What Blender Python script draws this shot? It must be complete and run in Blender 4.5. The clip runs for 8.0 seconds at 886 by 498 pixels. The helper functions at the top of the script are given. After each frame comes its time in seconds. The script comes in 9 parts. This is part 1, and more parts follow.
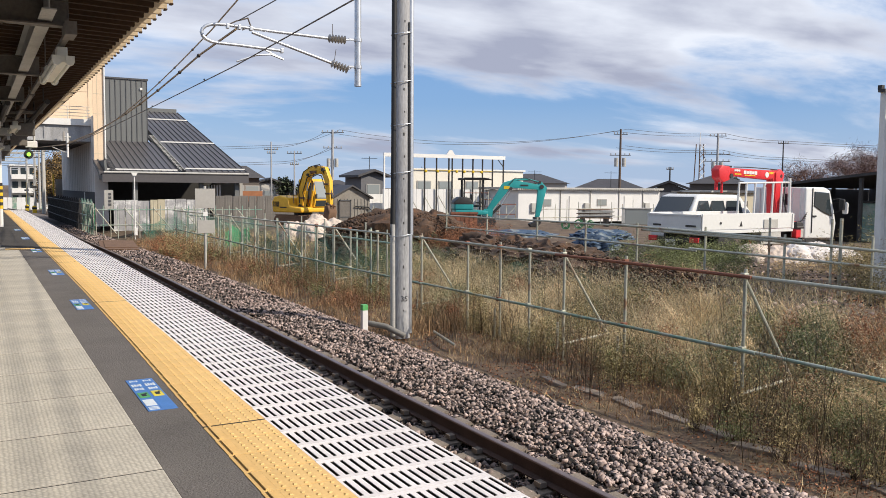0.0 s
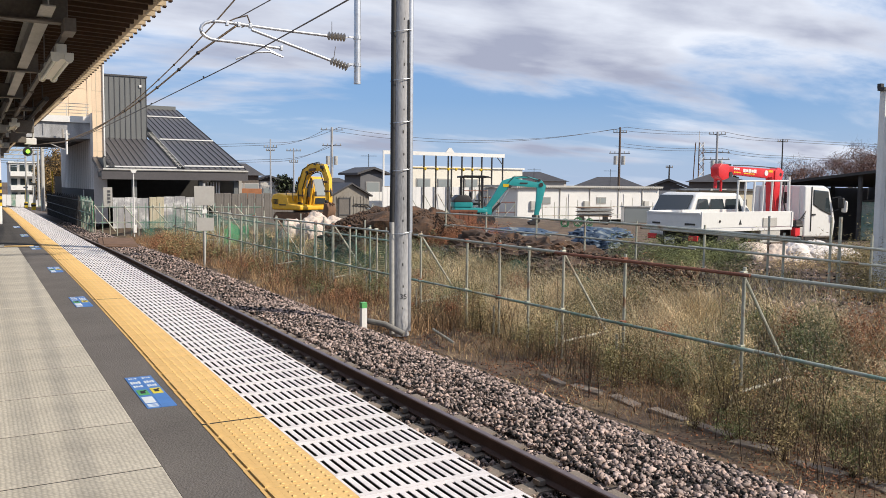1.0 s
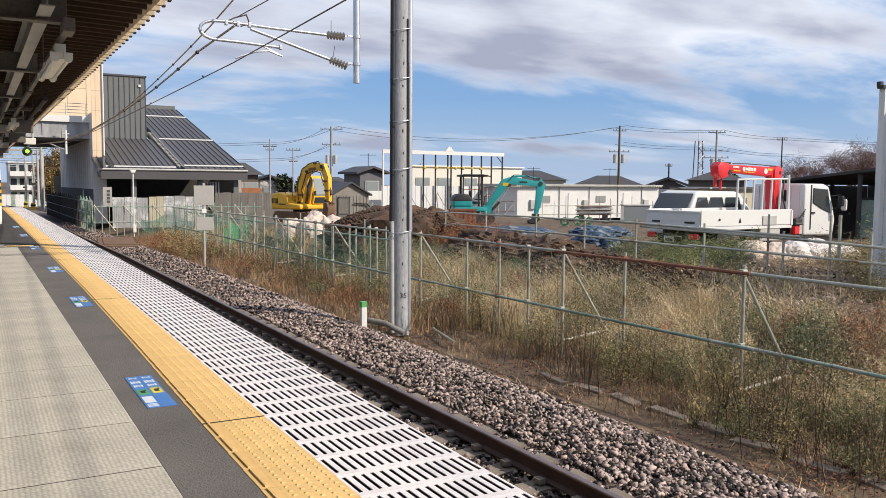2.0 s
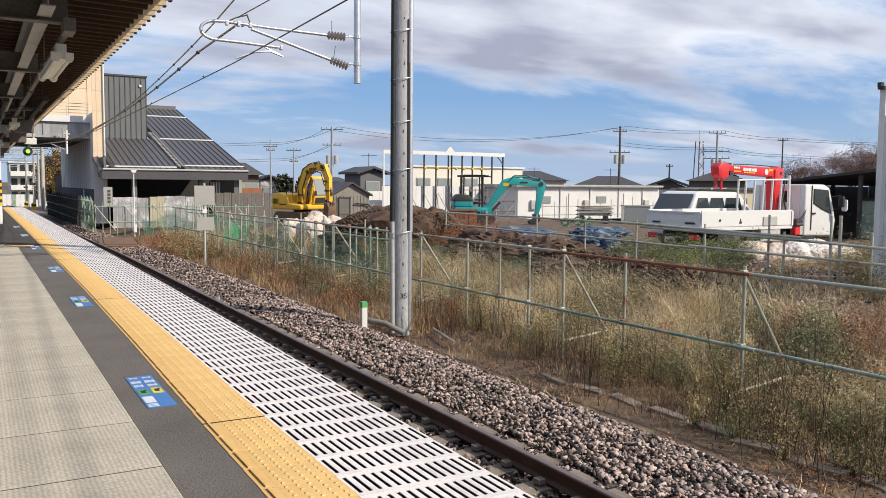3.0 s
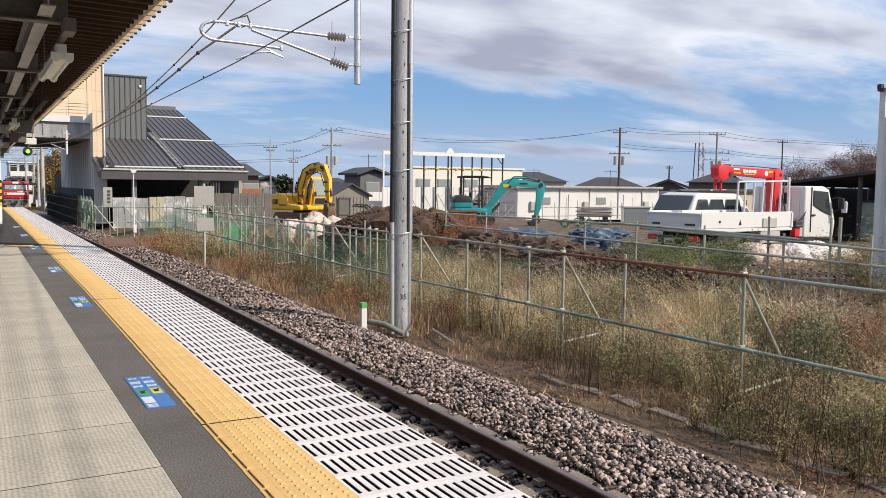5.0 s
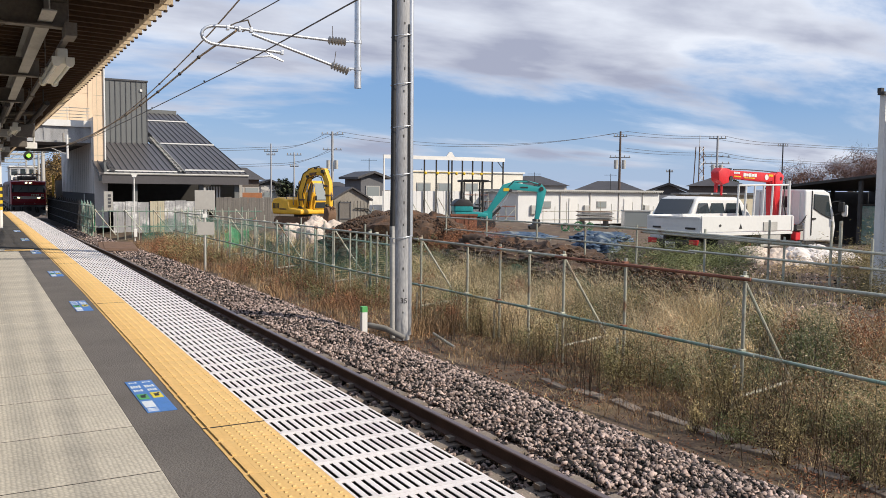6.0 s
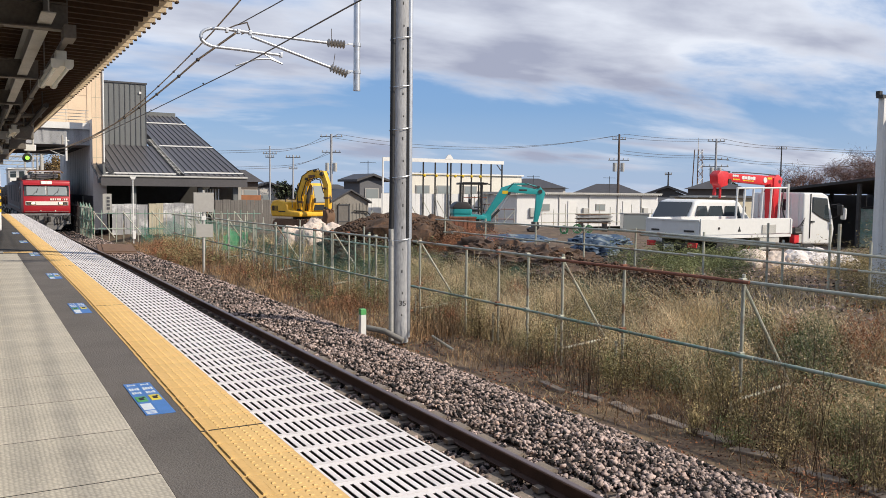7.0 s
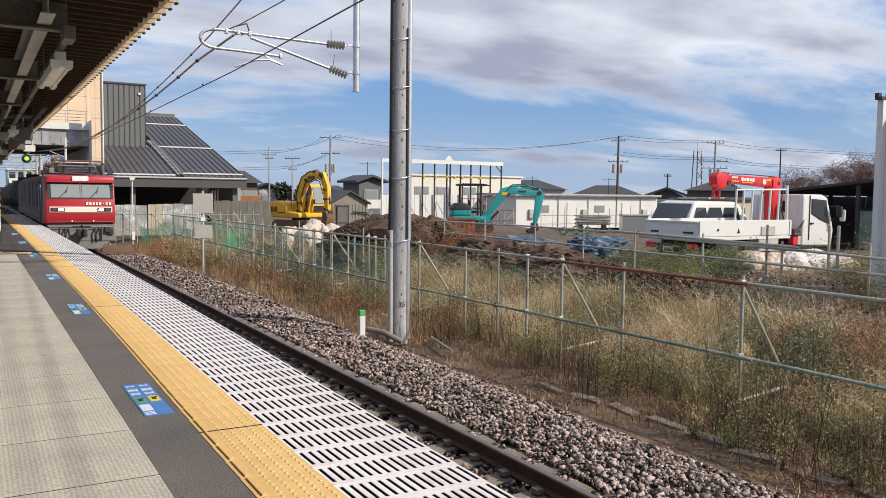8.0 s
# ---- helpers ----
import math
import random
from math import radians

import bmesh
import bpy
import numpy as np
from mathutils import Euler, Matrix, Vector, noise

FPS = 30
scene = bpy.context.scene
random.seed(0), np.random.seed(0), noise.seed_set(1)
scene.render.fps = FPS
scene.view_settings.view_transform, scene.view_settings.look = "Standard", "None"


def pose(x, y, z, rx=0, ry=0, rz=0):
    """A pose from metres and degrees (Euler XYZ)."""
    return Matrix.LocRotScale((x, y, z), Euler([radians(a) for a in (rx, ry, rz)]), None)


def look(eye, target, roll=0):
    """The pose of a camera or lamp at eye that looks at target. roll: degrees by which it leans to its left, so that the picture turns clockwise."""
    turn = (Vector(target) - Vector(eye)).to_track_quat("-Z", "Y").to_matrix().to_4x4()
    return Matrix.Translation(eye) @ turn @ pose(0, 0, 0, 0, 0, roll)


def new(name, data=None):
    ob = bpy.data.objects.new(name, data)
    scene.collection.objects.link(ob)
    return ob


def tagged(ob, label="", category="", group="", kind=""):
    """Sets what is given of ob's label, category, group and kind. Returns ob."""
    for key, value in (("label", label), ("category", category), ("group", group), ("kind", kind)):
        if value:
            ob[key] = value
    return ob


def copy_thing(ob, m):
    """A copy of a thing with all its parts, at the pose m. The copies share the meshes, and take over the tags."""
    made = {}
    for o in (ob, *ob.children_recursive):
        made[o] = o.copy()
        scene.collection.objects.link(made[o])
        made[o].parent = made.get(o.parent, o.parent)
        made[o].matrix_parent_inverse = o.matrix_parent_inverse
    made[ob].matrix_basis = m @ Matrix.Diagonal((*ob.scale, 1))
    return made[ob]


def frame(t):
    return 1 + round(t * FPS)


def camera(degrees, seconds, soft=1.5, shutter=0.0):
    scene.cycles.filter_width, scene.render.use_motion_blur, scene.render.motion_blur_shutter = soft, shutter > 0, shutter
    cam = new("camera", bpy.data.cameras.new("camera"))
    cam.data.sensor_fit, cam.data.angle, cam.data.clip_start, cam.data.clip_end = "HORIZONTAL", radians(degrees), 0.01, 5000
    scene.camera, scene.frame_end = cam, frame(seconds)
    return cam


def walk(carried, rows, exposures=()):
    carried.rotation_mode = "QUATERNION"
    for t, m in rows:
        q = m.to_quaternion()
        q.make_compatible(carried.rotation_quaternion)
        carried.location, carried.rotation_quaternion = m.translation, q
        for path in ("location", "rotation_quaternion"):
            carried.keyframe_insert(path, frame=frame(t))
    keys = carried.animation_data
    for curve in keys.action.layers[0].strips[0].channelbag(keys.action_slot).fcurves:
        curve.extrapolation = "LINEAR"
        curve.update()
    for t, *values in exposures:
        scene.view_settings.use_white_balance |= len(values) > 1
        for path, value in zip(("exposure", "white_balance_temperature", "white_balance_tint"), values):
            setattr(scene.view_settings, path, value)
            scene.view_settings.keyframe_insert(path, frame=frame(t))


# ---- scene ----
EYE = (0.0, 0.0, 1.45)
cam = camera(56.5, 8.0, soft=0.8)
walk(cam, [
    (0.0, pose(*EYE, 85.773, -0.482, -29.475)), 
    (0.5, pose(*EYE, 85.737, -0.568, -29.524)), 
    (1.0, pose(*EYE, 85.622, -0.571, -29.524)), 
    (1.5, pose(*EYE, 85.545, -0.438, -29.549)), 
    (3.0, pose(*EYE, 85.573, -0.496, -29.514)), 
    (3.5, pose(*EYE, 85.537, -0.568, -29.477)), 
    (4.0, pose(*EYE, 85.525, -0.638, -29.516)), 
    (4.5, pose(*EYE, 85.544, -0.636, -29.535)), 
    (6.0, pose(*EYE, 85.909, -0.572, -29.496)), 
    (6.5, pose(*EYE, 85.999, -0.599, -29.535)), 
    (7.0, pose(*EYE, 86.088, -0.627, -29.573)), 
    (7.5, pose(*EYE, 86.142, -0.609, -29.600)), 
    (8.0, pose(*EYE, 86.175, -0.698, -29.619)), 
], exposures=[(0.0, 0.06), (4.5, 0.06), (6.0, 0.02), (8.0, -0.03)])

# ---- light ----
SUN_EL, SUN_AZ = radians(36), radians(140)      # azimuth clockwise from +Y: the sun stands behind and to the right
world = bpy.data.worlds.new("sky")
scene.world = world
world.use_nodes = True
scene.view_settings.exposure = 0.0


def build_sky():
    t = world.node_tree
    n, l = t.nodes, t.links
    n.clear()
    out = n.new("ShaderNodeOutputWorld")
    bg = n.new("ShaderNodeBackground")
    bg.inputs["Strength"].default_value = 0.105
    sky = n.new("ShaderNodeTexSky")
    sky.sky_type = "NISHITA"
    sky.sun_disc = False
    sky.sun_elevation, sky.sun_rotation = SUN_EL, SUN_AZ
    sky.air_density, sky.dust_density, sky.ozone_density = 1.0, 0.6, 2.5
    co = n.new("ShaderNodeTexCoord")
    sep = n.new("ShaderNodeSeparateXYZ")
    l.new(co.outputs["Generated"], sep.inputs[0])
    # the cloud layer is a flat sheet overhead, seen along each direction
    up = n.new("ShaderNodeMath"); up.operation = "MAXIMUM"; up.inputs[1].default_value = 0.0
    l.new(sep.outputs["Z"], up.inputs[0])
    lift = n.new("ShaderNodeMath"); lift.operation = "ADD"; lift.inputs[1].default_value = 0.16
    l.new(up.outputs[0], lift.inputs[0])
    flat = n.new("ShaderNodeVectorMath"); flat.operation = "DIVIDE"
    l.new(co.outputs["Generated"], flat.inputs[0])
    l.new(lift.outputs[0], flat.inputs[1])
    turn = n.new("ShaderNodeMapping")
    turn.inputs["Rotation"].default_value = (0, 0, radians(28))
    turn.inputs["Scale"].default_value = (0.50, 0.85, 0.0)
    turn.inputs["Location"].default_value = (CLOUD_X, CLOUD_Y, 0)
    l.new(flat.outputs[0], turn.inputs[0])
    big = n.new("ShaderNodeTexNoise")
    big.inputs["Scale"].default_value, big.inputs["Detail"].default_value, big.inputs["Roughness"].default_value = 1.15, 9, 0.55
    big.inputs["Distortion"].default_value = 0.25
    l.new(turn.outputs[0], big.inputs["Vector"])
    cover = n.new("ShaderNodeMapRange"); cover.interpolation_type = "SMOOTHSTEP"
    cover.inputs["From Min"].default_value, cover.inputs["From Max"].default_value = 0.475, 0.635
    # the cloud is thicker overhead and towards the south-east
    tall = n.new("ShaderNodeMapRange")
    tall.inputs["From Min"].default_value, tall.inputs["From Max"].default_value = 0.07, 0.21
    tall.inputs["To Min"].default_value, tall.inputs["To Max"].default_value = -0.02, 0.07
    l.new(sep.outputs["Z"], tall.inputs["Value"])
    east = n.new("ShaderNodeMapRange")
    east.inputs["From Min"].default_value, east.inputs["From Max"].default_value = 0.45, 0.85
    east.inputs["To Min"].default_value, east.inputs["To Max"].default_value = -0.01, 0.055
    l.new(sep.outputs["X"], east.inputs["Value"])
    sum1 = n.new("ShaderNodeMath"); sum1.operation = "ADD"
    l.new(tall.outputs[0], sum1.inputs[0]); l.new(east.outputs[0], sum1.inputs[1])
    sum2 = n.new("ShaderNodeMath"); sum2.operation = "ADD"
    l.new(big.outputs["Fac"], sum2.inputs[0]); l.new(sum1.outputs[0], sum2.inputs[1])
    l.new(sum2.outputs[0], cover.inputs["Value"])
    thick = n.new("ShaderNodeValToRGB")
    thick.color_ramp.elements[0].position, thick.color_ramp.elements[0].color = 0.50, (7.9, 8.3, 9.2, 1)
    thick.color_ramp.elements[1].position, thick.color_ramp.elements[1].color = 0.66, (3.7, 4.0, 5.2, 1)
    fine = n.new("ShaderNodeTexNoise")
    fine.inputs["Scale"].default_value, fine.inputs["Detail"].default_value = 2.3, 8
    l.new(turn.outputs[0], fine.inputs["Vector"])
    mean = n.new("ShaderNodeMath"); mean.operation = "MULTIPLY_ADD"; mean.inputs[1].default_value = 0.45
    half = n.new("ShaderNodeMath"); half.operation = "MULTIPLY"; half.inputs[1].default_value = 0.6
    l.new(big.outputs["Fac"], half.inputs[0])
    l.new(fine.outputs["Fac"], mean.inputs[0]); l.new(half.outputs[0], mean.inputs[2])
    l.new(mean.outputs[0], thick.inputs["Fac"])
    # haze whitens the sky towards the horizon
    low = n.new("ShaderNodeMapRange")
    low.inputs["From Min"].default_value, low.inputs["From Max"].default_value = 0.0, 0.10
    low.inputs["To Min"].default_value, low.inputs["To Max"].default_value = 0.55, 0.0
    l.new(sep.outputs["Z"], low.inputs["Value"])
    haze = n.new("ShaderNodeMix"); haze.data_type = "RGBA"
    haze.inputs["B"].default_value = (5.0, 6.0, 7.6, 1)
    l.new(low.outputs[0], haze.inputs["Factor"])
    blue = n.new("ShaderNodeMix"); blue.data_type = "RGBA"
    blue.inputs["Factor"].default_value = 0.6
    blue.inputs["B"].default_value = (1.7, 3.6, 7.4, 1)
    l.new(sky.outputs[0], blue.inputs["A"])
    l.new(blue.outputs["Result"], haze.inputs["A"])
    mix = n.new("ShaderNodeMix"); mix.data_type = "RGBA"
    l.new(cover.outputs[0], mix.inputs["Factor"])
    l.new(haze.outputs["Result"], mix.inputs["A"])
    l.new(thick.outputs[0], mix.inputs["B"])
    l.new(mix.outputs["Result"], bg.inputs["Color"])
    l.new(bg.outputs[0], out.inputs[0])


CLOUD_X, CLOUD_Y = 3.1, 1.7
build_sky()
sun_data = bpy.data.lights.new("sun", "SUN")
sun_data.energy, sun_data.angle, sun_data.color = 5.0, radians(1.0), (1.0, 0.90, 0.76)
sun = new("sun", sun_data)
sun.matrix_basis = look((0, 0, 0), (-math.sin(SUN_AZ) * math.cos(SUN_EL), -math.cos(SUN_AZ) * math.cos(SUN_EL), -math.sin(SUN_EL)))

# ---- materials ----


def material(name, color, rough=0.6, metal=0.0, vary=0.15, scale=3.0, grain=40.0, bump=0.1, second=None, cover=(0.55, 0.7),
             per_piece=0.0, emit=0.0, per_island=0.0, bump_scale=None, cells=0.0, stretch=(1, 1, 1), coat=0.0):
    """A surface with two scales of variation, fine relief, and stains of a second colour."""
    m = bpy.data.materials.new(name)
    m.use_nodes = True
    n, l = m.node_tree.nodes, m.node_tree.links
    b = n["Principled BSDF"]
    b.inputs["Roughness"].default_value, b.inputs["Metallic"].default_value = rough, metal
    b.inputs["Coat Weight"].default_value = coat
    co = n.new("ShaderNodeTexCoord")
    mp = n.new("ShaderNodeMapping")
    mp.inputs["Scale"].default_value = stretch
    l.new(co.outputs["Object"], mp.inputs[0])
    n1 = n.new("ShaderNodeTexNoise"); n1.inputs["Scale"].default_value, n1.inputs["Detail"].default_value = scale, 6
    n2 = n.new("ShaderNodeTexNoise"); n2.inputs["Scale"].default_value, n2.inputs["Detail"].default_value = grain, 4
    for q in (n1, n2):
        l.new(mp.outputs[0], q.inputs["Vector"])
    add = n.new("ShaderNodeMath"); add.operation = "ADD"
    l.new(n1.outputs["Fac"], add.inputs[0]); l.new(n2.outputs["Fac"], add.inputs[1])
    last = add.outputs[0]
    if per_piece or per_island:
        src = n.new("ShaderNodeObjectInfo").outputs["Random"] if per_piece else n.new("ShaderNodeNewGeometry").outputs["Random Per Island"]
        k = n.new("ShaderNodeMath"); k.operation = "MULTIPLY_ADD"
        l.new(src, k.inputs[0]); k.inputs[1].default_value = 2 * (per_piece or per_island); l.new(last, k.inputs[2])
        sub = n.new("ShaderNodeMath"); sub.operation = "SUBTRACT"; sub.inputs[1].default_value = per_piece or per_island
        l.new(k.outputs[0], sub.inputs[0]); last = sub.outputs[0]
    rng = n.new("ShaderNodeMapRange")
    rng.inputs["From Min"].default_value, rng.inputs["From Max"].default_value = 0.6, 1.4
    rng.inputs["To Min"].default_value, rng.inputs["To Max"].default_value = 1 - vary * 1.6, 1 + vary * 1.6
    rng.clamp = False
    l.new(last, rng.inputs["Value"])
    scl = n.new("ShaderNodeVectorMath"); scl.operation = "SCALE"
    scl.inputs[0].default_value = color
    l.new(rng.outputs[0], scl.inputs["Scale"])
    col = scl.outputs[0]
    if second:
        n3 = n.new("ShaderNodeTexNoise"); n3.inputs["Scale"].default_value, n3.inputs["Detail"].default_value = scale * 0.7, 9
        n3.inputs["Roughness"].default_value = 0.65
        off = n.new("ShaderNodeVectorMath"); off.operation = "ADD"; off.inputs[1].default_value = (7.3, 2.1, 5.5)
        l.new(mp.outputs[0], off.inputs[0]); l.new(off.outputs[0], n3.inputs["Vector"])
        mk = n.new("ShaderNodeMapRange"); mk.inputs["From Min"].default_value, mk.inputs["From Max"].default_value = cover
        l.new(n3.outputs["Fac"], mk.inputs["Value"])
        mx = n.new("ShaderNodeMix"); mx.data_type = "RGBA"
        sc2 = n.new("ShaderNodeVectorMath"); sc2.operation = "SCALE"; sc2.inputs[0].default_value = second
        l.new(rng.outputs[0], sc2.inputs["Scale"])
        l.new(mk.outputs[0], mx.inputs["Factor"]); l.new(col, mx.inputs["A"]); l.new(sc2.outputs[0], mx.inputs["B"])
        col = mx.outputs["Result"]
    l.new(col, b.inputs["Base Color"])
    if bump:
        bp = n.new("ShaderNodeBump"); bp.inputs["Strength"].default_value, bp.inputs["Distance"].default_value = min(1, bump), 0.01
        nb = n2
        if bump_scale:
            nb = n.new("ShaderNodeTexNoise"); nb.inputs["Scale"].default_value, nb.inputs["Detail"].default_value = bump_scale, 5
            l.new(mp.outputs[0], nb.inputs["Vector"])
        l.new(nb.outputs["Fac"], bp.inputs["Height"])
        l.new(bp.outputs[0], b.inputs["Normal"])
    if cells:
        # a pressed pattern of small studs
        vo = n.new("ShaderNodeTexVoronoi"); vo.inputs["Scale"].default_value = cells; vo.inputs["Randomness"].default_value = 0.35
        l.new(mp.outputs[0], vo.inputs["Vector"])
        st = n.new("ShaderNodeMapRange"); st.inputs["From Min"].default_value, st.inputs["From Max"].default_value = 0.15, 0.6
        st.inputs["To Min"].default_value, st.inputs["To Max"].default_value = 1.10, 0.80
        l.new(vo.outputs["Distance"], st.inputs["Value"])
        sm = n.new("ShaderNodeVectorMath"); sm.operation = "SCALE"
        l.new(col, sm.inputs[0]); l.new(st.outputs[0], sm.inputs["Scale"]); l.new(sm.outputs[0], b.inputs["Base Color"])
        b2 = n.new("ShaderNodeBump"); b2.inputs["Strength"].default_value, b2.inputs["Distance"].default_value = 0.8, 0.004
        b2.invert = True
        l.new(vo.outputs["Distance"], b2.inputs["Height"]); l.new(b2.outputs[0], b.inputs["Normal"])
    if emit:
        b.inputs["Emission Color"].default_value = (*color, 1)
        b.inputs["Emission Strength"].default_value = emit
    return m


def glass(name, tint=(0.03, 0.04, 0.045), rough=0.04):
    """Dark window glass, seen from the bright side."""
    m = bpy.data.materials.new(name)
    m.use_nodes = True
    b = m.node_tree.nodes["Principled BSDF"]
    b.inputs["Base Color"].default_value = (*tint, 1)
    b.inputs["Roughness"].default_value = rough
    b.inputs["Specular IOR Level"].default_value = 0.9
    return m


M = {}
M["slab"] = material("pale concrete paving", (0.57, 0.53, 0.455), 0.85, vary=0.10, scale=1.2, grain=30, bump=0.5, cells=42, second=(0.42, 0.39, 0.34), cover=(0.52, 0.75), per_piece=0.06)
M["asphalt"] = material("dark asphalt", (0.145, 0.132, 0.124), 0.9, vary=0.2, scale=1.3, grain=90, bump=0.8, second=(0.135, 0.125, 0.115), cover=(0.5, 0.7))
M["asphalt_dark"] = material("darker far asphalt", (0.066, 0.060, 0.055), 0.9, vary=0.2, scale=0.8, grain=60, bump=0.8, second=(0.056, 0.049, 0.044), cover=(0.5, 0.7))
M["yellow_tile"] = material("ochre tactile tile", (0.78, 0.52, 0.21), 0.7, vary=0.08, scale=2, grain=40, bump=0.15, second=(0.66, 0.42, 0.15), cover=(0.5, 0.75), per_piece=0.08)
M["grate"] = material("white painted grating", (0.84, 0.80, 0.795), 0.55, vary=0.05, scale=2.5, grain=40, bump=0.1, second=(0.50, 0.465, 0.47), cover=(0.50, 0.72), per_piece=0.05)
M["plat_side"] = material("stained platform concrete", (0.20, 0.19, 0.17), 0.9, vary=0.2, bump=0.3)
M["void"] = material("near-black joint and painted shade", (0.03, 0.028, 0.026), 0.9, vary=0.2)
M["rail"] = material("rusty rail side", (0.085, 0.050, 0.040), 0.75, vary=0.25, scale=4, grain=60, bump=0.2)
M["rail_top"] = material("polished rail head", (0.20, 0.15, 0.14), 0.38, 0.6, vary=0.1, scale=8, grain=90, bump=0.05)
M["sleeper"] = material("grey brown concrete sleeper", (0.22, 0.18, 0.145), 0.9, vary=0.2, scale=5, grain=60, bump=0.4, per_piece=0.1)
M["ballast"] = material("crushed stone", (0.205, 0.160, 0.143), 0.9, vary=0.42, scale=10, grain=60, bump=0.12, second=(0.19, 0.125, 0.095), cover=(0.5, 0.7), per_island=1.0)
M["ballast_bed"] = material("fine stone bed", (0.125, 0.10, 0.086), 0.95, vary=0.45, scale=14, grain=45, bump=1.0, bump_scale=22, second=(0.10, 0.075, 0.055), cover=(0.5, 0.65))
M["soil"] = material("dry soil and litter", (0.100, 0.066, 0.043), 0.95, vary=0.45, scale=2.5, grain=30, bump=1.0, bump_scale=18, second=(0.15, 0.105, 0.06), cover=(0.48, 0.62))
# darker copy of the grey steel: shade under the roof put into its colour
M["canopy_steel"] = material("shade-darkened canopy steel", (0.13, 0.115, 0.098), 0.6, vary=0.2, scale=2, grain=30, bump=0.1, second=(0.13, 0.10, 0.08), cover=(0.5, 0.75))
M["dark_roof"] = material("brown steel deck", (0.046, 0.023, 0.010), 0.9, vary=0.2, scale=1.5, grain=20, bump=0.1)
M["steel_grey"] = material("painted grey steel", (0.42, 0.41, 0.38), 0.55, vary=0.15, scale=2, grain=30, bump=0.1, second=(0.25, 0.22, 0.18), cover=(0.6, 0.8))
M["white_paint"] = material("white paint", (0.70, 0.69, 0.66), 0.45, vary=0.05, scale=1.5, grain=20, bump=0.05, second=(0.60, 0.58, 0.54), cover=(0.6, 0.8))
M["concrete"] = material("grey concrete", (0.34, 0.34, 0.345), 0.75, vary=0.24, scale=2, grain=35, bump=0.3, second=(0.22, 0.22, 0.22), cover=(0.5, 0.75), stretch=(1, 1, 0.25))
M["galv"] = material("galvanised steel", (0.55, 0.57, 0.60), 0.42, 0.75, vary=0.12, scale=6, grain=50, bump=0.08)
M["pipe"] = material("weathered scaffold pipe", (0.42, 0.42, 0.345), 0.5, 0.3, vary=0.2, scale=3, grain=30, bump=0.2, second=(0.28, 0.16, 0.09), cover=(0.56, 0.66), per_piece=0.15)
M["pipe_green"] = material("green painted pipe", (0.17, 0.29, 0.23), 0.5, 0.1, vary=0.2, scale=3, grain=30, bump=0.2, second=(0.36, 0.38, 0.32), cover=(0.44, 0.60), per_piece=0.15)
M["pipe_rust"] = material("rusty pipe", (0.24, 0.095, 0.055), 0.8, 0.1, vary=0.3, scale=5, grain=40, bump=0.3, second=(0.14, 0.06, 0.04), cover=(0.5, 0.65))
M["black"] = material("black rubber", (0.018, 0.018, 0.019), 0.6, vary=0.2)
M["wire"] = material("bare wire", (0.13, 0.105, 0.085), 0.5, 0.4, vary=0.1)
M["wire_brown"] = material("weathered bronze cable", (0.40, 0.29, 0.18), 0.5, 0.2, vary=0.1)
M["insul"] = material("grey brown insulator", (0.34, 0.31, 0.27), 0.3, vary=0.1)
M["glass"] = glass("window glass")
# the pale tint paints in a bright reflection on the panes
M["glass_pale"] = glass("glass with pale reflection in tint", (0.25, 0.275, 0.275), 0.08)
M["clad"] = material("grey ribbed cladding", (0.135, 0.14, 0.138), 0.5, 0.0, vary=0.07, scale=0.7, grain=12, bump=0.05)
M["roof_metal"] = material("dark standing seam roof", (0.078, 0.072, 0.074), 0.46, 0.0, vary=0.1, scale=0.4, grain=8, bump=0.05, per_piece=0.08)
M["tan"] = material("cream wall panel", (0.72, 0.55, 0.38), 0.7, vary=0.06, scale=0.8, grain=12, bump=0.08, per_piece=0.06)
M["grey_wall"] = material("light grey wall", (0.36, 0.345, 0.32), 0.7, vary=0.06, scale=0.7, grain=10, bump=0.08)
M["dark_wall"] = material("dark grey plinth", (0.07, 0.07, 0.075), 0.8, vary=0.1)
M["hoard"] = material("white sheet hoarding", (0.66, 0.655, 0.64), 0.6, vary=0.06, scale=1, grain=10, bump=0.1, second=(0.55, 0.55, 0.53), cover=(0.58, 0.8), per_piece=0.06)
# white sheets greyed in patches to paint in their partial shade
M["hoard_grey"] = material("white hoarding greyed for shade", (0.31, 0.305, 0.31), 0.6, vary=0.1, scale=1, grain=10, bump=0.1, second=(0.62, 0.61, 0.60), cover=(0.5, 0.6), per_piece=0.15)
M["hoard_tan"] = material("buff sheet hoarding", (0.46, 0.41, 0.30), 0.7, vary=0.08, bump=0.1)
M["hoard_brown"] = material("grey brown sheet hoarding", (0.155, 0.14, 0.125), 0.75, vary=0.12, scale=1, grain=10, bump=0.1, per_piece=0.12)
M["net_green"] = material("green safety net", (0.05, 0.26, 0.12), 0.8, vary=0.25, scale=3, grain=30, bump=0.3)
M["blue"] = material("blue floor sticker", (0.075, 0.215, 0.56), 0.5, vary=0.1, scale=6, grain=60, bump=0.05)
M["stick_white"] = material("pale sticker print", (0.72, 0.78, 0.84), 0.5, vary=0.08)
M["stick_green"] = material("green sticker print", (0.10, 0.38, 0.12), 0.5, vary=0.05)
M["stick_yellow"] = material("yellow sticker print", (0.75, 0.62, 0.05), 0.5, vary=0.05)
M["exc_yellow"] = material("yellow machine paint", (0.76, 0.42, 0.03), 0.45, vary=0.1, scale=2.5, grain=30, bump=0.08, second=(0.50, 0.31, 0.05), cover=(0.58, 0.75))
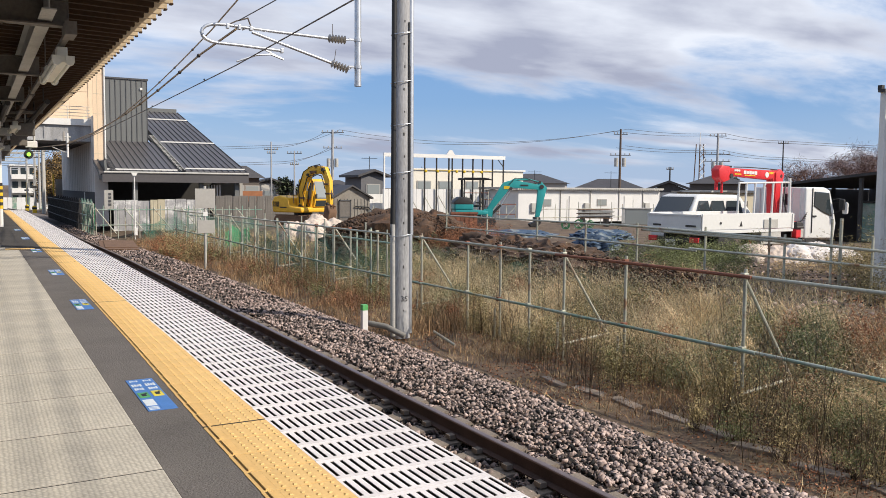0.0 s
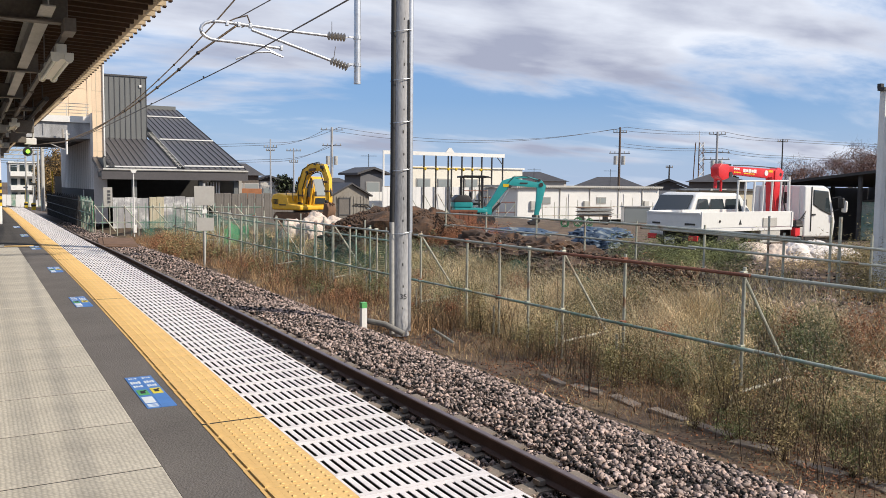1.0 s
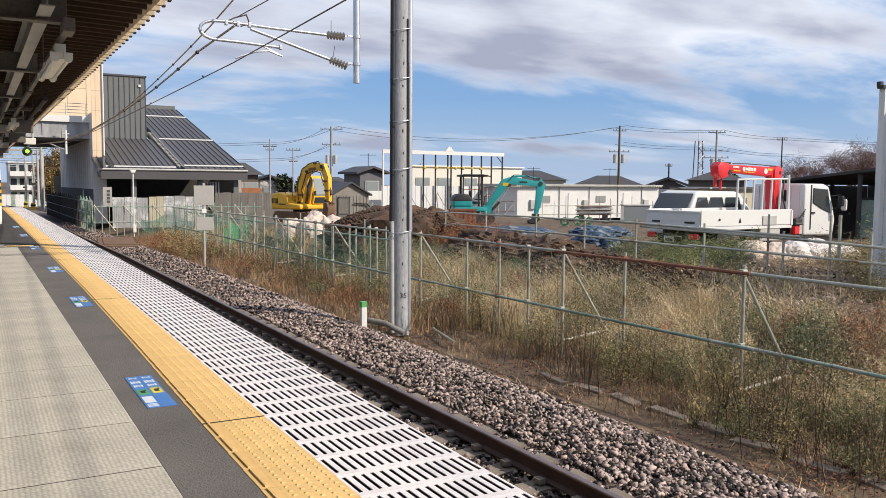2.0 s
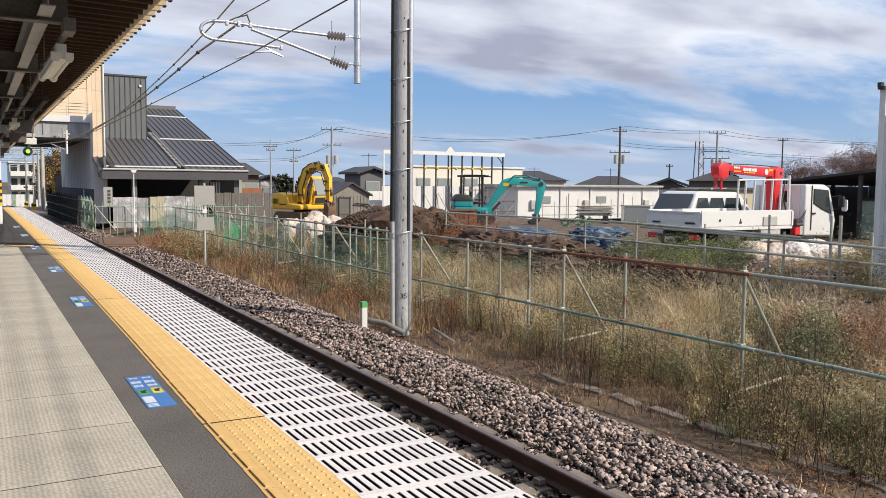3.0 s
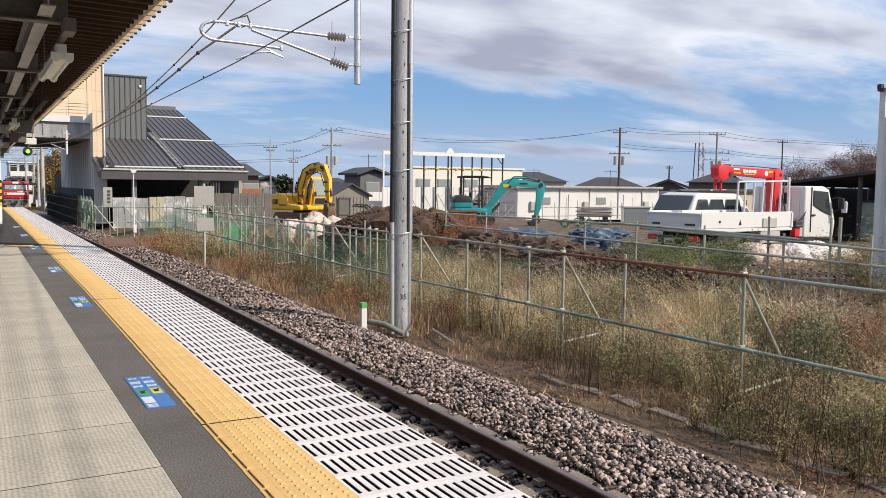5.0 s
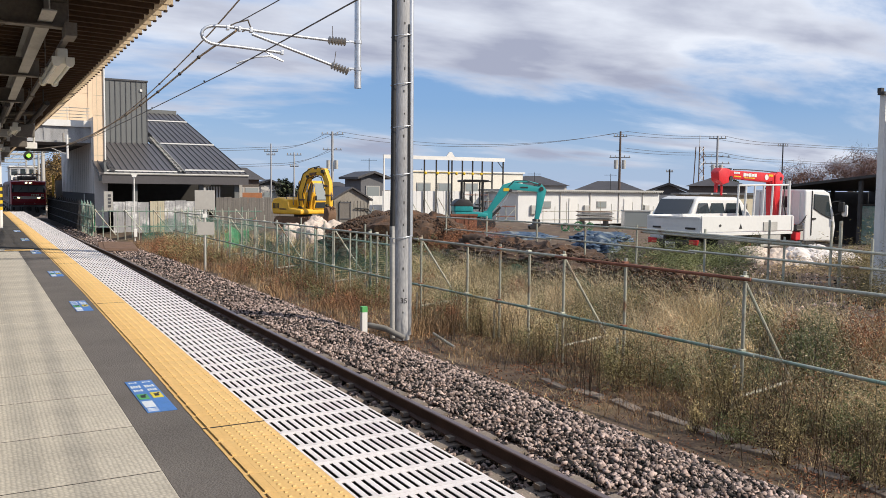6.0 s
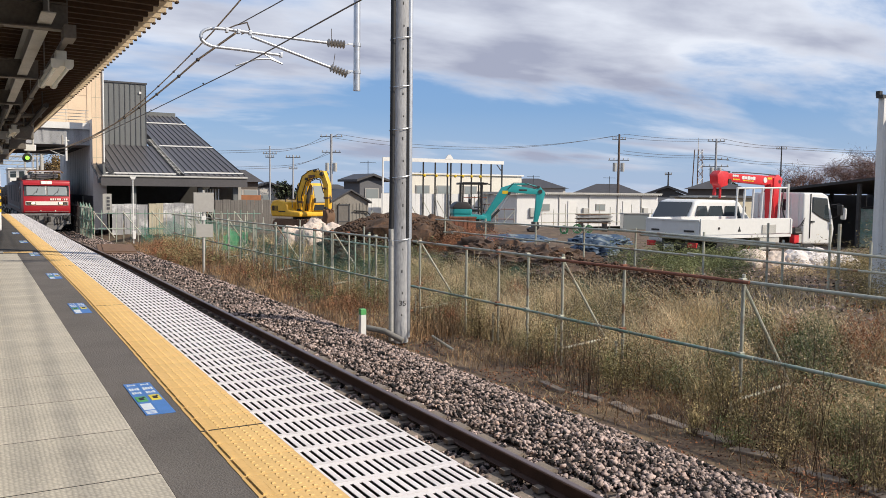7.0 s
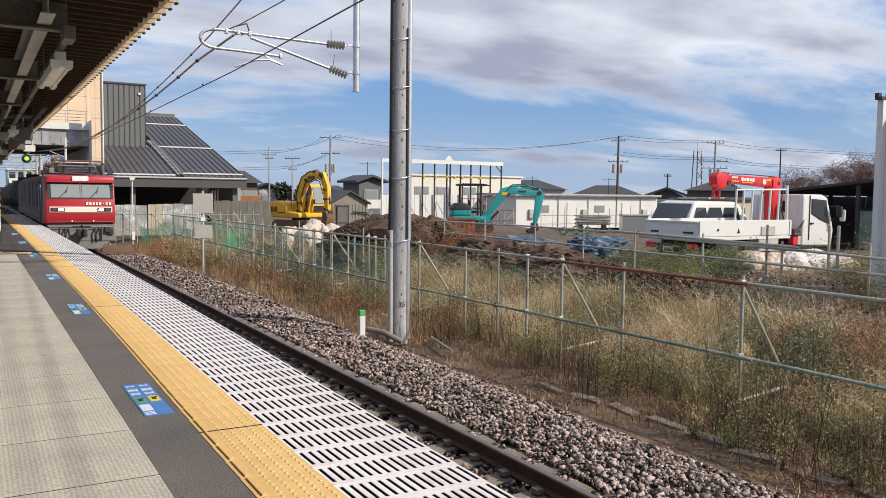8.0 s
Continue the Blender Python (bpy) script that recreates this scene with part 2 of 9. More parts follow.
M["teal"] = material("teal machine paint", (0.025, 0.30, 0.30), 0.42, vary=0.1, scale=2.5, grain=30, bump=0.08, second=(0.05, 0.24, 0.24), cover=(0.58, 0.75))
M["dark_metal"] = material("dark greasy steel", (0.045, 0.042, 0.04), 0.55, 0.3, vary=0.3, bump=0.2)
M["track_rust"] = material("brown muddy steel", (0.15, 0.085, 0.05), 0.85, vary=0.3, bump=0.3)
M["red_crane"] = material("red crane paint", (0.62, 0.028, 0.035), 0.38, vary=0.08, scale=2, grain=20, bump=0.04)
M["truck_white"] = material("white vehicle paint", (0.67, 0.67, 0.65), 0.32, vary=0.04, scale=1, grain=10, bump=0.02, second=(0.62, 0.60, 0.56), cover=(0.6, 0.85), coat=0.2)
M["tarp_blue"] = material("blue tarpaulin", (0.030, 0.060, 0.110), 0.6, vary=0.25, scale=3, grain=20, bump=0.6, bump_scale=6, second=(0.16, 0.19, 0.205), cover=(0.54, 0.60))
M["bag"] = material("pale woven sack", (0.56, 0.47, 0.40), 0.85, vary=0.2, scale=2.5, grain=30, bump=0.8, bump_scale=5, second=(0.45, 0.32, 0.25), cover=(0.52, 0.7))
M["cream_wall"] = material("cream rendered wall", (0.70, 0.66, 0.57), 0.8, vary=0.06, scale=0.6, grain=8, second=(0.60, 0.56, 0.48), cover=(0.55, 0.75))
M["bag_white"] = material("dusty white sack", (0.66, 0.61, 0.58), 0.85, vary=0.15, scale=2.5, grain=30, bump=0.8, bump_scale=7, second=(0.48, 0.38, 0.34), cover=(0.55, 0.72))
M["dirt"] = material("dark brown earth", (0.066, 0.040, 0.026), 0.95, vary=0.5, scale=4, grain=20, bump=1.0, bump_scale=10, second=(0.11, 0.055, 0.028), cover=(0.5, 0.65))
M["loco_red"] = material("red locomotive paint", (0.40, 0.017, 0.026), 0.4, vary=0.07, scale=1.2, grain=15, bump=0.03, second=(0.42, 0.03, 0.03), cover=(0.6, 0.8))
M["loco_grey"] = material("dusty grey underframe", (0.19, 0.185, 0.185), 0.7, vary=0.15, bump=0.15, second=(0.16, 0.13, 0.11), cover=(0.5, 0.7))
# dark maroon paints in the shade on the side turned from the sun
M["loco_side"] = material("shade-darkened locomotive side", (0.11, 0.055, 0.052), 0.6, vary=0.2, scale=1, grain=10, bump=0.08, second=(0.13, 0.06, 0.05), cover=(0.52, 0.72))
M["loco_cream"] = material("cream stripe", (0.80, 0.76, 0.68), 0.45, vary=0.04)
M["lamp_on"] = material("lit headlamp", (1.0, 0.85, 0.55), 0.3, emit=3.0)
M["tank"] = material("dark brown tank paint", (0.055, 0.036, 0.032), 0.75, vary=0.2, scale=1, grain=12, bump=0.05, second=(0.08, 0.06, 0.05), cover=(0.55, 0.75))
M["signal_green"] = material("green signal lamp", (0.35, 1.0, 0.08), 0.3, emit=0.9)
M["leaf_green"] = material("green weed leaves", (0.185, 0.20, 0.08), 0.7, vary=0.4, scale=1.5, grain=8, bump=0, per_island=0.35, second=(0.12, 0.145, 0.05), cover=(0.45, 0.6))
M["leaf_olive"] = material("fading weed leaves", (0.34, 0.265, 0.125), 0.8, vary=0.4, scale=1.0, grain=8, bump=0, per_island=0.35, second=(0.175, 0.165, 0.07), cover=(0.45, 0.6))
M["straw"] = material("dry straw grass", (0.60, 0.455, 0.26), 0.85, vary=0.35, scale=0.9, grain=8, bump=0, per_island=0.4, second=(0.34, 0.25, 0.12), cover=(0.45, 0.6))
M["rusty_leaf"] = material("rust brown dead leaves", (0.27, 0.115, 0.055), 0.85, vary=0.4, scale=1, grain=8, bump=0, per_island=0.45)
M["straw_pale"] = material("pale dry grass", (0.74, 0.60, 0.38), 0.85, vary=0.3, scale=0.9, grain=8, bump=0, per_island=0.45, second=(0.46, 0.35, 0.19), cover=(0.45, 0.6))
M["straw_rust"] = material("reddish dry grass", (0.36, 0.235, 0.125), 0.85, vary=0.35, scale=0.9, grain=8, bump=0, per_island=0.5, second=(0.22, 0.12, 0.06), cover=(0.45, 0.6))
M["stalk"] = material("dark dry stalks", (0.085, 0.06, 0.038), 0.85, vary=0.3, bump=0, per_island=0.5)
M["bark"] = material("grey brown bark", (0.12, 0.085, 0.065), 0.9, vary=0.3, bump=0.5)
M["twig"] = material("reddish bare twigs", (0.17, 0.095, 0.075), 0.9, vary=0.3, bump=0, per_island=0.4)
M["tree_leaf"] = material("autumn tree leaves", (0.20, 0.13, 0.05), 0.8, vary=0.4, scale=0.5, grain=4, bump=0, per_island=0.8)
M["tree_dark"] = material("dark evergreen leaves", (0.04, 0.05, 0.025), 0.8, vary=0.4, scale=0.5, grain=4, bump=0, per_island=0.8)
M["house_roof"] = material("dark roof tiles", (0.055, 0.052, 0.055), 0.6, vary=0.2, scale=1.5, grain=10, bump=0.3)
M["house_wall"] = material("pale house wall", (0.50, 0.48, 0.45), 0.8, vary=0.06, scale=0.6, grain=8)
M["house_brown"] = material("brown house wall", (0.10, 0.085, 0.075), 0.8, vary=0.1, scale=0.6, grain=8)
M["orange_brown"] = material("orange brown boards", (0.28, 0.11, 0.045), 0.7, vary=0.15)
M["stripe_black"] = material("black warning paint", (0.02, 0.02, 0.02), 0.5, vary=0.1)
M["stripe_yellow"] = material("yellow warning paint", (0.70, 0.46, 0.02), 0.5, vary=0.08)
M["lamp_white"] = material("white lamp housing", (0.80, 0.78, 0.68), 0.4, vary=0.05)
M["edge_tan"] = material("buff canopy edge", (0.62, 0.50, 0.34), 0.6, vary=0.12, scale=2, grain=20, bump=0.05, second=(0.46, 0.36, 0.24), cover=(0.5, 0.75))
M["house_grey"] = material("grey house wall", (0.12, 0.12, 0.128), 0.8, vary=0.08, scale=0.6, grain=8)
M["sheet_buff"] = material("weathered buff sheet", (0.24, 0.22, 0.19), 0.7, vary=0.12, scale=1, grain=10, bump=0.1, second=(0.17, 0.14, 0.11), cover=(0.5, 0.7), per_piece=0.1)
M["net_teal"] = material("dark teal safety net", (0.03, 0.15, 0.105), 0.8, vary=0.3, scale=2, grain=20, bump=0.2)
M["wall_light"] = material("pale grey wall boards", (0.66, 0.64, 0.62), 0.7, vary=0.06, scale=0.7, grain=10, bump=0.08)
M["hose_green"] = material("green rubber hose", (0.03, 0.15, 0.06), 0.6, vary=0.2)
M["tube"] = material("unlit fluorescent tube", (0.82, 0.84, 0.74), 0.25, vary=0.03)

# ---- mesh tools ----


def bmnew():
    return bmesh.new()


def box(bm, c, s, m=None, bevel=0.0):
    """A box round centre c with size s, turned by m."""
    mat = Matrix.Translation(c) @ Matrix.Diagonal((*s, 1))
    r = bmesh.ops.create_cube(bm, size=1, matrix=(m @ mat) if m else mat)
    if bevel:
        es = list({e for v in r["verts"] for e in v.link_edges})
        bmesh.ops.bevel(bm, geom=es, offset=bevel, segments=2, affect="EDGES", profile=0.6)
    return bm


def rod(bm, a, b, r, r2=None, seg=8, caps=True):
    """A round bar from a to b."""
    a, b = Vector(a), Vector(b)
    d = b - a
    q = d.to_track_quat("Z", "Y").to_matrix().to_4x4()
    bmesh.ops.create_cone(bm, cap_ends=caps, segments=seg, radius1=r, radius2=r if r2 is None else r2, depth=d.length,
                          matrix=Matrix.Translation((a + b) / 2) @ q)
    return bm


def chain(bm, pts, r, seg=8):
    """A bent bar: one closed tube swept through the points."""
    ps = [Vector(p) for p in pts]
    side, rings = None, []
    for i, p in enumerate(ps):
        d0 = (p - ps[i - 1]).normalized() if i else (ps[1] - p).normalized()
        d1 = (ps[i + 1] - p).normalized() if i < len(ps) - 1 else d0
        d = d0 + d1
        d = d.normalized() if d.length > 1e-4 else d0
        if side is None:
            side = d.orthogonal().normalized()
        side = (side - d * side.dot(d)).normalized()
        other = d.cross(side)
        k = 1 / max(0.6, d.dot(d0))
        rings.append([bm.verts.new(p + (side * math.cos(a) + other * math.sin(a)) * r * k) for a in np.linspace(0, 2 * math.pi, seg, endpoint=False)])
    for q, w in zip(rings, rings[1:]):
        for j in range(seg):
            bm.faces.new((q[j], q[(j + 1) % seg], w[(j + 1) % seg], w[j]))
    bm.faces.new(rings[0][::-1])
    bm.faces.new(rings[-1])
    return bm


def prism(bm, outline, lo, hi, axis="y"):
    """An outline of (u, v) pushed from lo to hi along an axis: y takes (x, z), x takes (y, z), z takes (x, y)."""
    def at(u, v, w):
        return {"y": (u, w, v), "x": (w, u, v), "z": (u, v, w)}[axis]
    a = [bm.verts.new(at(u, v, lo)) for u, v in outline]
    b = [bm.verts.new(at(u, v, hi)) for u, v in outline]
    n = len(outline)
    f = [bm.faces.new(a), bm.faces.new(list(reversed(b)))]
    for i in range(n):
        f.append(bm.faces.new((a[i], b[i], b[(i + 1) % n], a[(i + 1) % n])))
    bmesh.ops.recalc_face_normals(bm, faces=f)
    return bm


def rounded(bm, amount, segments=2):
    """Rounds the sharp edges of all that bm holds so far."""
    es = [e for e in bm.edges if len(e.link_faces) == 2 and e.calc_face_angle(0) > 0.6]
    bmesh.ops.bevel(bm, geom=es, offset=amount, segments=segments, affect="EDGES", profile=0.6, clamp_overlap=True)
    return bm


def mesh_of(name, bm, mat, smooth=False):
    me = bpy.data.meshes.new(name)
    bm.to_mesh(me)
    bm.free()
    me.materials.append(M[mat])
    if smooth:
        me.shade_smooth()
        me.set_sharp_from_angle(angle=radians(40))
    return me


def part(name, bm, mat, parent, label="", smooth=False, at=None):
    """One mesh object under a thing or under a part."""
    ob = new(name, bm if isinstance(bm, bpy.types.Mesh) else mesh_of(name, bm, mat, smooth))
    ob.parent = parent
    if at is not None:
        ob.matrix_basis = at
    if label:
        ob["label"] = label
    return ob


def thing(name, m, label, category, group="", kind=""):
    """An empty at a thing's base, under which its parts hang."""
    ob = new(name)
    ob.empty_display_size = 0.2
    ob.matrix_basis = m
    return tagged(ob, label, category, group, kind)


def solid(name, bm, mat, label, category, m=None, kind="", group="", smooth=False):
    """A thing of one mesh."""
    ob = new(name, mesh_of(name, bm, mat, smooth))
    if m:
        ob.matrix_basis = m
    return tagged(ob, label, category, group, kind)


def raw(name, verts, faces, mat, label, category, kind="stuff", parent=None):
    me = bpy.data.meshes.new(name)
    v, f = np.asarray(verts, dtype=np.float32), np.asarray(faces, dtype=np.int32)
    me.vertices.add(len(v)); me.vertices.foreach_set("co", v.ravel())
    k = f.shape[1]
    me.loops.add(f.size); me.loops.foreach_set("vertex_index", f.ravel())
    me.polygons.add(len(f)); me.polygons.foreach_set("loop_start", np.arange(0, f.size, k, dtype=np.int32))
    me.update(calc_edges=True); me.validate()
    me.materials.append(M[mat])
    ob = new(name, me)
    if parent:
        ob.parent = parent
        return ob
    return tagged(ob, label, category, "", kind)


def smoothstep(a, b, x):
    t = np.clip((np.asarray(x, dtype=float) - a) / (b - a), 0, 1)
    return t * t * (3 - 2 * t)


def fall(y):
    """How far the line drops beyond the station, in metres."""
    d = np.minimum(np.asarray(y, dtype=float), 160.0) - 75.0
    return 0.0078 * (np.sqrt(d * d + 100.0) + d) + 0.16 * smoothstep(28, 46, y)


def ground_z(x, y):
    """The lie of the land: the track bed, a shallow ditch by the fence, the yard beyond."""
    x, y = np.asarray(x, dtype=float), np.asarray(y, dtype=float)
    z = -1.30 - 0.18 * smoothstep(5.6, 7.0, x) + 0.12 * smoothstep(14, 30, x)
    z = z + 0.05 * np.sin(x * 1.3 + 0.7 * y) * smoothstep(6.5, 8, x) * np.cos(y * 0.9) * (x < 40)
    fill = smoothstep(9.6, 13.2, x) * (1 - smoothstep(27, 34, x)) * (1 - smoothstep(40, 50, y))
    verge = smoothstep(25, 60, y) * smoothstep(6.5, 9, x) * (1 - smoothstep(10, 14, x))
    return z + 1.0 * fill + 0.35 * verge - fall(y) * (1 - smoothstep(12, 18, x))

# ---- ground, track, platform ----
RAIL_Z, TRACK_X, EDGE_X = -0.98, 3.76, 2.24
FENCE_X = 8.7


def build_ground():
    xs = np.concatenate([[-1500, -400, -120, -40, -12, 0, 2, 4.2, 5.2], np.arange(5.6, 22, 0.4), np.arange(22, 60, 2), [70, 90, 130, 200, 400, 900, 2500]])
    ys = np.concatenate([[-900, -200, -60, -20], np.arange(-8, 30, 0.5), np.arange(30, 70, 1.5), np.arange(70, 130, 6), [150, 200, 300, 600, 1200, 3000]])
    gx, gy = np.meshgrid(xs, ys)
    v = np.stack([gx, gy, ground_z(gx, gy)], -1).reshape(-1, 3)
    w, h = len(xs), len(ys)
    i = (np.arange(h - 1)[:, None] * w + np.arange(w - 1)[None, :]).ravel()
    f = np.stack([i, i + 1, i + w + 1, i + w], -1)
    ob = raw("ground", v, f, "soil", "dry brown soil with dead grass litter", "ground", "structure")
    ob.data.shade_smooth()


def line_bend(y):
    """Sideways place of the track: a slight drift past the station, then a bend to the left."""
    d = max(0.0, y - 125.0)
    return float(fall(y)) * 0.42 - 0.0018 * d * d


def lay(b, profile):
    """A section carried along the line."""
    ys = [-14] + list(range(26, 52, 3)) + list(range(56, 166, 6))
    for y0, y1 in zip(ys, ys[1:]):
        part_bm = bmnew()
        prism(part_bm, profile, y0, y1)
        for v in part_bm.verts:
            v.co.x += line_bend(v.co.y); v.co.z -= float(fall(v.co.y))
        me = bpy.data.meshes.new("piece"); part_bm.to_mesh(me); part_bm.free()
        b.from_mesh(me); bpy.data.meshes.remove(me)


def build_track():
    bed = bmnew()
    lay(bed, [(1.6, -1.45), (6.85, -1.52), (6.3, -1.27), (5.7, -1.17), (4.85, -1.18), (4.7, -1.20), (2.0, -1.20)])
    tagged(new("ballast_bed", mesh_of("ballast_bed", bed, "ballast_bed")), "bed of grey brown crushed stone under the track", "track bed", kind="structure")
    track = thing("railway_track", pose(0, 0, 0), "single railway track with rusty rails on concrete sleepers", "railway track", kind="structure")
    prof = [(-0.062, 0), (0.062, 0), (0.062, 0.012), (0.012, 0.03), (0.009, 0.115), (0.032, 0.128), (0.032, 0.150), (-0.032, 0.150), (-0.032, 0.128), (-0.009, 0.115), (-0.012, 0.03), (-0.062, 0.012)]
    for sx in (-0.566, 0.566):
        b = bmnew()
        lay(b, [(TRACK_X + sx + u, RAIL_Z - 0.157 + v) for u, v in prof])
        r = part("rail", b, "rail", track)
        b = bmnew()
        lay(b, [(TRACK_X + sx + u, RAIL_Z + v) for u, v in ((-0.034, -0.018), (0.034, -0.018), (0.033, -0.004), (0.024, 0.0), (-0.024, 0.0), (-0.033, -0.004))])
        part("rail_head", b, "rail_top", r, "shiny worn running surface")
    b = bmnew()
    prism(b, [(-1.0, -0.2), (1.0, -0.2), (1.0, -0.03), (0.97, 0.0), (0.2, -0.03), (-0.2, -0.03), (-0.97, 0.0), (-1.0, -0.03)], -0.12, 0.12)
    for sx in (-0.566, 0.566):
        for e in (-1, 1):
            box(b, (sx + e * 0.10, 0, 0.02), (0.07, 0.09, 0.045))
    me = mesh_of("sleeper", b, "sleeper")
    for k in range(150):
        y = -9 + k * 0.525
        part("sleeper", me, "", track, at=pose(TRACK_X, y, RAIL_Z - 0.158 - float(fall(y))))


def rocks(n, spread, seed, size):
    """Many small broken stones: spread(u, v, w) gives their places."""
    rng = np.random.default_rng(seed)
    # broken blocks: jittered boxes with one corner knocked off
    iv = np.array([(-1, -1, -1), (1, -1, -1), (1, 1, -1), (-1, 1, -1), (-1, -1, 1), (1, -1, 1), (1, 1, 1), (-1, 1, 1)]) * 0.62
    fi = np.array([(0, 2, 1), (0, 3, 2), (4, 5, 6), (4, 6, 7), (0, 1, 5), (0, 5, 4), (1, 2, 6), (1, 6, 5), (2, 3, 7), (2, 7, 6), (3, 0, 4), (3, 4, 7)])
    p = spread(rng, n)
    s = size[0] + (size[1] - size[0]) * rng.random((n, 1, 1)) ** 1.6
    v = iv[None] * (0.62 + 0.62 * rng.random((n, 8, 3))) * s * (0.45 + 1.1 * rng.random((n, 1, 3)))
    v[:, :, 2] *= 0.72
    g = rng.random(n) * np.pi
    a = np.stack([np.cos(g), rng.normal(size=n) * 0.30, rng.normal(size=n) * 0.30, np.sin(g)], -1); a /= np.linalg.norm(a, axis=1, keepdims=True)
    w, x, y, z = a.T
    R = np.stack([1 - 2 * (y * y + z * z), 2 * (x * y - z * w), 2 * (x * z + y * w), 2 * (x * y + z * w), 1 - 2 * (x * x + z * z), 2 * (y * z - x * w), 2 * (x * z - y * w), 2 * (y * z + x * w), 1 - 2 * (x * x + y * y)], -1).reshape(n, 3, 3)
    v = np.einsum("nij,nkj->nki", R, v) + p[:, None]
    f = fi[None] + 8 * np.arange(n)[:, None, None]
    return v.reshape(-1, 3), f.reshape(-1, 3)


def bed_z(x):
    return np.where(x < 4.8, -1.195, np.where(x < 5.7, -1.17, np.where(x < 6.3, -1.17 - 0.10 * (x - 5.7) / 0.6, -1.27 - 0.25 * (x - 6.3) / 0.55)))


def build_ballast():
    def near(rng, n):
        y = 2.4 + 16 * rng.random(n) ** 1.35
        x = 4.42 + 2.5 * rng.random(n) ** 0.92
        return np.stack([x, y, bed_z(x) + 0.004 + 0.03 * rng.random(n) * (x > 4.8)], -1)

    def gap(rng, n):
        y = 2.4 + 16 * rng.random(n) ** 1.35
        x = 3.3 + 1.1 * rng.random(n)
        return np.stack([x, y, -1.205 + 0.025 * rng.random(n)], -1)

    def far(rng, n):
        y = 17 + 45 * rng.random(n) ** 1.3
        x = 4.42 + 2.4 * rng.random(n)
        return np.stack([x, y, bed_z(x) - fall(y) + 0.02 + 0.03 * rng.random(n)], -1)
    v, f = rocks(36000, near, 1, (0.016, 0.040))
    raw("ballast_stones", v, f, "ballast", "loose grey and brown crushed ballast stones", "ballast")
    v, f = rocks(9000, gap, 2, (0.016, 0.040))
    raw("ballast_stones", v, f, "ballast", "crushed stones between the sleepers", "ballast")
    def behind(rng, n):
        y = 2.4 - 7 * rng.random(n)
        x = 2.6 + 4.2 * rng.random(n)
        return np.stack([x, y, np.where(x < 4.8, -1.205, bed_z(x)) + 0.025 * rng.random(n)], -1)
    v, f = rocks(3500, behind, 4, (0.02, 0.05))
    raw("ballast_stones", v, f, "ballast", "crushed ballast stones along the near track", "ballast")
    v, f = rocks(15000, far, 3, (0.018, 0.042))
    raw("ballast_stones", v, f, "ballast", "loose grey ballast stones beside the rail", "ballast")


P0, P1, T = -6.0, 52.2, 0.30
SLAB_END = 20.55


def edge_drift(y):
    """The coping is laid in a slight curve against the slabs."""
    return float(np.interp(y, [-6, 3.5, 5, 8, 12, 18, 30, 52], [-0.03, -0.008, 0.008, 0.055, 0.10, 0.125, 0.13, 0.12]))


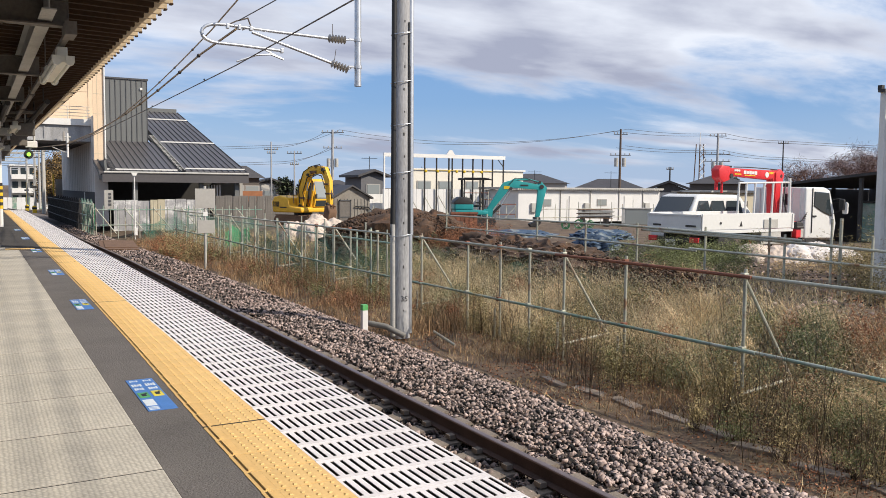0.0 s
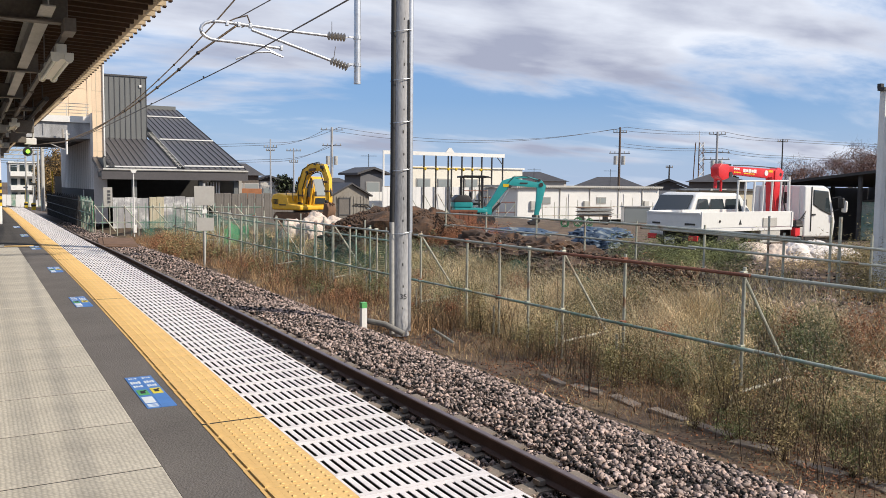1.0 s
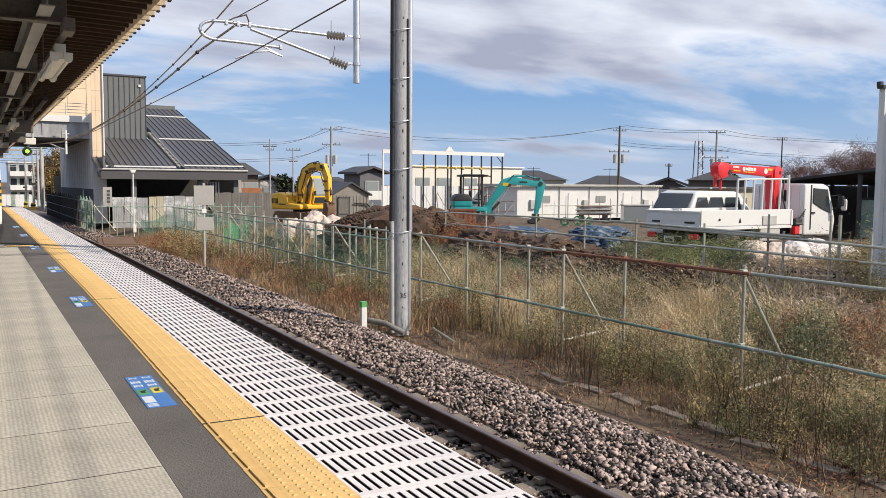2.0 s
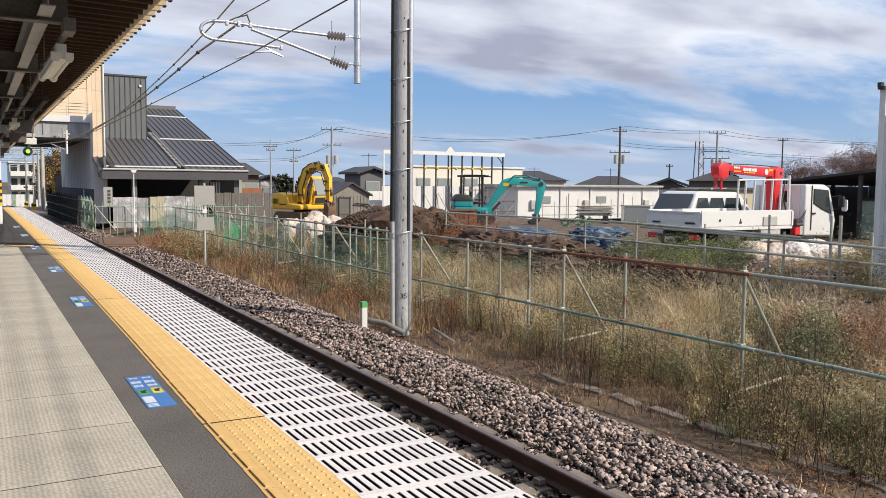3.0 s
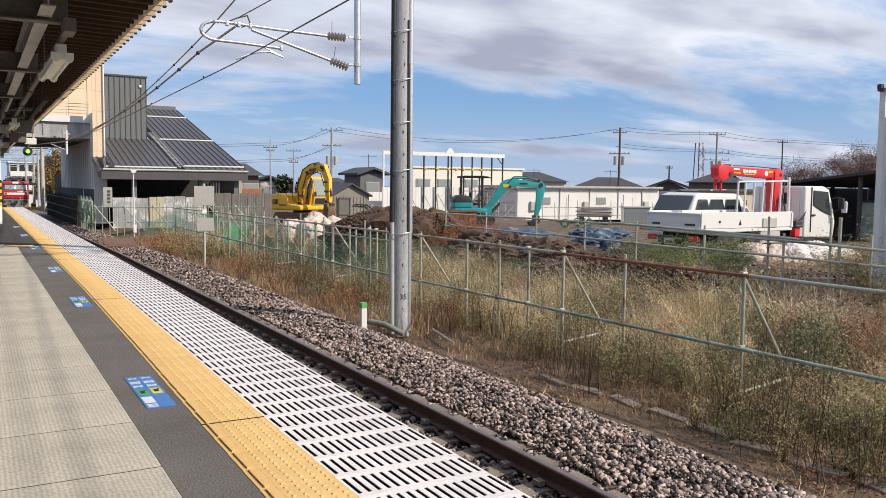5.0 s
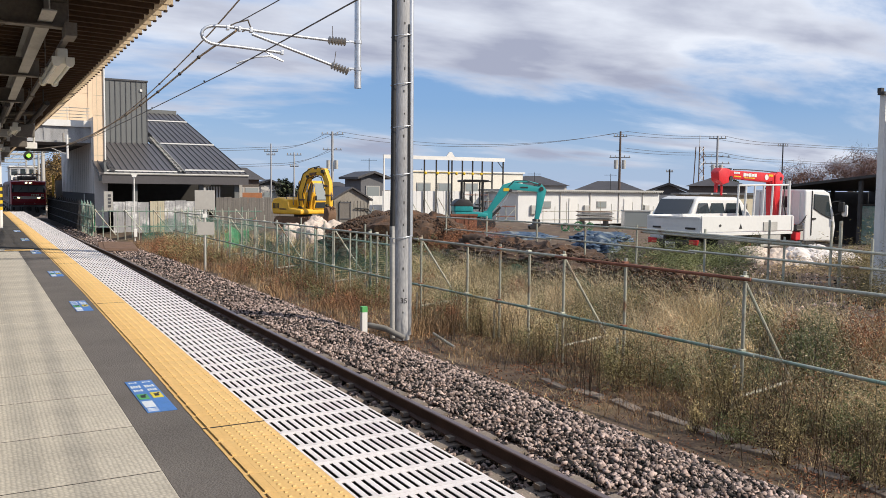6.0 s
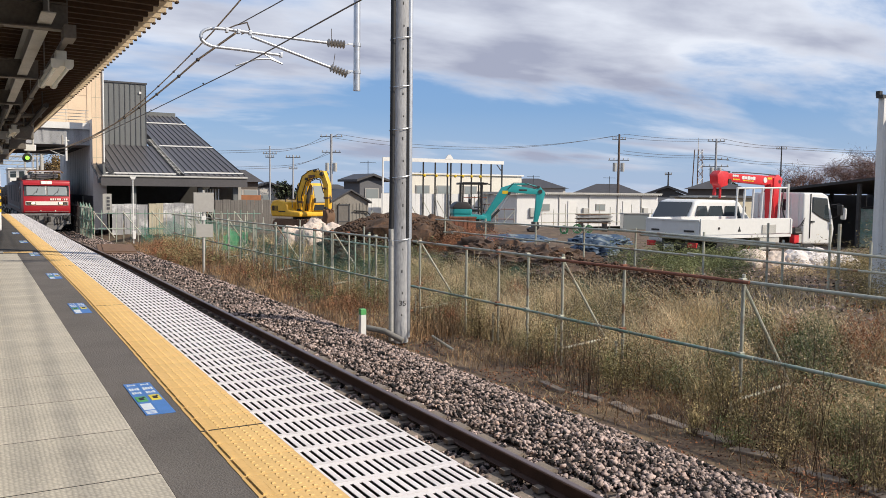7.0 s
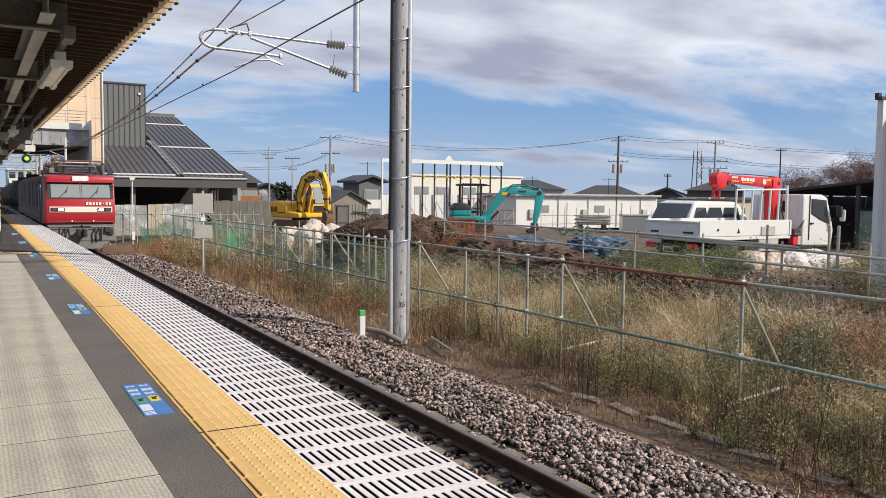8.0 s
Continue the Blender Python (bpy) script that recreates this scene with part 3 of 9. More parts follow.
def build_platform():
    b = bmnew()
    box(b, ((1.50 - 9) / 2, (P0 + P1) / 2 - 3, -0.66), (1.50 + 9, P1 - P0 + 6, 1.24)); box(b, (1.75, (P0 + P1) / 2 - 3, -0.85), (0.5, P1 - P0 + 6, 0.86))
    plat = tagged(new("platform", mesh_of("platform", b, "plat_side")), "station platform with pale slabs and a dark strip", "platform", kind="structure")
    # dark strip and edge bearer
    b = bmnew()
    box(b, ((0.80 + 1.30) / 2, (P0 + SLAB_END) / 2, -0.022), (0.50, SLAB_END - P0, 0.036))
    part("asphalt_strip", b, "asphalt", plat, "dark asphalt strip")
    b = bmnew()
    box(b, ((1.30 - 9) / 2, (SLAB_END + P1) / 2, -0.022), (10.3, P1 - SLAB_END, 0.036))
    part("asphalt_sheet", b, "asphalt_dark", plat, "dark asphalt paving of the far platform")
    b = bmnew(); box(b, (0, 0, -0.008), (0.297, 0.297, 0.02)); cross = mesh_of("cross_tile", b, "yellow_tile")
    for k in range(2):
        part("cross_tile", cross, "", plat, at=pose(0.68 + 0.30 * k, SLAB_END + 0.36, 0.0))
    # bearer coloured near-black so the slots above it read as shaded
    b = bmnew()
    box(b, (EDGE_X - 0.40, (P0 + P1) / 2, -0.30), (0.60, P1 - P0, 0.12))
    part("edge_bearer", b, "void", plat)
    # pale slabs
    b = bmnew()
    box(b, (0, 0, 0), (1.594, 0.884, 0.05), bevel=0.0025)
    me = mesh_of("slab", b, "slab")
    for k in range(int((SLAB_END - P0) / 0.9)):
        for c in range(2):
            part("paving_slab", me, "", plat, at=pose(0.796 - 0.797 - c * 1.6, 0.405 + P0 + 0.45 + 0.9 * k, -0.025))
    b = bmnew(); box(b, (0, 0, 0), (1.59, 0.017, 0.02)); joint = mesh_of("joint", b, "void")
    for k in range(int((SLAB_END - P0) / 0.9)):
        for c in range(2):
            part("joint", joint, "", plat, at=pose(0.796 - 0.797 - c * 1.6, 0.405 + P0 + 0.9 * k, -0.0125))
    # ochre tactile tiles
    b = bmnew()
    box(b, (0.0485, 0, -0.015), (0.300, T - 0.010, 0.03))
    box(b, (-0.142, 0, -0.0155), (0.081, T - 0.010, 0.03))
    box(b, (-0.150, 0, 0.004), (0.014, T - 0.03, 0.009))
    for i in range(5):
        for j in range(5):
            x, y = -0.065 + i * 0.058, -0.12 + j * 0.06
            lo = [b.verts.new((x + sx * 0.011, y + sy * 0.011, 0.0005)) for sx, sy in ((-1, -1), (1, -1), (1, 1), (-1, 1))]
            hi = [b.verts.new((x + sx * 0.006, y + sy * 0.006, 0.0048)) for sx, sy in ((-1, -1), (1, -1), (1, 1), (-1, 1))]
            b.faces.new(hi)
            for q in range(4):
                b.faces.new((lo[q], lo[(q + 1) % 4], hi[(q + 1) % 4], hi[q]))
    tile = mesh_of("tactile_tile", b, "yellow_tile")
    # white slotted edge panels
    b = bmnew()
    wide, slots = EDGE_X - 1.527, 14
    pitch = wide / slots
    for i in range(slots + 1):
        w0 = -wide / 2 + i * pitch
        lo, hi = (w0 - (pitch - 0.021) / 2, w0 + (pitch - 0.021) / 2)
        lo, hi = max(lo, -wide / 2), min(hi, wide / 2)
        box(b, ((lo + hi) / 2, 0, -0.002), (hi - lo, 0.226, 0.004)); box(b, ((lo + hi) / 2, 0, -0.044), (hi - lo - 0.001, 0.226, 0.08))
    for e in (-1, 1):
        box(b, (0, e * 0.1305, -0.002), (wide, 0.035, 0.004)); box(b, (0, e * 0.1305, -0.044), (wide, 0.035, 0.08))
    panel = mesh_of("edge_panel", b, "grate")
    # bar sides below the top skin are painted near-black for the slots' shade
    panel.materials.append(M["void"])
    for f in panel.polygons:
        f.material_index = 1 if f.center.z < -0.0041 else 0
    for k in range(int((P1 - P0) / T)):
        y = P0 + T / 2 + T * k + 0.147
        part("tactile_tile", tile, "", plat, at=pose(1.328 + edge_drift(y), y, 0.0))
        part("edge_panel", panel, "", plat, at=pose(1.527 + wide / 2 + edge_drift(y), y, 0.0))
    b = bmnew(); box(b, (0, 0, 0), (0.382, 0.008, 0.006)); gap = mesh_of("module_joint", b, "void")
    for k in range(8):
        y = -1.05 + 6.0 * k
        part("module_joint", gap, "", plat, at=pose(1.336 + edge_drift(y), y + 0.003, -0.001))
    # blue floor stickers
    for k, (x, y) in enumerate(((1.02, 5.95), (1.08, 10.86), (1.12, 15.05), (1.12, 20.2), (1.13, 25.0), (1.13, 29.8))):
        s = thing("floor_sticker", pose(x, y, -0.0015), "blue queueing sticker with white print on the platform floor", "sticker", "floor stickers")
        b = bmnew(); box(b, (-0.047, 0, 0), (0.090, 0.95, 0.003)); box(b, (0.047, 0.0, 0), (0.096, 0.95, 0.003)); part("sheet", b, "blue", s)
        for cx in (-0.047, 0.047):
            for yy, w, h in ((0.405, 0.060, 0.035), (0.27, 0.072, 0.075), (0.15, 0.066, 0.060)):
                b = bmnew()
                for q in range(4):
                    box(b, (cx - w / 2 + w * (q + 0.5) / 4, yy + 0.004 * (q % 2), 0.003), (w / 5.2, h - 0.012 * (q % 3), 0.002))
                part("print_line", b, "stick_white", s)
        b = bmnew(); box(b, (-0.047, -0.04, 0.003), (0.070, 0.15, 0.002)); part("green_mark", b, "stick_green", s)
        b = bmnew(); box(b, (0.047, -0.02, 0.003), (0.070, 0.16, 0.002)); part("yellow_mark", b, "stick_yellow", s)
        for cx, cy in ((-0.047, -0.04), (0.047, -0.02)):
            b = bmnew(); box(b, (cx, cy, 0.0045), (0.03, 0.07, 0.002)); box(b, (cx + 0.02, cy + 0.04, 0.0045), (0.012, 0.03, 0.002)); part("mark_symbol", b, "black", s)
        b = bmnew(); box(b, (-0.047, -0.26, 0.003), (0.070, 0.17, 0.002)); part("pale_mark", b, "stick_white", s)
        b = bmnew()
        for q in range(3):
            box(b, (-0.047, -0.385 - 0.03 * q, 0.003), (0.066, 0.012, 0.002))
        part("print_line", b, "stick_white", s)


def build_canopy():
    z, x1, pitch = 3.30, 1.80, 0.30
    out = []
    n = int(64 / pitch)
    for k in range(n):
        y = -8 + k * pitch
        out += [(y, z), (y + 0.06, z), (y + 0.095, z + 0.13), (y + 0.265, z + 0.13)]

    def sheet(xa, xb):
        b = bmnew()
        za, zb = 0.25 * (x1 - xa) / (x1 + 8), 0.25 * (x1 - xb) / (x1 + 8)
        a0 = [b.verts.new((xa, u, v + za)) for u, v in out]; a1 = [b.verts.new((xb, u, v + zb)) for u, v in out]
        c0 = [b.verts.new((xa, u, v + za + 0.012)) for u, v in out]; c1 = [b.verts.new((xb, u, v + zb + 0.012)) for u, v in out]
        for i in range(len(out) - 1):
            b.faces.new((a0[i], a0[i + 1], a1[i + 1], a1[i]))
            b.faces.new((c0[i], c1[i], c1[i + 1], c0[i + 1]))
            b.faces.new((a1[i], a1[i + 1], c1[i + 1], c1[i]))
        return b
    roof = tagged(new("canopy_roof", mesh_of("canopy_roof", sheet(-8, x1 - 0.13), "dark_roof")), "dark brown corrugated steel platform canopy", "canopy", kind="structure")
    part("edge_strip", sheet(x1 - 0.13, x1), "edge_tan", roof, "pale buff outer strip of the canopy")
    # dark plugs in the rib ends
    b = bmnew()
    for k in range(n):
        y = -8 + k * pitch
        box(b, (x1 - 0.01, y + 0.03, z - 0.004), (0.03, 0.07, 0.014)); box(b, (x1 + 0.004, y + 0.18, z + 0.13), (0.012, 0.17, 0.03))
    cl = part("edge_plug", b, "dark_roof", roof, "dark rib ends")
    cl["kind"] = "stuff"
    # long girder, cross beams, conduit, hangers
    b = bmnew()
    box(b, (0.60, 31.5, 3.12), (0.012, 47, 0.30)); box(b, (0.60, 31.5, 3.27), (0.12, 47, 0.012)); box(b, (0.60, 31.5, 2.97), (0.12, 47, 0.012))
    part("girder", b, "steel_grey", roof, "pale grey girder")
    for k in range(13):
        y = 4.6 + 4.0 * k
        b = bmnew()
        box(b, (-2.3, y, 3.05), (6.2, 0.012, 0.24)); box(b, (-2.3, y, 3.165), (6.2, 0.14, 0.014)); box(b, (-2.3, y, 2.93), (6.2, 0.14, 0.014))
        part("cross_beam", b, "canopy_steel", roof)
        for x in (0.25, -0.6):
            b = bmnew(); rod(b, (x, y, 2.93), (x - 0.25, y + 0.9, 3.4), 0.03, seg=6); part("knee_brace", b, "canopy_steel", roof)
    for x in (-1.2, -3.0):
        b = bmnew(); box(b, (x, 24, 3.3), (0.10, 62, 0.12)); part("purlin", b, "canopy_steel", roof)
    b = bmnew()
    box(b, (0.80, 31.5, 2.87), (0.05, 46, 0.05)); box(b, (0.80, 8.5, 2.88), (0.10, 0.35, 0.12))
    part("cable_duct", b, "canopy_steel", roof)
    for k in range(14):
        y = 8.6 + 2.9 * k
        b = bmnew(); rod(b, (0.80, y, 2.85), (0.80, y, 3.42), 0.008, seg=6); box(b, (0.80, y, 2.87), (0.09, 0.03, 0.085)); part("hanger", b, "canopy_steel", roof)
    for k in range(4):
        y = 10.1 + 11.3 * k
        lamp = thing("platform_lamp", pose(0.80, y, 2.66), "white twin-tube fluorescent lamp, unlit, under the canopy", "lamp", "canopy lamps")
        for e in (-0.75, 0.75):
            b = bmnew(); box(b, (0, e, 0.13), (0.10, 0.20, 0.10), bevel=0.01); part("bracket", b, "lamp_white", lamp)
        b = bmnew(); prism(b, [(-0.085, 0.08), (0.085, 0.08), (0.085, 0.06), (0.045, 0.015), (-0.045, 0.015), (-0.085, 0.06)], -0.93, 0.93); part("housing", b, "lamp_white", lamp)
        for sx in (-0.062, 0.062):
            b = bmnew(); rod(b, (sx, -0.9, 0.015), (sx, 0.9, 0.015), 0.022, seg=10); part("tube", b, "tube", lamp, smooth=True)
            for e in (-1, 1):
                b = bmnew(); rod(b, (sx, e * 0.9, 0.025), (sx, e * 0.96, 0.025), 0.042, seg=14); box(b, (sx, e * 0.93, 0.052), (0.084, 0.052, 0.056)); part("socket", b, "lamp_white", lamp, smooth=True)
    # columns with warning bands
    for k in range(5):
        y = 21.0 + 8.5 * k
        col = thing("canopy_column", pose(0.36, y, 0), "pale steel canopy column with yellow and black warning band", "column", "canopy columns")
        b = bmnew(); box(b, (0, 0, 1.52), (0.16, 0.16, 3.04), bevel=0.01); part("shaft", b, "steel_grey", col)
        b = bmnew(); box(b, (0, 0, 0.01), (0.36, 0.36, 0.02)); part("base_plate", b, "steel_grey", col)
        b = bmnew(); box(b, (0, 0, 1.35), (0.17, 0.17, 0.9)); part("band", b, "stripe_yellow", col)
        for j in range(4):
            b = bmnew(); box(b, (0, 0, 0), (0.178, 0.178, 0.09), m=pose(0, 0, 1.03 + j * 0.21, 0, 18, 0)); part("stripe", b, "stripe_black", col)


build_ground()
build_track()
build_ballast()
build_platform()
build_canopy()

# ---- station building, bridge and the boundary ----
STATION = Matrix.Translation((0, 0, 1.45)) @ Matrix.Scale(0.83, 4) @ Matrix.Translation((0, 0, -1.45))


def build_station():
    st = thing("station_building", STATION, "station building with dark seamed lean-to roof and cream walls", "building")
    Y0, E, S = 66.0, 2.45, 0.257

    def slope(x0, x1, y0, y1, up, name="roof"):
        b = bmnew()
        z0, z1 = E + up + S * (y0 - Y0), E + up + S * (y1 - Y0)
        prism(b, [(y0, z0), (y1, z1), (y1, z1 - 0.25), (y0, z0 - 0.25)], x0, x1, axis="x")
        r = part(name, b, "roof_metal", st)
        k = max(1, int((x1 - x0) / 0.44))
        for i in range(k + 1):
            x = x0 + (x1 - x0) * i / k
            b = bmnew()
            prism(b, [(y0, z0), (y1, z1), (y1, z1 + 0.07), (y0, z0 + 0.07)], x - 0.02, x + 0.02, axis="x")
            part("seam", b, "dark_wall", r)
        return r
    left = slope(8.4, 13.9, Y0, 77.0, 0.0)
    slope(8.02, 8.38, Y0, 69.8, 0.0)
    b = bmnew()
    for i in range(9):
        y = Y0 + 0.4 + i * 0.5
        box(b, (9.0, y, E + 0.16 + S * (y - Y0)), (0.34, 0.1, 0.05))
    rod(b, (8.9, Y0, E + 0.14), (8.9, 71, E + 0.14 + S * 5), 0.03); rod(b, (9.15, Y0, E + 0.14), (9.15, 71, E + 0.14 + S * 5), 0.03)
    part("roof_ladder", b, "dark_wall", st)
    right = slope(14.3, 19.1, Y0, 92.0, 0.12)
    b = bmnew(); prism(b, [(Y0, E - 0.1), (93, E - 0.1 + S * 27), (93, E + S * 27 - 0.3), (Y0, E - 0.35)], 13.9, 14.3, axis="x"); part("valley_gutter", b, "dark_wall", st)
    b = bmnew()
    for i in range(26):
        y = Y0 + 0.5 + i * 0.5
        box(b, (14.05, y, E + 0.2 + S * (y - Y0)), (0.4, 0.1, 0.05))
    rod(b, (13.95, Y0, E + 0.2), (13.95, 79, E + 0.2 + S * 13), 0.03); rod(b, (14.2, Y0, E + 0.25), (14.2, 79, E + 0.25 + S * 13), 0.03)
    part("roof_ladder", b, "steel_grey", st)
    for y in (66.5, 76.3, 87.2):
        b = bmnew()
        box(b, (16.7, y, E + 0.12 + S * (y - Y0) + 0.12), (4.7, 0.10, 0.10))
        part("snow_guard", b, "white_paint", right, "white snow guard bar")
    b = bmnew(); box(b, (11.1, 66.5, E + 0.22), (5.3, 0.10, 0.10)); part("snow_guard", b, "white_paint", left, "white snow guard bar")
    b = bmnew(); box(b, (16.7, 92.2, E + S * 26.2 + 0.2), (4.6, 0.6, 0.5)); part("ridge", b, "clad", st)
    # eave board, gutter and the dark porch behind it
    b = bmnew(); box(b, (13.7, Y0 - 0.1, E - 0.42), (11.0, 0.16, 0.66)); part("fascia", b, "roof_metal", st, "dark grey eave board")
    b = bmnew(); rod(b, (8.3, Y0 - 0.22, E - 0.02), (19.2, Y0 - 0.22, E - 0.02), 0.075); part("gutter", b, "steel_grey", st)
    # porch back wall coloured near-black, painting in the porch's shade
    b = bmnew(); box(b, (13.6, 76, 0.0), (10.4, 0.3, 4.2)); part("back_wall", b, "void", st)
    b = bmnew(); box(b, (18.9, 72, 0.0), (0.25, 10, 3.6)); part("side_wall", b, "grey_wall", st)
    for x in (10.6, 15.6, 18.4):
        b = bmnew(); box(b, (x, Y0 + 0.6, 0.1), (0.35, 0.35, 4.0)); part("porch_post", b, "clad", st)
    b = bmnew()
    for i in range(7):
        box(b, (15.9 + i * 0.22, Y0 + 1.2, 0.6), (0.10, 0.05, 1.9))
    part("louvre_screen", b, "white_paint", st, "pale upright slats")
    # clad tower
    b = bmnew(); box(b, (11.65, 80.0, 6.7), (3.5, 6.0, 8.0)); tower = part("tower", b, "clad", st, "grey clad lift tower")
    for i in range(9):
        b = bmnew(); box(b, (9.9 + 3.5 * i / 8, 76.98, 6.7), (0.05, 0.06, 8.0)); part("rib", b, "dark_wall", tower)
    b = bmnew(); box(b, (11.65, 80.0, 10.73), (3.7, 6.2, 0.14)); part("coping", b, "dark_wall", tower)
    b = bmnew(); box(b, (12.9, 76.93, 9.9), (0.22, 0.1, 0.22), bevel=0.04); part("lamp", b, "white_paint", tower)
    # cream walls
    b = bmnew(); box(b, (9.25, 77.6, 5.6), (1.25, 0.5, 13.6)); part("corner_wall", b, "tan", st, "cream panelled wall")
    b = bmnew(); rod(b, (9.75, 77.2, 2.2), (9.75, 77.2, 12.4), 0.06); part("downpipe", b, "white_paint", st)
    for i in range(8):
        for j in range(4):
            b = bmnew(); box(b, (-3.35 + 1.55 * i + 0.4, 77.55, 7.1 + 1.55 * j), (1.53, 0.3, 1.53)); part("wall_panel", b, "tan", st)
    # trackside wall
    # wall top is raised, unseen behind the deck, to keep sun off the track
    b = bmnew(); box(b, (8.35, 84.0, 3.4), (0.4, 28, 7.0)); part("track_wall", b, "wall_light", st, "light grey trackside wall")
    for k in range(18):
        b = bmnew(); box(b, (8.145, 70.6 + 1.5 * k, 3.9), (0.02, 0.05, 6.0)); part("wall_groove", b, "grey_wall", st)
    b = bmnew(); box(b, (8.30, 83.5, -0.55), (0.42, 27.04, 2.9)); part("plinth", b, "dark_wall", st, "dark grey plinth")
    b = bmnew(); box(b, (8.62, 69.9, 0.7), (0.98, 0.1, 5.0)); part("end_wall", b, "wall_light", st)
    b = bmnew(); box(b, (8.56, 69.9, 7.9), (0.86, 0.1, 9.38)); end = part("end_wall", b, "tan", st, "cream lower wall")
    for k in range(6):
        b = bmnew(); box(b, (8.56, 69.845, 3.9 + 1.55 * k), (0.86, 0.012, 0.03)); part("joint", b, "hoard_tan", end)
    b = bmnew(); box(b, (8.42, 69.845, 7.9), (0.025, 0.012, 9.3)); part("joint", b, "hoard_tan", end)
    b = bmnew(); rod(b, (8.95, 69.76, 2.6), (8.95, 69.76, 12.5), 0.06); part("downpipe", b, "white_paint", end)
    b = bmnew(); box(b, (8.08, 76.5, 0.45), (0.03, 0.55, 0.75)); part("notice", b, "white_paint", st, "small white notice")
    b = bmnew(); prism(b, [(8.35, 3.3), (8.5, 3.3), (8.6, 2.2), (8.45, 1.9)], 66.0, 69.9); part("bargeboard", b, "clad", st)
    # banner beside the porch
    b = bmnew(); box(b, (8.55, 65.4, 0.35), (0.62, 0.04, 1.5), m=pose(0, 0, 0)); part("banner", b, "grey_wall", st, "grey banner with dark print")
    b = bmnew()
    for j in range(4):
        box(b, (8.62, 65.36, 0.8 - j * 0.26), (0.20, 0.03, 0.17))
    part("banner_print", b, "dark_wall", st)

    br = thing("footbridge", STATION, "concrete footbridge deck over the track with steel railing", "footbridge")
    b = bmnew(); box(b, (-4.0, 74.5, 5.54), (24.3, 5.4, 1.26)); part("deck", b, "concrete", br)
    b = bmnew(); box(b, (-4.0, 71.7, 6.42), (24.5, 0.25, 0.5)); part("parapet", b, "white_paint", br, "pale deck edge")
    # underside coloured dark to paint in the shade beneath the deck
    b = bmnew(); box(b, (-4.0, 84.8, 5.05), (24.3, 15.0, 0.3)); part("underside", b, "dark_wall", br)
    # block hidden behind the panels, added to lengthen the shadow on the track
    b = bmnew(); box(b, (-4.6, 85.2, 9.4), (26.0, 14.6, 6.6)); part("hall", b, "tan", br, "unseen block behind the cream panels, added to shade the track")
    b = bmnew(); box(b, (-4.0, 71.76, 4.98), (24.3, 0.10, 0.14)); part("deck_lip", b, "concrete", br)
    for k in range(8):
        b = bmnew(); box(b, (-9.0 + 2.3 * k, 71.77, 5.55), (0.12, 0.06, 1.0)); part("stiffener", b, "concrete", br)
    for z in (6.9, 7.15, 7.4, 7.65):
        b = bmnew(); rod(b, (-10, 71.7, z), (8.1, 71.7, z), 0.025, seg=6); part("rail", b, "steel_grey", br)
    for i in range(13):
        b = bmnew(); rod(b, (-9.5 + 1.45 * i, 71.7, 6.6), (-9.5 + 1.45 * i, 71.7, 7.68), 0.03, seg=6); part("post", b, "steel_grey", br)


def build_hoardings():
    # white sheets in front of the station, then buff, then grey brown ones along the yard
    def run(x0, x1, y, z0, z1, w, mats, name, label):
        h = thing(name, STATION, label, "hoarding")
        n = max(1, round((x1 - x0) / w))
        for i in range(n):
            x = x0 + (x1 - x0) * (i + 0.5) / n
            b = bmnew()
            box(b, (x, y + 0.02 * (i % 2), (z0 + z1) / 2 + 0.03 * math.sin(i * 2.3)), (w - 0.03, 0.03, z1 - z0))
            for e in (-0.3, 0.0, 0.3):
                box(b, (x + e * w, y - 0.015 + 0.02 * (i % 2), (z0 + z1) / 2), (0.05, 0.03, z1 - z0 - 0.06))
            part("sheet", b, mats[i % len(mats)], h)
        for z in (z0 + 0.5, z1 - 0.3):
            b = bmnew(); rod(b, (x0, y + 0.07, z), (x1, y + 0.07, z), 0.025, seg=6); part("rail", b, "pipe", h)
        return h
    run(8.2, 10.6, 60.5, -1.7, 0.42, 0.8, ["hoard_grey"], "white_hoarding", "white sheet steel hoarding in front of the station")
    run(10.6, 11.6, 60.4, -1.7, 0.46, 0.5, ["hoard_tan"], "buff_hoarding", "buff sheet hoarding between white ones")
    run(11.6, 14.6, 60.5, -1.7, 0.50, 0.75, ["hoard_grey"], "white_hoarding", "white sheet steel hoarding in front of the station")
    run(15.2, 21.2, 60.5, -1.7, 0.75, 0.6, ["hoard_brown"], "brown_hoarding", "grey brown sheet hoarding at the yard's edge")


def build_wire_hanger():
    h = thing("wire_hanger", pose(5.28, 59.0, 0), "pale steel hanger carrying the wires under the footbridge", "wire hanger")
    b = bmnew(); rod(b, (0, 0, 3.25), (0, 0, 4.8), 0.07, seg=8); part("drop_tube", b, "white_paint", h)
    b = bmnew(); rod(b, (-0.25, 0, 4.55), (0.2, 0, 4.55), 0.05, seg=8); rod(b, (0, 0, 3.5), (-0.9, 0.3, 3.9), 0.03, seg=6); part("arm", b, "steel_grey", h)
    b = bmnew(); rod(b, (-0.22, 0, 4.3), (-0.22, 0, 4.9), 0.06, seg=8); part("insulator", b, "insul", h)


build_station()
build_wire_hanger()
build_hoardings()

# ---- catenary, signs and the pipe fence beside the track ----


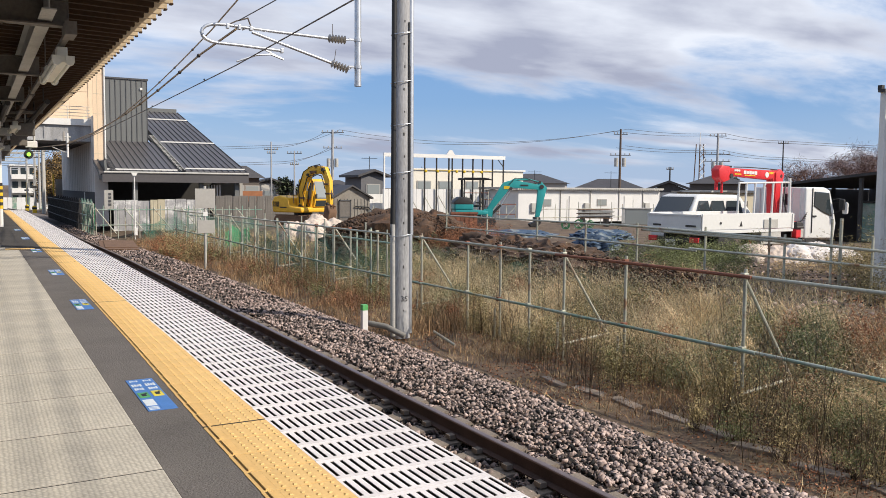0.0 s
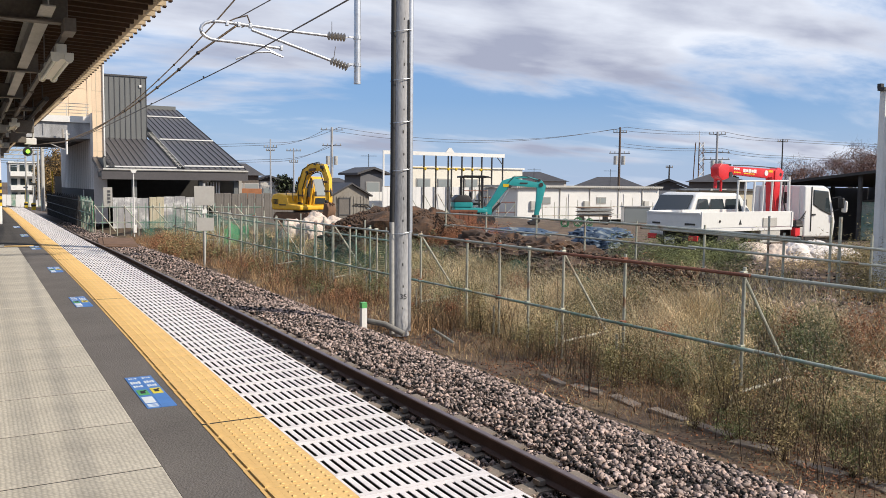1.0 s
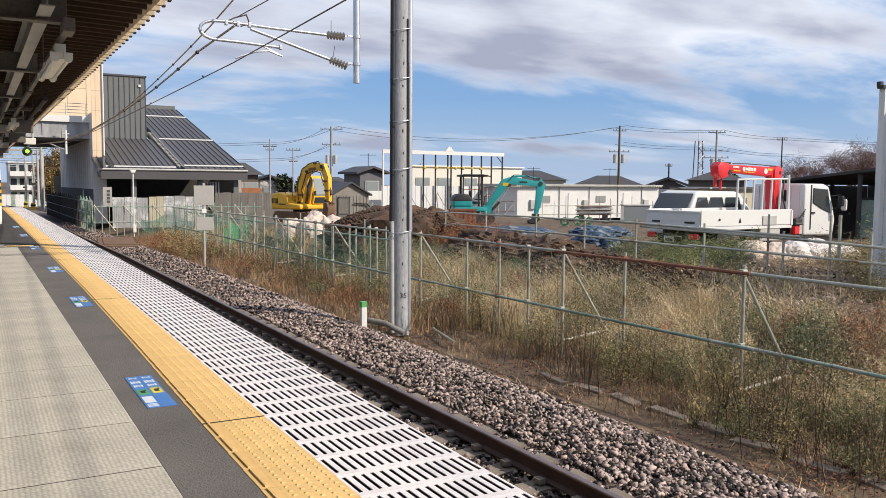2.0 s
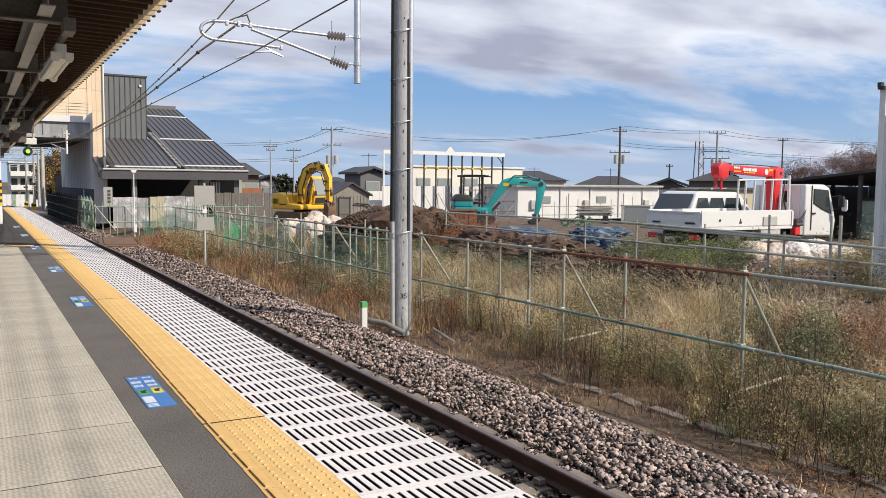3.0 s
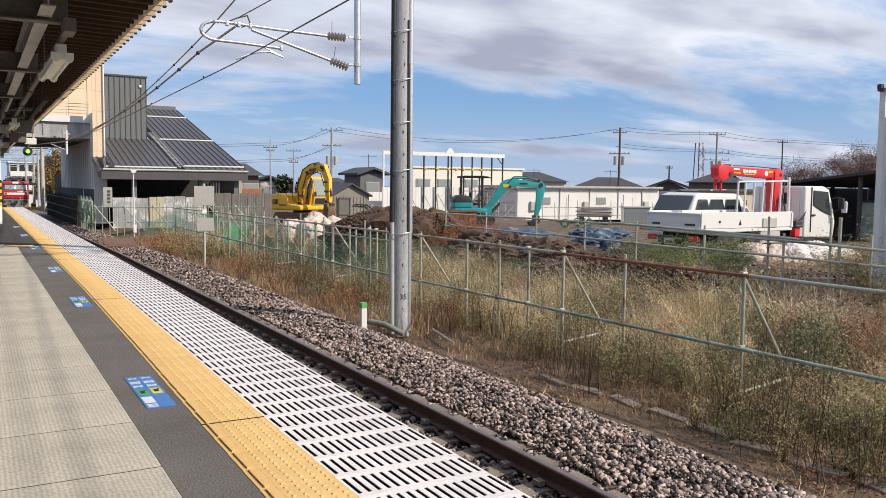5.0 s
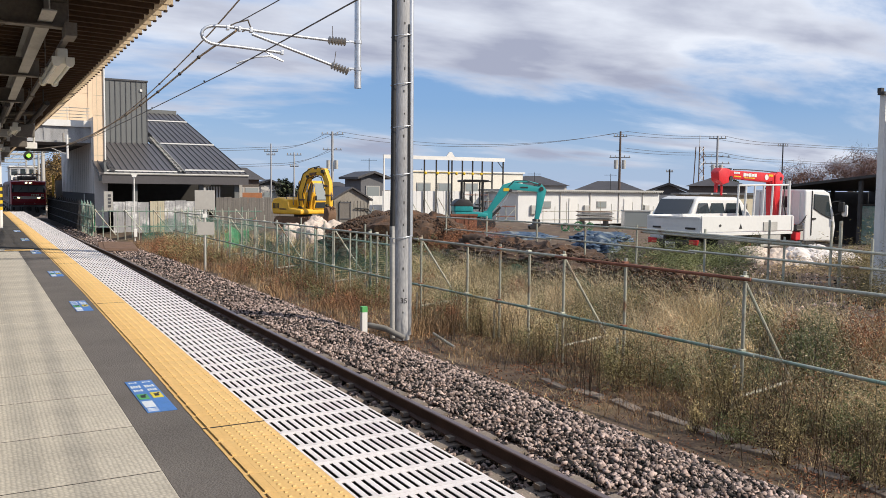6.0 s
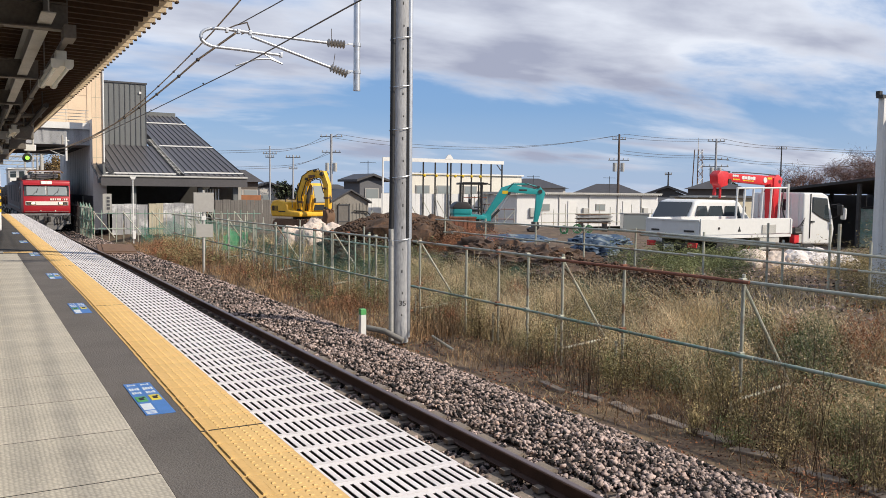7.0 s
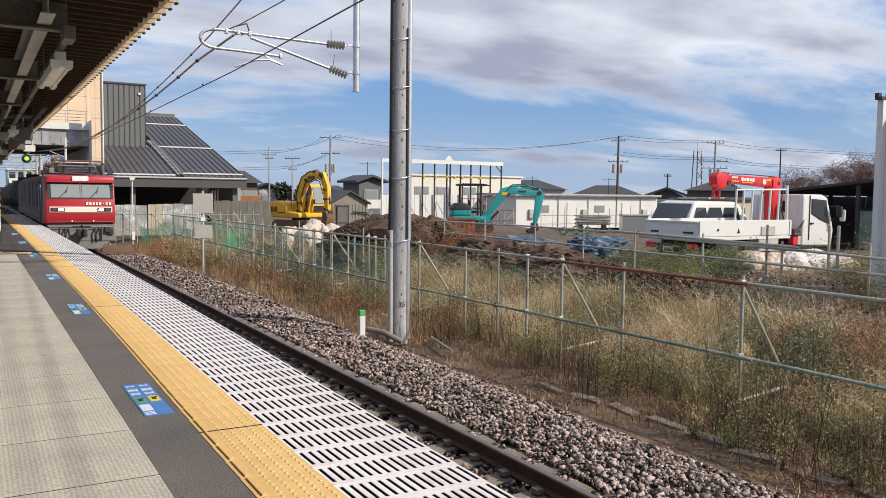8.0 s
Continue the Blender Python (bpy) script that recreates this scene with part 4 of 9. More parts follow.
def build_catenary():
    X, Y = 7.105, 14.2
    pole = thing("catenary_pole", pose(X, Y, -1.45), "tall grey concrete catenary pole with cable covers", "pole")
    b = bmnew(); rod(b, (0, 0, 0), (0, 0, 12), 0.185, 0.145, seg=28, caps=True); part("shaft", b, "concrete", pole, smooth=True)
    b = bmnew(); rod(b, (-0.185, -0.05, 0.05), (-0.19, -0.03, 2.2), 0.055, seg=10); part("cable_cover", b, "steel_grey", pole, "pale cable cover", smooth=True)
    b = bmnew(); chain(b, [(-0.195, -0.03, 2.0), (-0.178, -0.03, 2.9), (-0.172, -0.03, 6.5), (-0.165, -0.03, 12)], 0.052, 10); part("cable", b, "black", pole, "thick black cable", smooth=True)
    b = bmnew(); rod(b, (0.13, -0.12, 0.1), (0.13, -0.12, 2.0), 0.05, seg=10); part("cable_cover", b, "galv", pole, "pale cable cover", smooth=True)
    b = bmnew(); chain(b, [(0.10, -0.16, 2.0), (0.085, -0.16, 5.0), (0.08, -0.16, 5.2)], 0.022, 8); part("cable", b, "black", pole, smooth=True)
    b = bmnew(); rod(b, (0.145, -0.10, 2.0), (0.135, -0.09, 12), 0.062, seg=12); part("conduit", b, "galv", pole, "shiny steel conduit", smooth=True)
    for z in (2.0, 3.2, 4.1, 4.9, 5.8, 6.6):
        b = bmnew()
        rr = 0.20 - z * 0.0033
        chain(b, [(rr * math.cos(a) * 1.12, rr * math.sin(a) * 1.15, z + 0.03 * math.cos(a)) for a in np.linspace(0, 2 * math.pi, 25)], 0.008, 5)
        part("strap", b, "galv", pole)
    for k in range(26):
        z = 0.55 + 0.42 * k
        b = bmnew(); box(b, (-0.03 + 0.012 * (k % 2), -0.178 + 0.0034 * z, z), (0.024, 0.016, 0.035 + 0.012 * (k % 3)), bevel=0.004); part("step_socket", b, "dark_metal", pole, "dark step socket")
    b = bmnew(); chain(b, [(0.075, -0.175, 2.0), (0.072, -0.172, 3.6), (0.068, -0.168, 6.0)], 0.014, 6); part("cable", b, "black", pole, smooth=True)
    cu = bpy.data.curves.new("number", "FONT")
    cu.body, cu.size, cu.align_x, cu.extrude = "35", 0.14, "CENTER", 0.002
    ob = new("number", cu); ob.parent = pole
    ob.matrix_basis = pose(-0.02, -0.1905, 0.73, 90, 0, -22)
    ob.data.materials.append(M["black"])
    ob["label"] = "black painted number"
    # beam over the track with the drop tube and the cantilever
    can = thing("catenary_cantilever", pose(0, Y, 0), "galvanised catenary drop tube and cantilever arms with ribbed insulators", "cantilever")
    b = bmnew(); rod(b, (6.2, 0, 3.33), (6.2, 0, 7.2), 0.062, seg=18); rod(b, (6.2, 0, 3.31), (6.2, 0, 3.35), 0.066, seg=18); part("drop_tube", b, "galv", can, smooth=True)
    b = bmnew(); box(b, (3.5, 0, 7.25), (7.2, 0.14, 0.16)); part("beam", b, "galv", can)
    for z in (3.66, 4.15):
        b = bmnew(); rod(b, (6.2, 0, z - 0.03), (6.2, 0, z + 0.03), 0.075, seg=14); box(b, (6.08, 0, z), (0.12, 0.04, 0.03)); part("clamp", b, "galv", can)

    def insulator(p, q):
        p, q = Vector(p), Vector(q)
        b = bmnew(); rod(b, p, q, 0.025, seg=8)
        d = (q - p).normalized()
        core = part("insulator", b, "insul", can, "ribbed grey brown insulator", smooth=True)
        for k in range(6):
            c = p + (q - p) * (k + 0.5) / 6
            b = bmnew(); rod(b, c - d * 0.018, c + d * 0.012, 0.078, 0.035, seg=14); part("shed", b, "insul", core, smooth=True)
    insulator((5.95, 0, 4.13), (5.60, 0, 4.13))
    insulator((6.0, 0, 3.60), (5.66, 0, 3.70))
    b = bmnew(); rod(b, (5.95, 0, 4.13), (6.1, 0, 4.15), 0.012); rod(b, (6.0, 0, 3.60), (6.1, 0, 3.66), 0.012); part("link", b, "galv", can)
    for x, z in ((5.70, 4.22), (5.74, 3.78)):
        b = bmnew(); rod(b, (x, 0, z - 0.03), (x + 0.03 * (z < 4), 0, z + 0.17), 0.006, seg=5); part("arcing_horn", b, "wire", can)
    b = bmnew()
    bend = [(3.62 - 0.26 * math.sin(a), 0, 4.02 + 0.155 * math.cos(a)) for a in np.linspace(0.0, math.pi, 9)]
    chain(b, [(5.60, 0, 4.13), (4.6, 0, 4.15), (3.75, 0, 4.18)] + bend + [(4.0, 0, 3.86), (4.72, 0, 3.83)], 0.028, 10)
    part("arm", b, "galv", can, "bent upper arm", smooth=True)
    b = bmnew(); rod(b, (5.66, 0, 3.70), (4.22, 0, 4.10), 0.028, seg=10); part("arm", b, "galv", can, "straight lower arm", smooth=True)
    b = bmnew(); chain(b, [(4.78, 0, 3.68), (4.55, 0, 3.75), (4.3, 0, 3.72), (3.95, 0, 3.58)], 0.016, 8); rod(b, (4.78, 0, 3.68), (4.4, 0, 3.84), 0.014); part("steady_arm", b, "galv", can, smooth=True)
    b = bmnew(); chain(b, [(3.8, 0, 4.18), (3.95, 0, 4.26), (4.15, 0, 4.33), (4.2, 0, 4.2), (4.05, 0, 4.12)], 0.012, 6); part("hook", b, "wire", can)
    for x in (3.8, 4.0, 4.2, 4.75):
        b = bmnew(); box(b, (x, 0, 4.16 if x < 4.5 else 3.83), (0.05, 0.075, 0.08), bevel=0.01); part("clamp", b, "galv", can)


def wire(name, pts, r, mat, label, clamps=()):
    t = thing(name, pose(0, 0, 0), label, "wire")
    b = bmnew(); chain(b, pts, r, 6); part("cable", b, mat, t, smooth=True)
    for p in clamps:
        b = bmnew(); bmesh.ops.create_uvsphere(b, u_segments=8, v_segments=6, radius=r * 1.8, matrix=Matrix.Translation(p) @ Matrix.Diagonal((1, 1.6, 1, 1))); part("clamp", b, "black", t)


def build_wires():
    def sag(a, b, drop, n=14):
        a, b = Vector(a), Vector(b)
        return [a.lerp(b, i / n) - Vector((0, 0, drop * 4 * (i / n) * (1 - i / n))) for i in range(n + 1)]
    # contact wire
    wire("contact_wire", [(3.6, -12, 3.95), (3.85, 9.1, 3.60), (3.93, 14.2, 3.51), (3.88, 21.6, 3.40), (3.82, 30.6, 3.29), (3.8, 42.5, 3.23), (3.76, 70, 3.45), (3.76, 130, 3.7)], 0.010, "wire", "thin dark overhead contact wire", [(3.9, 16.3, 3.50), (3.88, 21.6, 3.42)])
    # two cables that come down towards the station
    up = [(3.8, y, 3.30 + 0.00245 * (35.2 - y) ** 2) for y in (15.3, 16.8, 18.5, 20.2, 21.9, 23.75, 26.2, 28.8, 32.0)]
    wire("messenger_cable", [(3.8, -12, 8.2), (3.8, 4, 5.75), (3.8, 13.7, 4.46)] + up + [(3.8, 35.2, 3.30), (3.8, 44, 3.37), (3.76, 70, 4.2), (3.76, 130, 5.0)], 0.014, "wire_brown", "weathered messenger cable with dark clamps", up[1:7])
    low = [(3.8, y, 3.42 + 0.0030 * (30.5 - y) ** 2 * 0.87) for y in (16.3, 18.0, 20.4, 22.8, 25.2, 27.3)]
    wire("feeder_cable", [(3.95, 14.2, 4.13)] + low + [(3.8, 33.0, 3.36), (3.8, 44, 3.40), (3.76, 70, 4.2)], 0.021, "wire_brown", "thick brown feeder cable with dark clamps", low[:5])
    wire("messenger_cable", sag((3.85, -12, 4.6), (4.0, 14.2, 4.28), 0.25), 0.009, "wire", "thin dark messenger wire on the cantilever hook")


def pipe_run(parent, name, y0, y1, z0, z1, x, mat, r=0.0243):
    b = bmnew(); rod(b, (x, y0, z0), (x, y1, z1), r, seg=10); return part(name, b, mat, parent, smooth=True)


def build_pipe_fence():
    f = thing("pipe_fence", pose(FENCE_X, 0, 0), "scaffold pipe fence, weathered green and rusty, with wire netting", "fence")
    posts = [3.6, 7.36, 9.63, 11.16, 12.17, 13.13, 14.33, 16.34, 17.3, 18.68, 19.09, 20.4, 21.56, 22.9, 24.2, 25.4, 26.55, 27.9, 29.1, 30.8, 32.5, 34.3, 36.2, 38.2, 40.3, 42.5]
    braced = {7.36, 11.16, 16.34, 21.56, 26.55, 32.5, 38.2}
    rng = random.Random(4)

    def top(y):
        return 0.34 - 0.005 * max(0, y - 20)

    def low(y):
        return -0.62 - 0.006 * max(0, min(y, 20) - 6)

    for y in posts:
        g = float(ground_z(FENCE_X, y))
        tall = y in braced or y in (9.63, 13.13, 19.09)
        b = bmnew(); rod(b, (0, y, g - 0.1), (0, y, top(y) + (0.09 if tall else 0.0)), 0.0243, seg=10)
        p = part("post", b, "pipe" if y == 9.63 else ("pipe_green" if rng.random() < 0.18 and y > 8 else "pipe"), f, smooth=True)
        for z in (top(y), low(y)):
            b = bmnew(); box(b, (-0.02, y, z), (0.09, 0.075, 0.085), bevel=0.012); part("coupler", b, "pipe" if rng.random() < 0.7 else "pipe_rust", p)
        if y in braced or tall:
            b = bmnew(); rod(b, (-0.07, y + 0.07, g - 0.1), (-0.07, y + 0.07, low(y) - 0.18), 0.022, seg=8); part("stake", b, "pipe", f, smooth=True)
        if y in braced:
            b = bmnew(); rod(b, (0.06, y + 0.06, top(y) - 0.04), (0.95, y - 0.02, g + 0.42), 0.022, seg=8); part("brace", b, "pipe", f, smooth=True)
            b = bmnew(); rod(b, (0.0, y, g + 0.30), (1.0, y, g + 0.40), 0.022, seg=8); part("foot_pipe", b, "pipe", f, smooth=True)
    cuts = [2.0, 7.30, 11.2, 16.4, 22.0, 27.0, 32.0, 37.0, 42.6]
    for i, (a, c) in enumerate(zip(cuts, cuts[1:])):
        pipe_run(f, "top_rail", a - 0.1, c + 0.1, top(a), top(c) - 0.01 * (i % 2), -0.05 - 0.03 * (i % 2), "pipe_rust" if i == 1 else "pipe")
        pipe_run(f, "middle_rail", a - 0.2, c + 0.15, low(a), low(c), -0.05 - 0.03 * (i % 2), "pipe_green")
    # loose extra uprights behind the farther bays
    for k in range(26):
        y = 18.5 + 0.95 * k + 0.3 * math.sin(3.7 * k)
        g = float(ground_z(FENCE_X + 0.5, y))
        b = bmnew(); rod(b, (0.45 + 0.12 * math.sin(k), y, g - 0.1), (0.45 + 0.12 * math.sin(k), y, 0.22 + 0.28 * (k % 3) * 0.5), 0.024, seg=8); part("post", b, "pipe_green" if k % 3 == 0 else "pipe", f, smooth=True)
    for y0 in (18.0, 26.0, 34.0):
        pipe_run(f, "back_rail", y0, y0 + 8.2, 0.05, 0.02, 0.42, "pipe_green")
    # wire netting hung behind the rails
    v, q = [], []
    H = 1.62
    ys = np.arange(1.0, 43.0, 0.075)
    for s in (1, -1):
        for y in ys:
            g = -1.42
            a = np.array((0.03, y, g)); c = np.array((0.03, y + s * 0.9, g + H))
            n = len(v)
            for e in (a, c):
                v += [e + (0.0009, 0, 0), e + (-0.0009, 0.0009, 0), e + (-0.0009, -0.0009, 0)]
            q += [(n, n + 1, n + 4, n + 3), (n + 1, n + 2, n + 5, n + 4), (n + 2, n, n + 3, n + 5)]
    ob = raw("netting", v, q, "pipe_green", "", "", parent=f)
    ob["kind"] = "stuff"
    ob["label"] = "fine diagonal wire netting"


def build_far_fence():
    """Green netted scaffold fence farther along the track, and its slanting stays."""
    f = thing("green_fence", pose(0, 0, 0), "green netted scaffold fence beside the track near the station", "fence")
    # posts and net along the wall coloured dark, painting in the building's shade
    dark = thing("dark_fence", pose(0, 0, 0), "scaffold fence with torn net along the station wall, darkened for shade", "fence")
    for i in range(66):
        y = 49.0 + i * 0.5
        near = y < 55
        b = bmnew(); rod(b, (5.6, y, -1.6), (5.6, y, 0.45 + 0.10 * (i % 3)), 0.03, seg=6); part("post", b, ("pipe_green" if i % 3 else "pipe") if near else "dark_metal", f if near else dark)
    for z in (-0.9, -0.3, 0.35):
        b = bmnew(); rod(b, (5.57, 49, z), (5.57, 55, z), 0.03, seg=6); part("rail", b, "pipe_green", f)
        b = bmnew(); rod(b, (5.57, 55.05, z), (5.57, 82, z), 0.03, seg=6); part("rail", b, "dark_metal", dark)
    for i in range(24):
        x = 5.7 + i * 0.37
        b = bmnew(); rod(b, (x, 48.8 - 0.06 * i, -1.5), (x, 48.8 - 0.06 * i, 0.25 + 0.08 * (i % 2)), 0.026, seg=6); part("post", b, "pipe_green" if i % 2 else "pipe", f)
    for i in range(6):
        x, y = 5.65 + i * 1.5, 48.7 - 0.2 * i
        b = bmnew(); rod(b, (x, y, 0.2), (x + 1.0, y - 0.6, -1.2), 0.03, seg=6); part("stay", b, "pipe", f)
    for z in (-0.75, 0.1):
        b = bmnew(); rod(b, (5.6, 48.8, z), (14.6, 47.4, z), 0.028, seg=6); part("rail", b, "pipe_green", f)
    rng = np.random.default_rng(9)
    v, q = [], []
    for k in range(260):
        y = 49 + 5.8 * rng.random(); z = -1.3 + 1.5 * rng.random(); h = 0.2 + 0.5 * rng.random(); w = 0.02 + 0.06 * rng.random()
        n = len(v); dx = 0.05 * rng.random()
        v += [(5.63 + dx, y, z), (5.65 + dx, y + w, z), (5.65 + dx, y + w, min(z + h, 0.4)), (5.63 + dx, y, min(z + h, 0.4))]
        q.append((n, n + 1, n + 2, n + 3))
    ob = raw("net", v, q, "net_green", "", "", parent=f); ob["kind"] = "stuff"; ob["label"] = "torn green safety net"
    v, q = [], []
    for k in range(170):
        y = 55.2 + 26 * rng.random(); z = -1.4 + 1.4 * rng.random(); h = 0.3 + 0.6 * rng.random(); w = 0.05 + 0.2 * rng.random()
        n = len(v); dx = 0.05 * rng.random()
        v += [(5.63 + dx, y, z), (5.65 + dx, y + w, z), (5.65 + dx, y + w, min(z + h, 0.4)), (5.63 + dx, y, min(z + h, 0.4))]
        q.append((n, n + 1, n + 2, n + 3))
    ob = raw("net", v, q, "dark_wall", "", "", parent=dark); ob["kind"] = "stuff"; ob["label"] = "torn dark net"
    # nets hung along the fences: bright green, and dark teal ones in the shade
    net("safety_net", (9.75, 36.6, -1.25), (10.75, 36.9, -1.25), 1.25, "net_green", "bright green safety net hung on scaffold pipes", 1, 0.030)
    net("safety_net", (9.3, 35.5, -1.25), (9.8, 36.5, -1.25), 1.15, "net_green", "bright green safety net hung on scaffold pipes", 2, 0.022)
    for k, (x0, y0, x1, y1, z, h) in enumerate(((9.25, 19.0, 9.2, 24.5, -1.25, 1.25), (9.25, 25.5, 9.2, 33.0, -1.3, 1.25), (11.5, 12.6, 11.7, 19.2, -0.95, 0.62), (7.9, 47.4, 14.0, 46.6, -1.5, 1.3))):
        net("safety_net", (x0, y0, z), (x1, y1, z), h, "net_teal", "dark teal safety net sagging along the fence", 5 + k, 0.012 if k != 2 else 0.007, 0.055 if k != 2 else 0.022)


def net(name, a, c, h, mat, label, seed, w, pitch=0.055):
    """A hanging net of crossing bands, slack and uneven."""
    rng = np.random.default_rng(seed)
    a, c = Vector(a), Vector(c)
    L = (c - a).length
    d = (c - a).normalized()
    side = Vector((-d.y, d.x, 0))

    def at(u, t):
        top = h * (0.86 + 0.14 * math.cos(u * 2.9 + seed)) - 0.1 * abs(math.sin(1.3 * u + seed))
        off = 0.07 * math.sin(3.1 * u + seed) * (1 - t) + 0.04 * math.sin(7 * u + 5 * t + seed)
        return a + d * u + side * off + Vector((0, 0, top * t))
    v, q = [], []

    def band(p0, p1, e):
        n = len(v)
        v.extend([p0 - e, p0 + e, p1 + e, p1 - e]); q.append((n, n + 1, n + 2, n + 3))
    for i in range(int(L / pitch)):
        u = i * pitch + pitch * 0.3 * rng.random()
        for j in range(4):
            band(at(u, j / 4), at(u, (j + 1) / 4), d * w / 2)
    for j in range(int(h / pitch)):
        t = (j + 0.3 * rng.random()) * pitch / h
        m = int(L / 0.25)
        for i in range(m):
            band(at(L * i / m, t), at(L * (i + 1) / m, t), Vector((0, 0, w / 2)))
    o = thing(name, pose(0, 0, 0), label, "net", "safety nets")
    k = raw("mesh", [tuple(p) for p in v], q, mat, "", "", parent=o); k["kind"] = "stuff"


def heap(name, xy, size, mat, label, category, seed, rough=0.28, z=None, m_rz=0.0, grit=0.0):
    """A lumpy heap lying on the ground."""
    b = bmnew()
    bmesh.ops.create_icosphere(b, subdivisions=5, radius=1)
    for v in b.verts:
        d = v.co.normalized()
        k = 1 + rough * (noise.noise(d * 1.7 + Vector((seed, 0, 0))) + 0.6 * noise.noise(d * 4.3 + Vector((0, seed, 0))) + 0.35 * noise.noise(d * 10 + Vector((0, 0, seed))) + grit * noise.noise(d * 24) + grit * 0.7 * noise.noise(d * 45))
        v.co = Vector((d.x * k * size[0], d.y * k * size[1], max(-0.15, d.z * k * size[2])))
    zz = float(ground_z(*xy)) if z is None else z
    return solid(name, b, mat, label, category, m=pose(xy[0], xy[1], zz, 0, 0, m_rz), smooth=True)


def build_signs():
    s = thing("track_sign", pose(7.0, 29.4, -1.5), "grey steel post with two blank square plates", "sign")
    b = bmnew(); rod(b, (0, 0, -0.2), (0, 0, 2.95), 0.045, seg=10); part("post", b, "steel_grey", s, smooth=True)
    b = bmnew(); box(b, (0.0, -0.06, 2.52), (0.70, 0.02, 0.68), bevel=0.006); part("plate", b, "grey_wall", s)
    b = bmnew(); box(b, (0.02, -0.06, 1.52), (0.60, 0.02, 0.46), bevel=0.006); part("plate", b, "grey_wall", s)
    b = bmnew(); box(b, (0.0, -0.06, 1.97), (0.16, 0.02, 0.14)); part("plate", b, "white_paint", s)
    k = thing("marker_post", pose(6.38, 14.3, -1.32), "short white concrete marker post with green top", "marker post")
    b = bmnew(); box(b, (0, 0, 0.18), (0.11, 0.11, 0.52), bevel=0.008); part("body", b, "white_paint", k)
    b = bmnew(); box(b, (0, 0, 0.49), (0.114, 0.114, 0.11), bevel=0.008); part("top", b, "stick_green", k, "green painted top")
    w = thing("speaker_post", pose(7.5, 47.3, -1.3), "slim white post with a small white box on top", "post")
    b = bmnew(); rod(b, (0, 0, -0.2), (0, 0, 3.3), 0.032, seg=8); part("shaft", b, "white_paint", w)
    b = bmnew(); prism(b, [(-0.17, 3.44), (0.17, 3.44), (0.08, 3.28), (-0.08, 3.28)], -0.1, 0.1); part("box", b, "white_paint", w)
    b = bmnew(); box(b, (0.02, -0.05, 0.25), (0.17, 0.14, 0.42), bevel=0.02); part("cabinet", b, "white_paint", w)
    p = bmnew(); box(p, (0, 0, 0), (1.5, 5.0, 0.03)); box(p, (0.1, 0.2, 0.03), (1.3, 4.2, 0.02))
    solid("crossing_plate", p, "track_rust", "rusty brown steel plates laid on the ballast", "steel plate", m=pose(5.35, 38.4, -1.15, 0.5, 1.5, -6))
    # half buried concrete trough lids and black hose along the ditch
    rng = random.Random(8)
    for i in range(11):
        y = 2.6 + 0.72 * i + rng.uniform(-0.1, 0.1)
        b = bmnew(); box(b, (0, 0, 0), (0.16, 0.58, 0.08), bevel=0.015)
        x = 7.75 + 0.10 * math.sin(i) - 0.02 * i
        solid("trough_lid", b, "sleeper", "weathered grey concrete trough lid lying in the ditch", "concrete slab",
              m=pose(x, y, float(ground_z(x, y)) + 0.0, rng.uniform(-5, 5), rng.uniform(-9, 9), rng.uniform(-9, 9)), group="trough lids")
    b = bmnew(); chain(b, [(6.55, 14.6, -1.18), (6.75, 14.1, -1.20), (7.0, 13.8, -1.36)], 0.055, 10)
    solid("cable_conduit", b, "plat_side", "grey corrugated conduit running out of the pole's foot", "conduit", smooth=True)
    b = bmnew(); rod(b, (0, 0, 0), (0, 1.3, 0.03), 0.025, seg=8)
    solid("fallen_pipe", b, "pipe", "pale scaffold pipe lying among the weeds", "pipe", m=pose(7.4, 12.6, -1.36, 0, 0, -12))


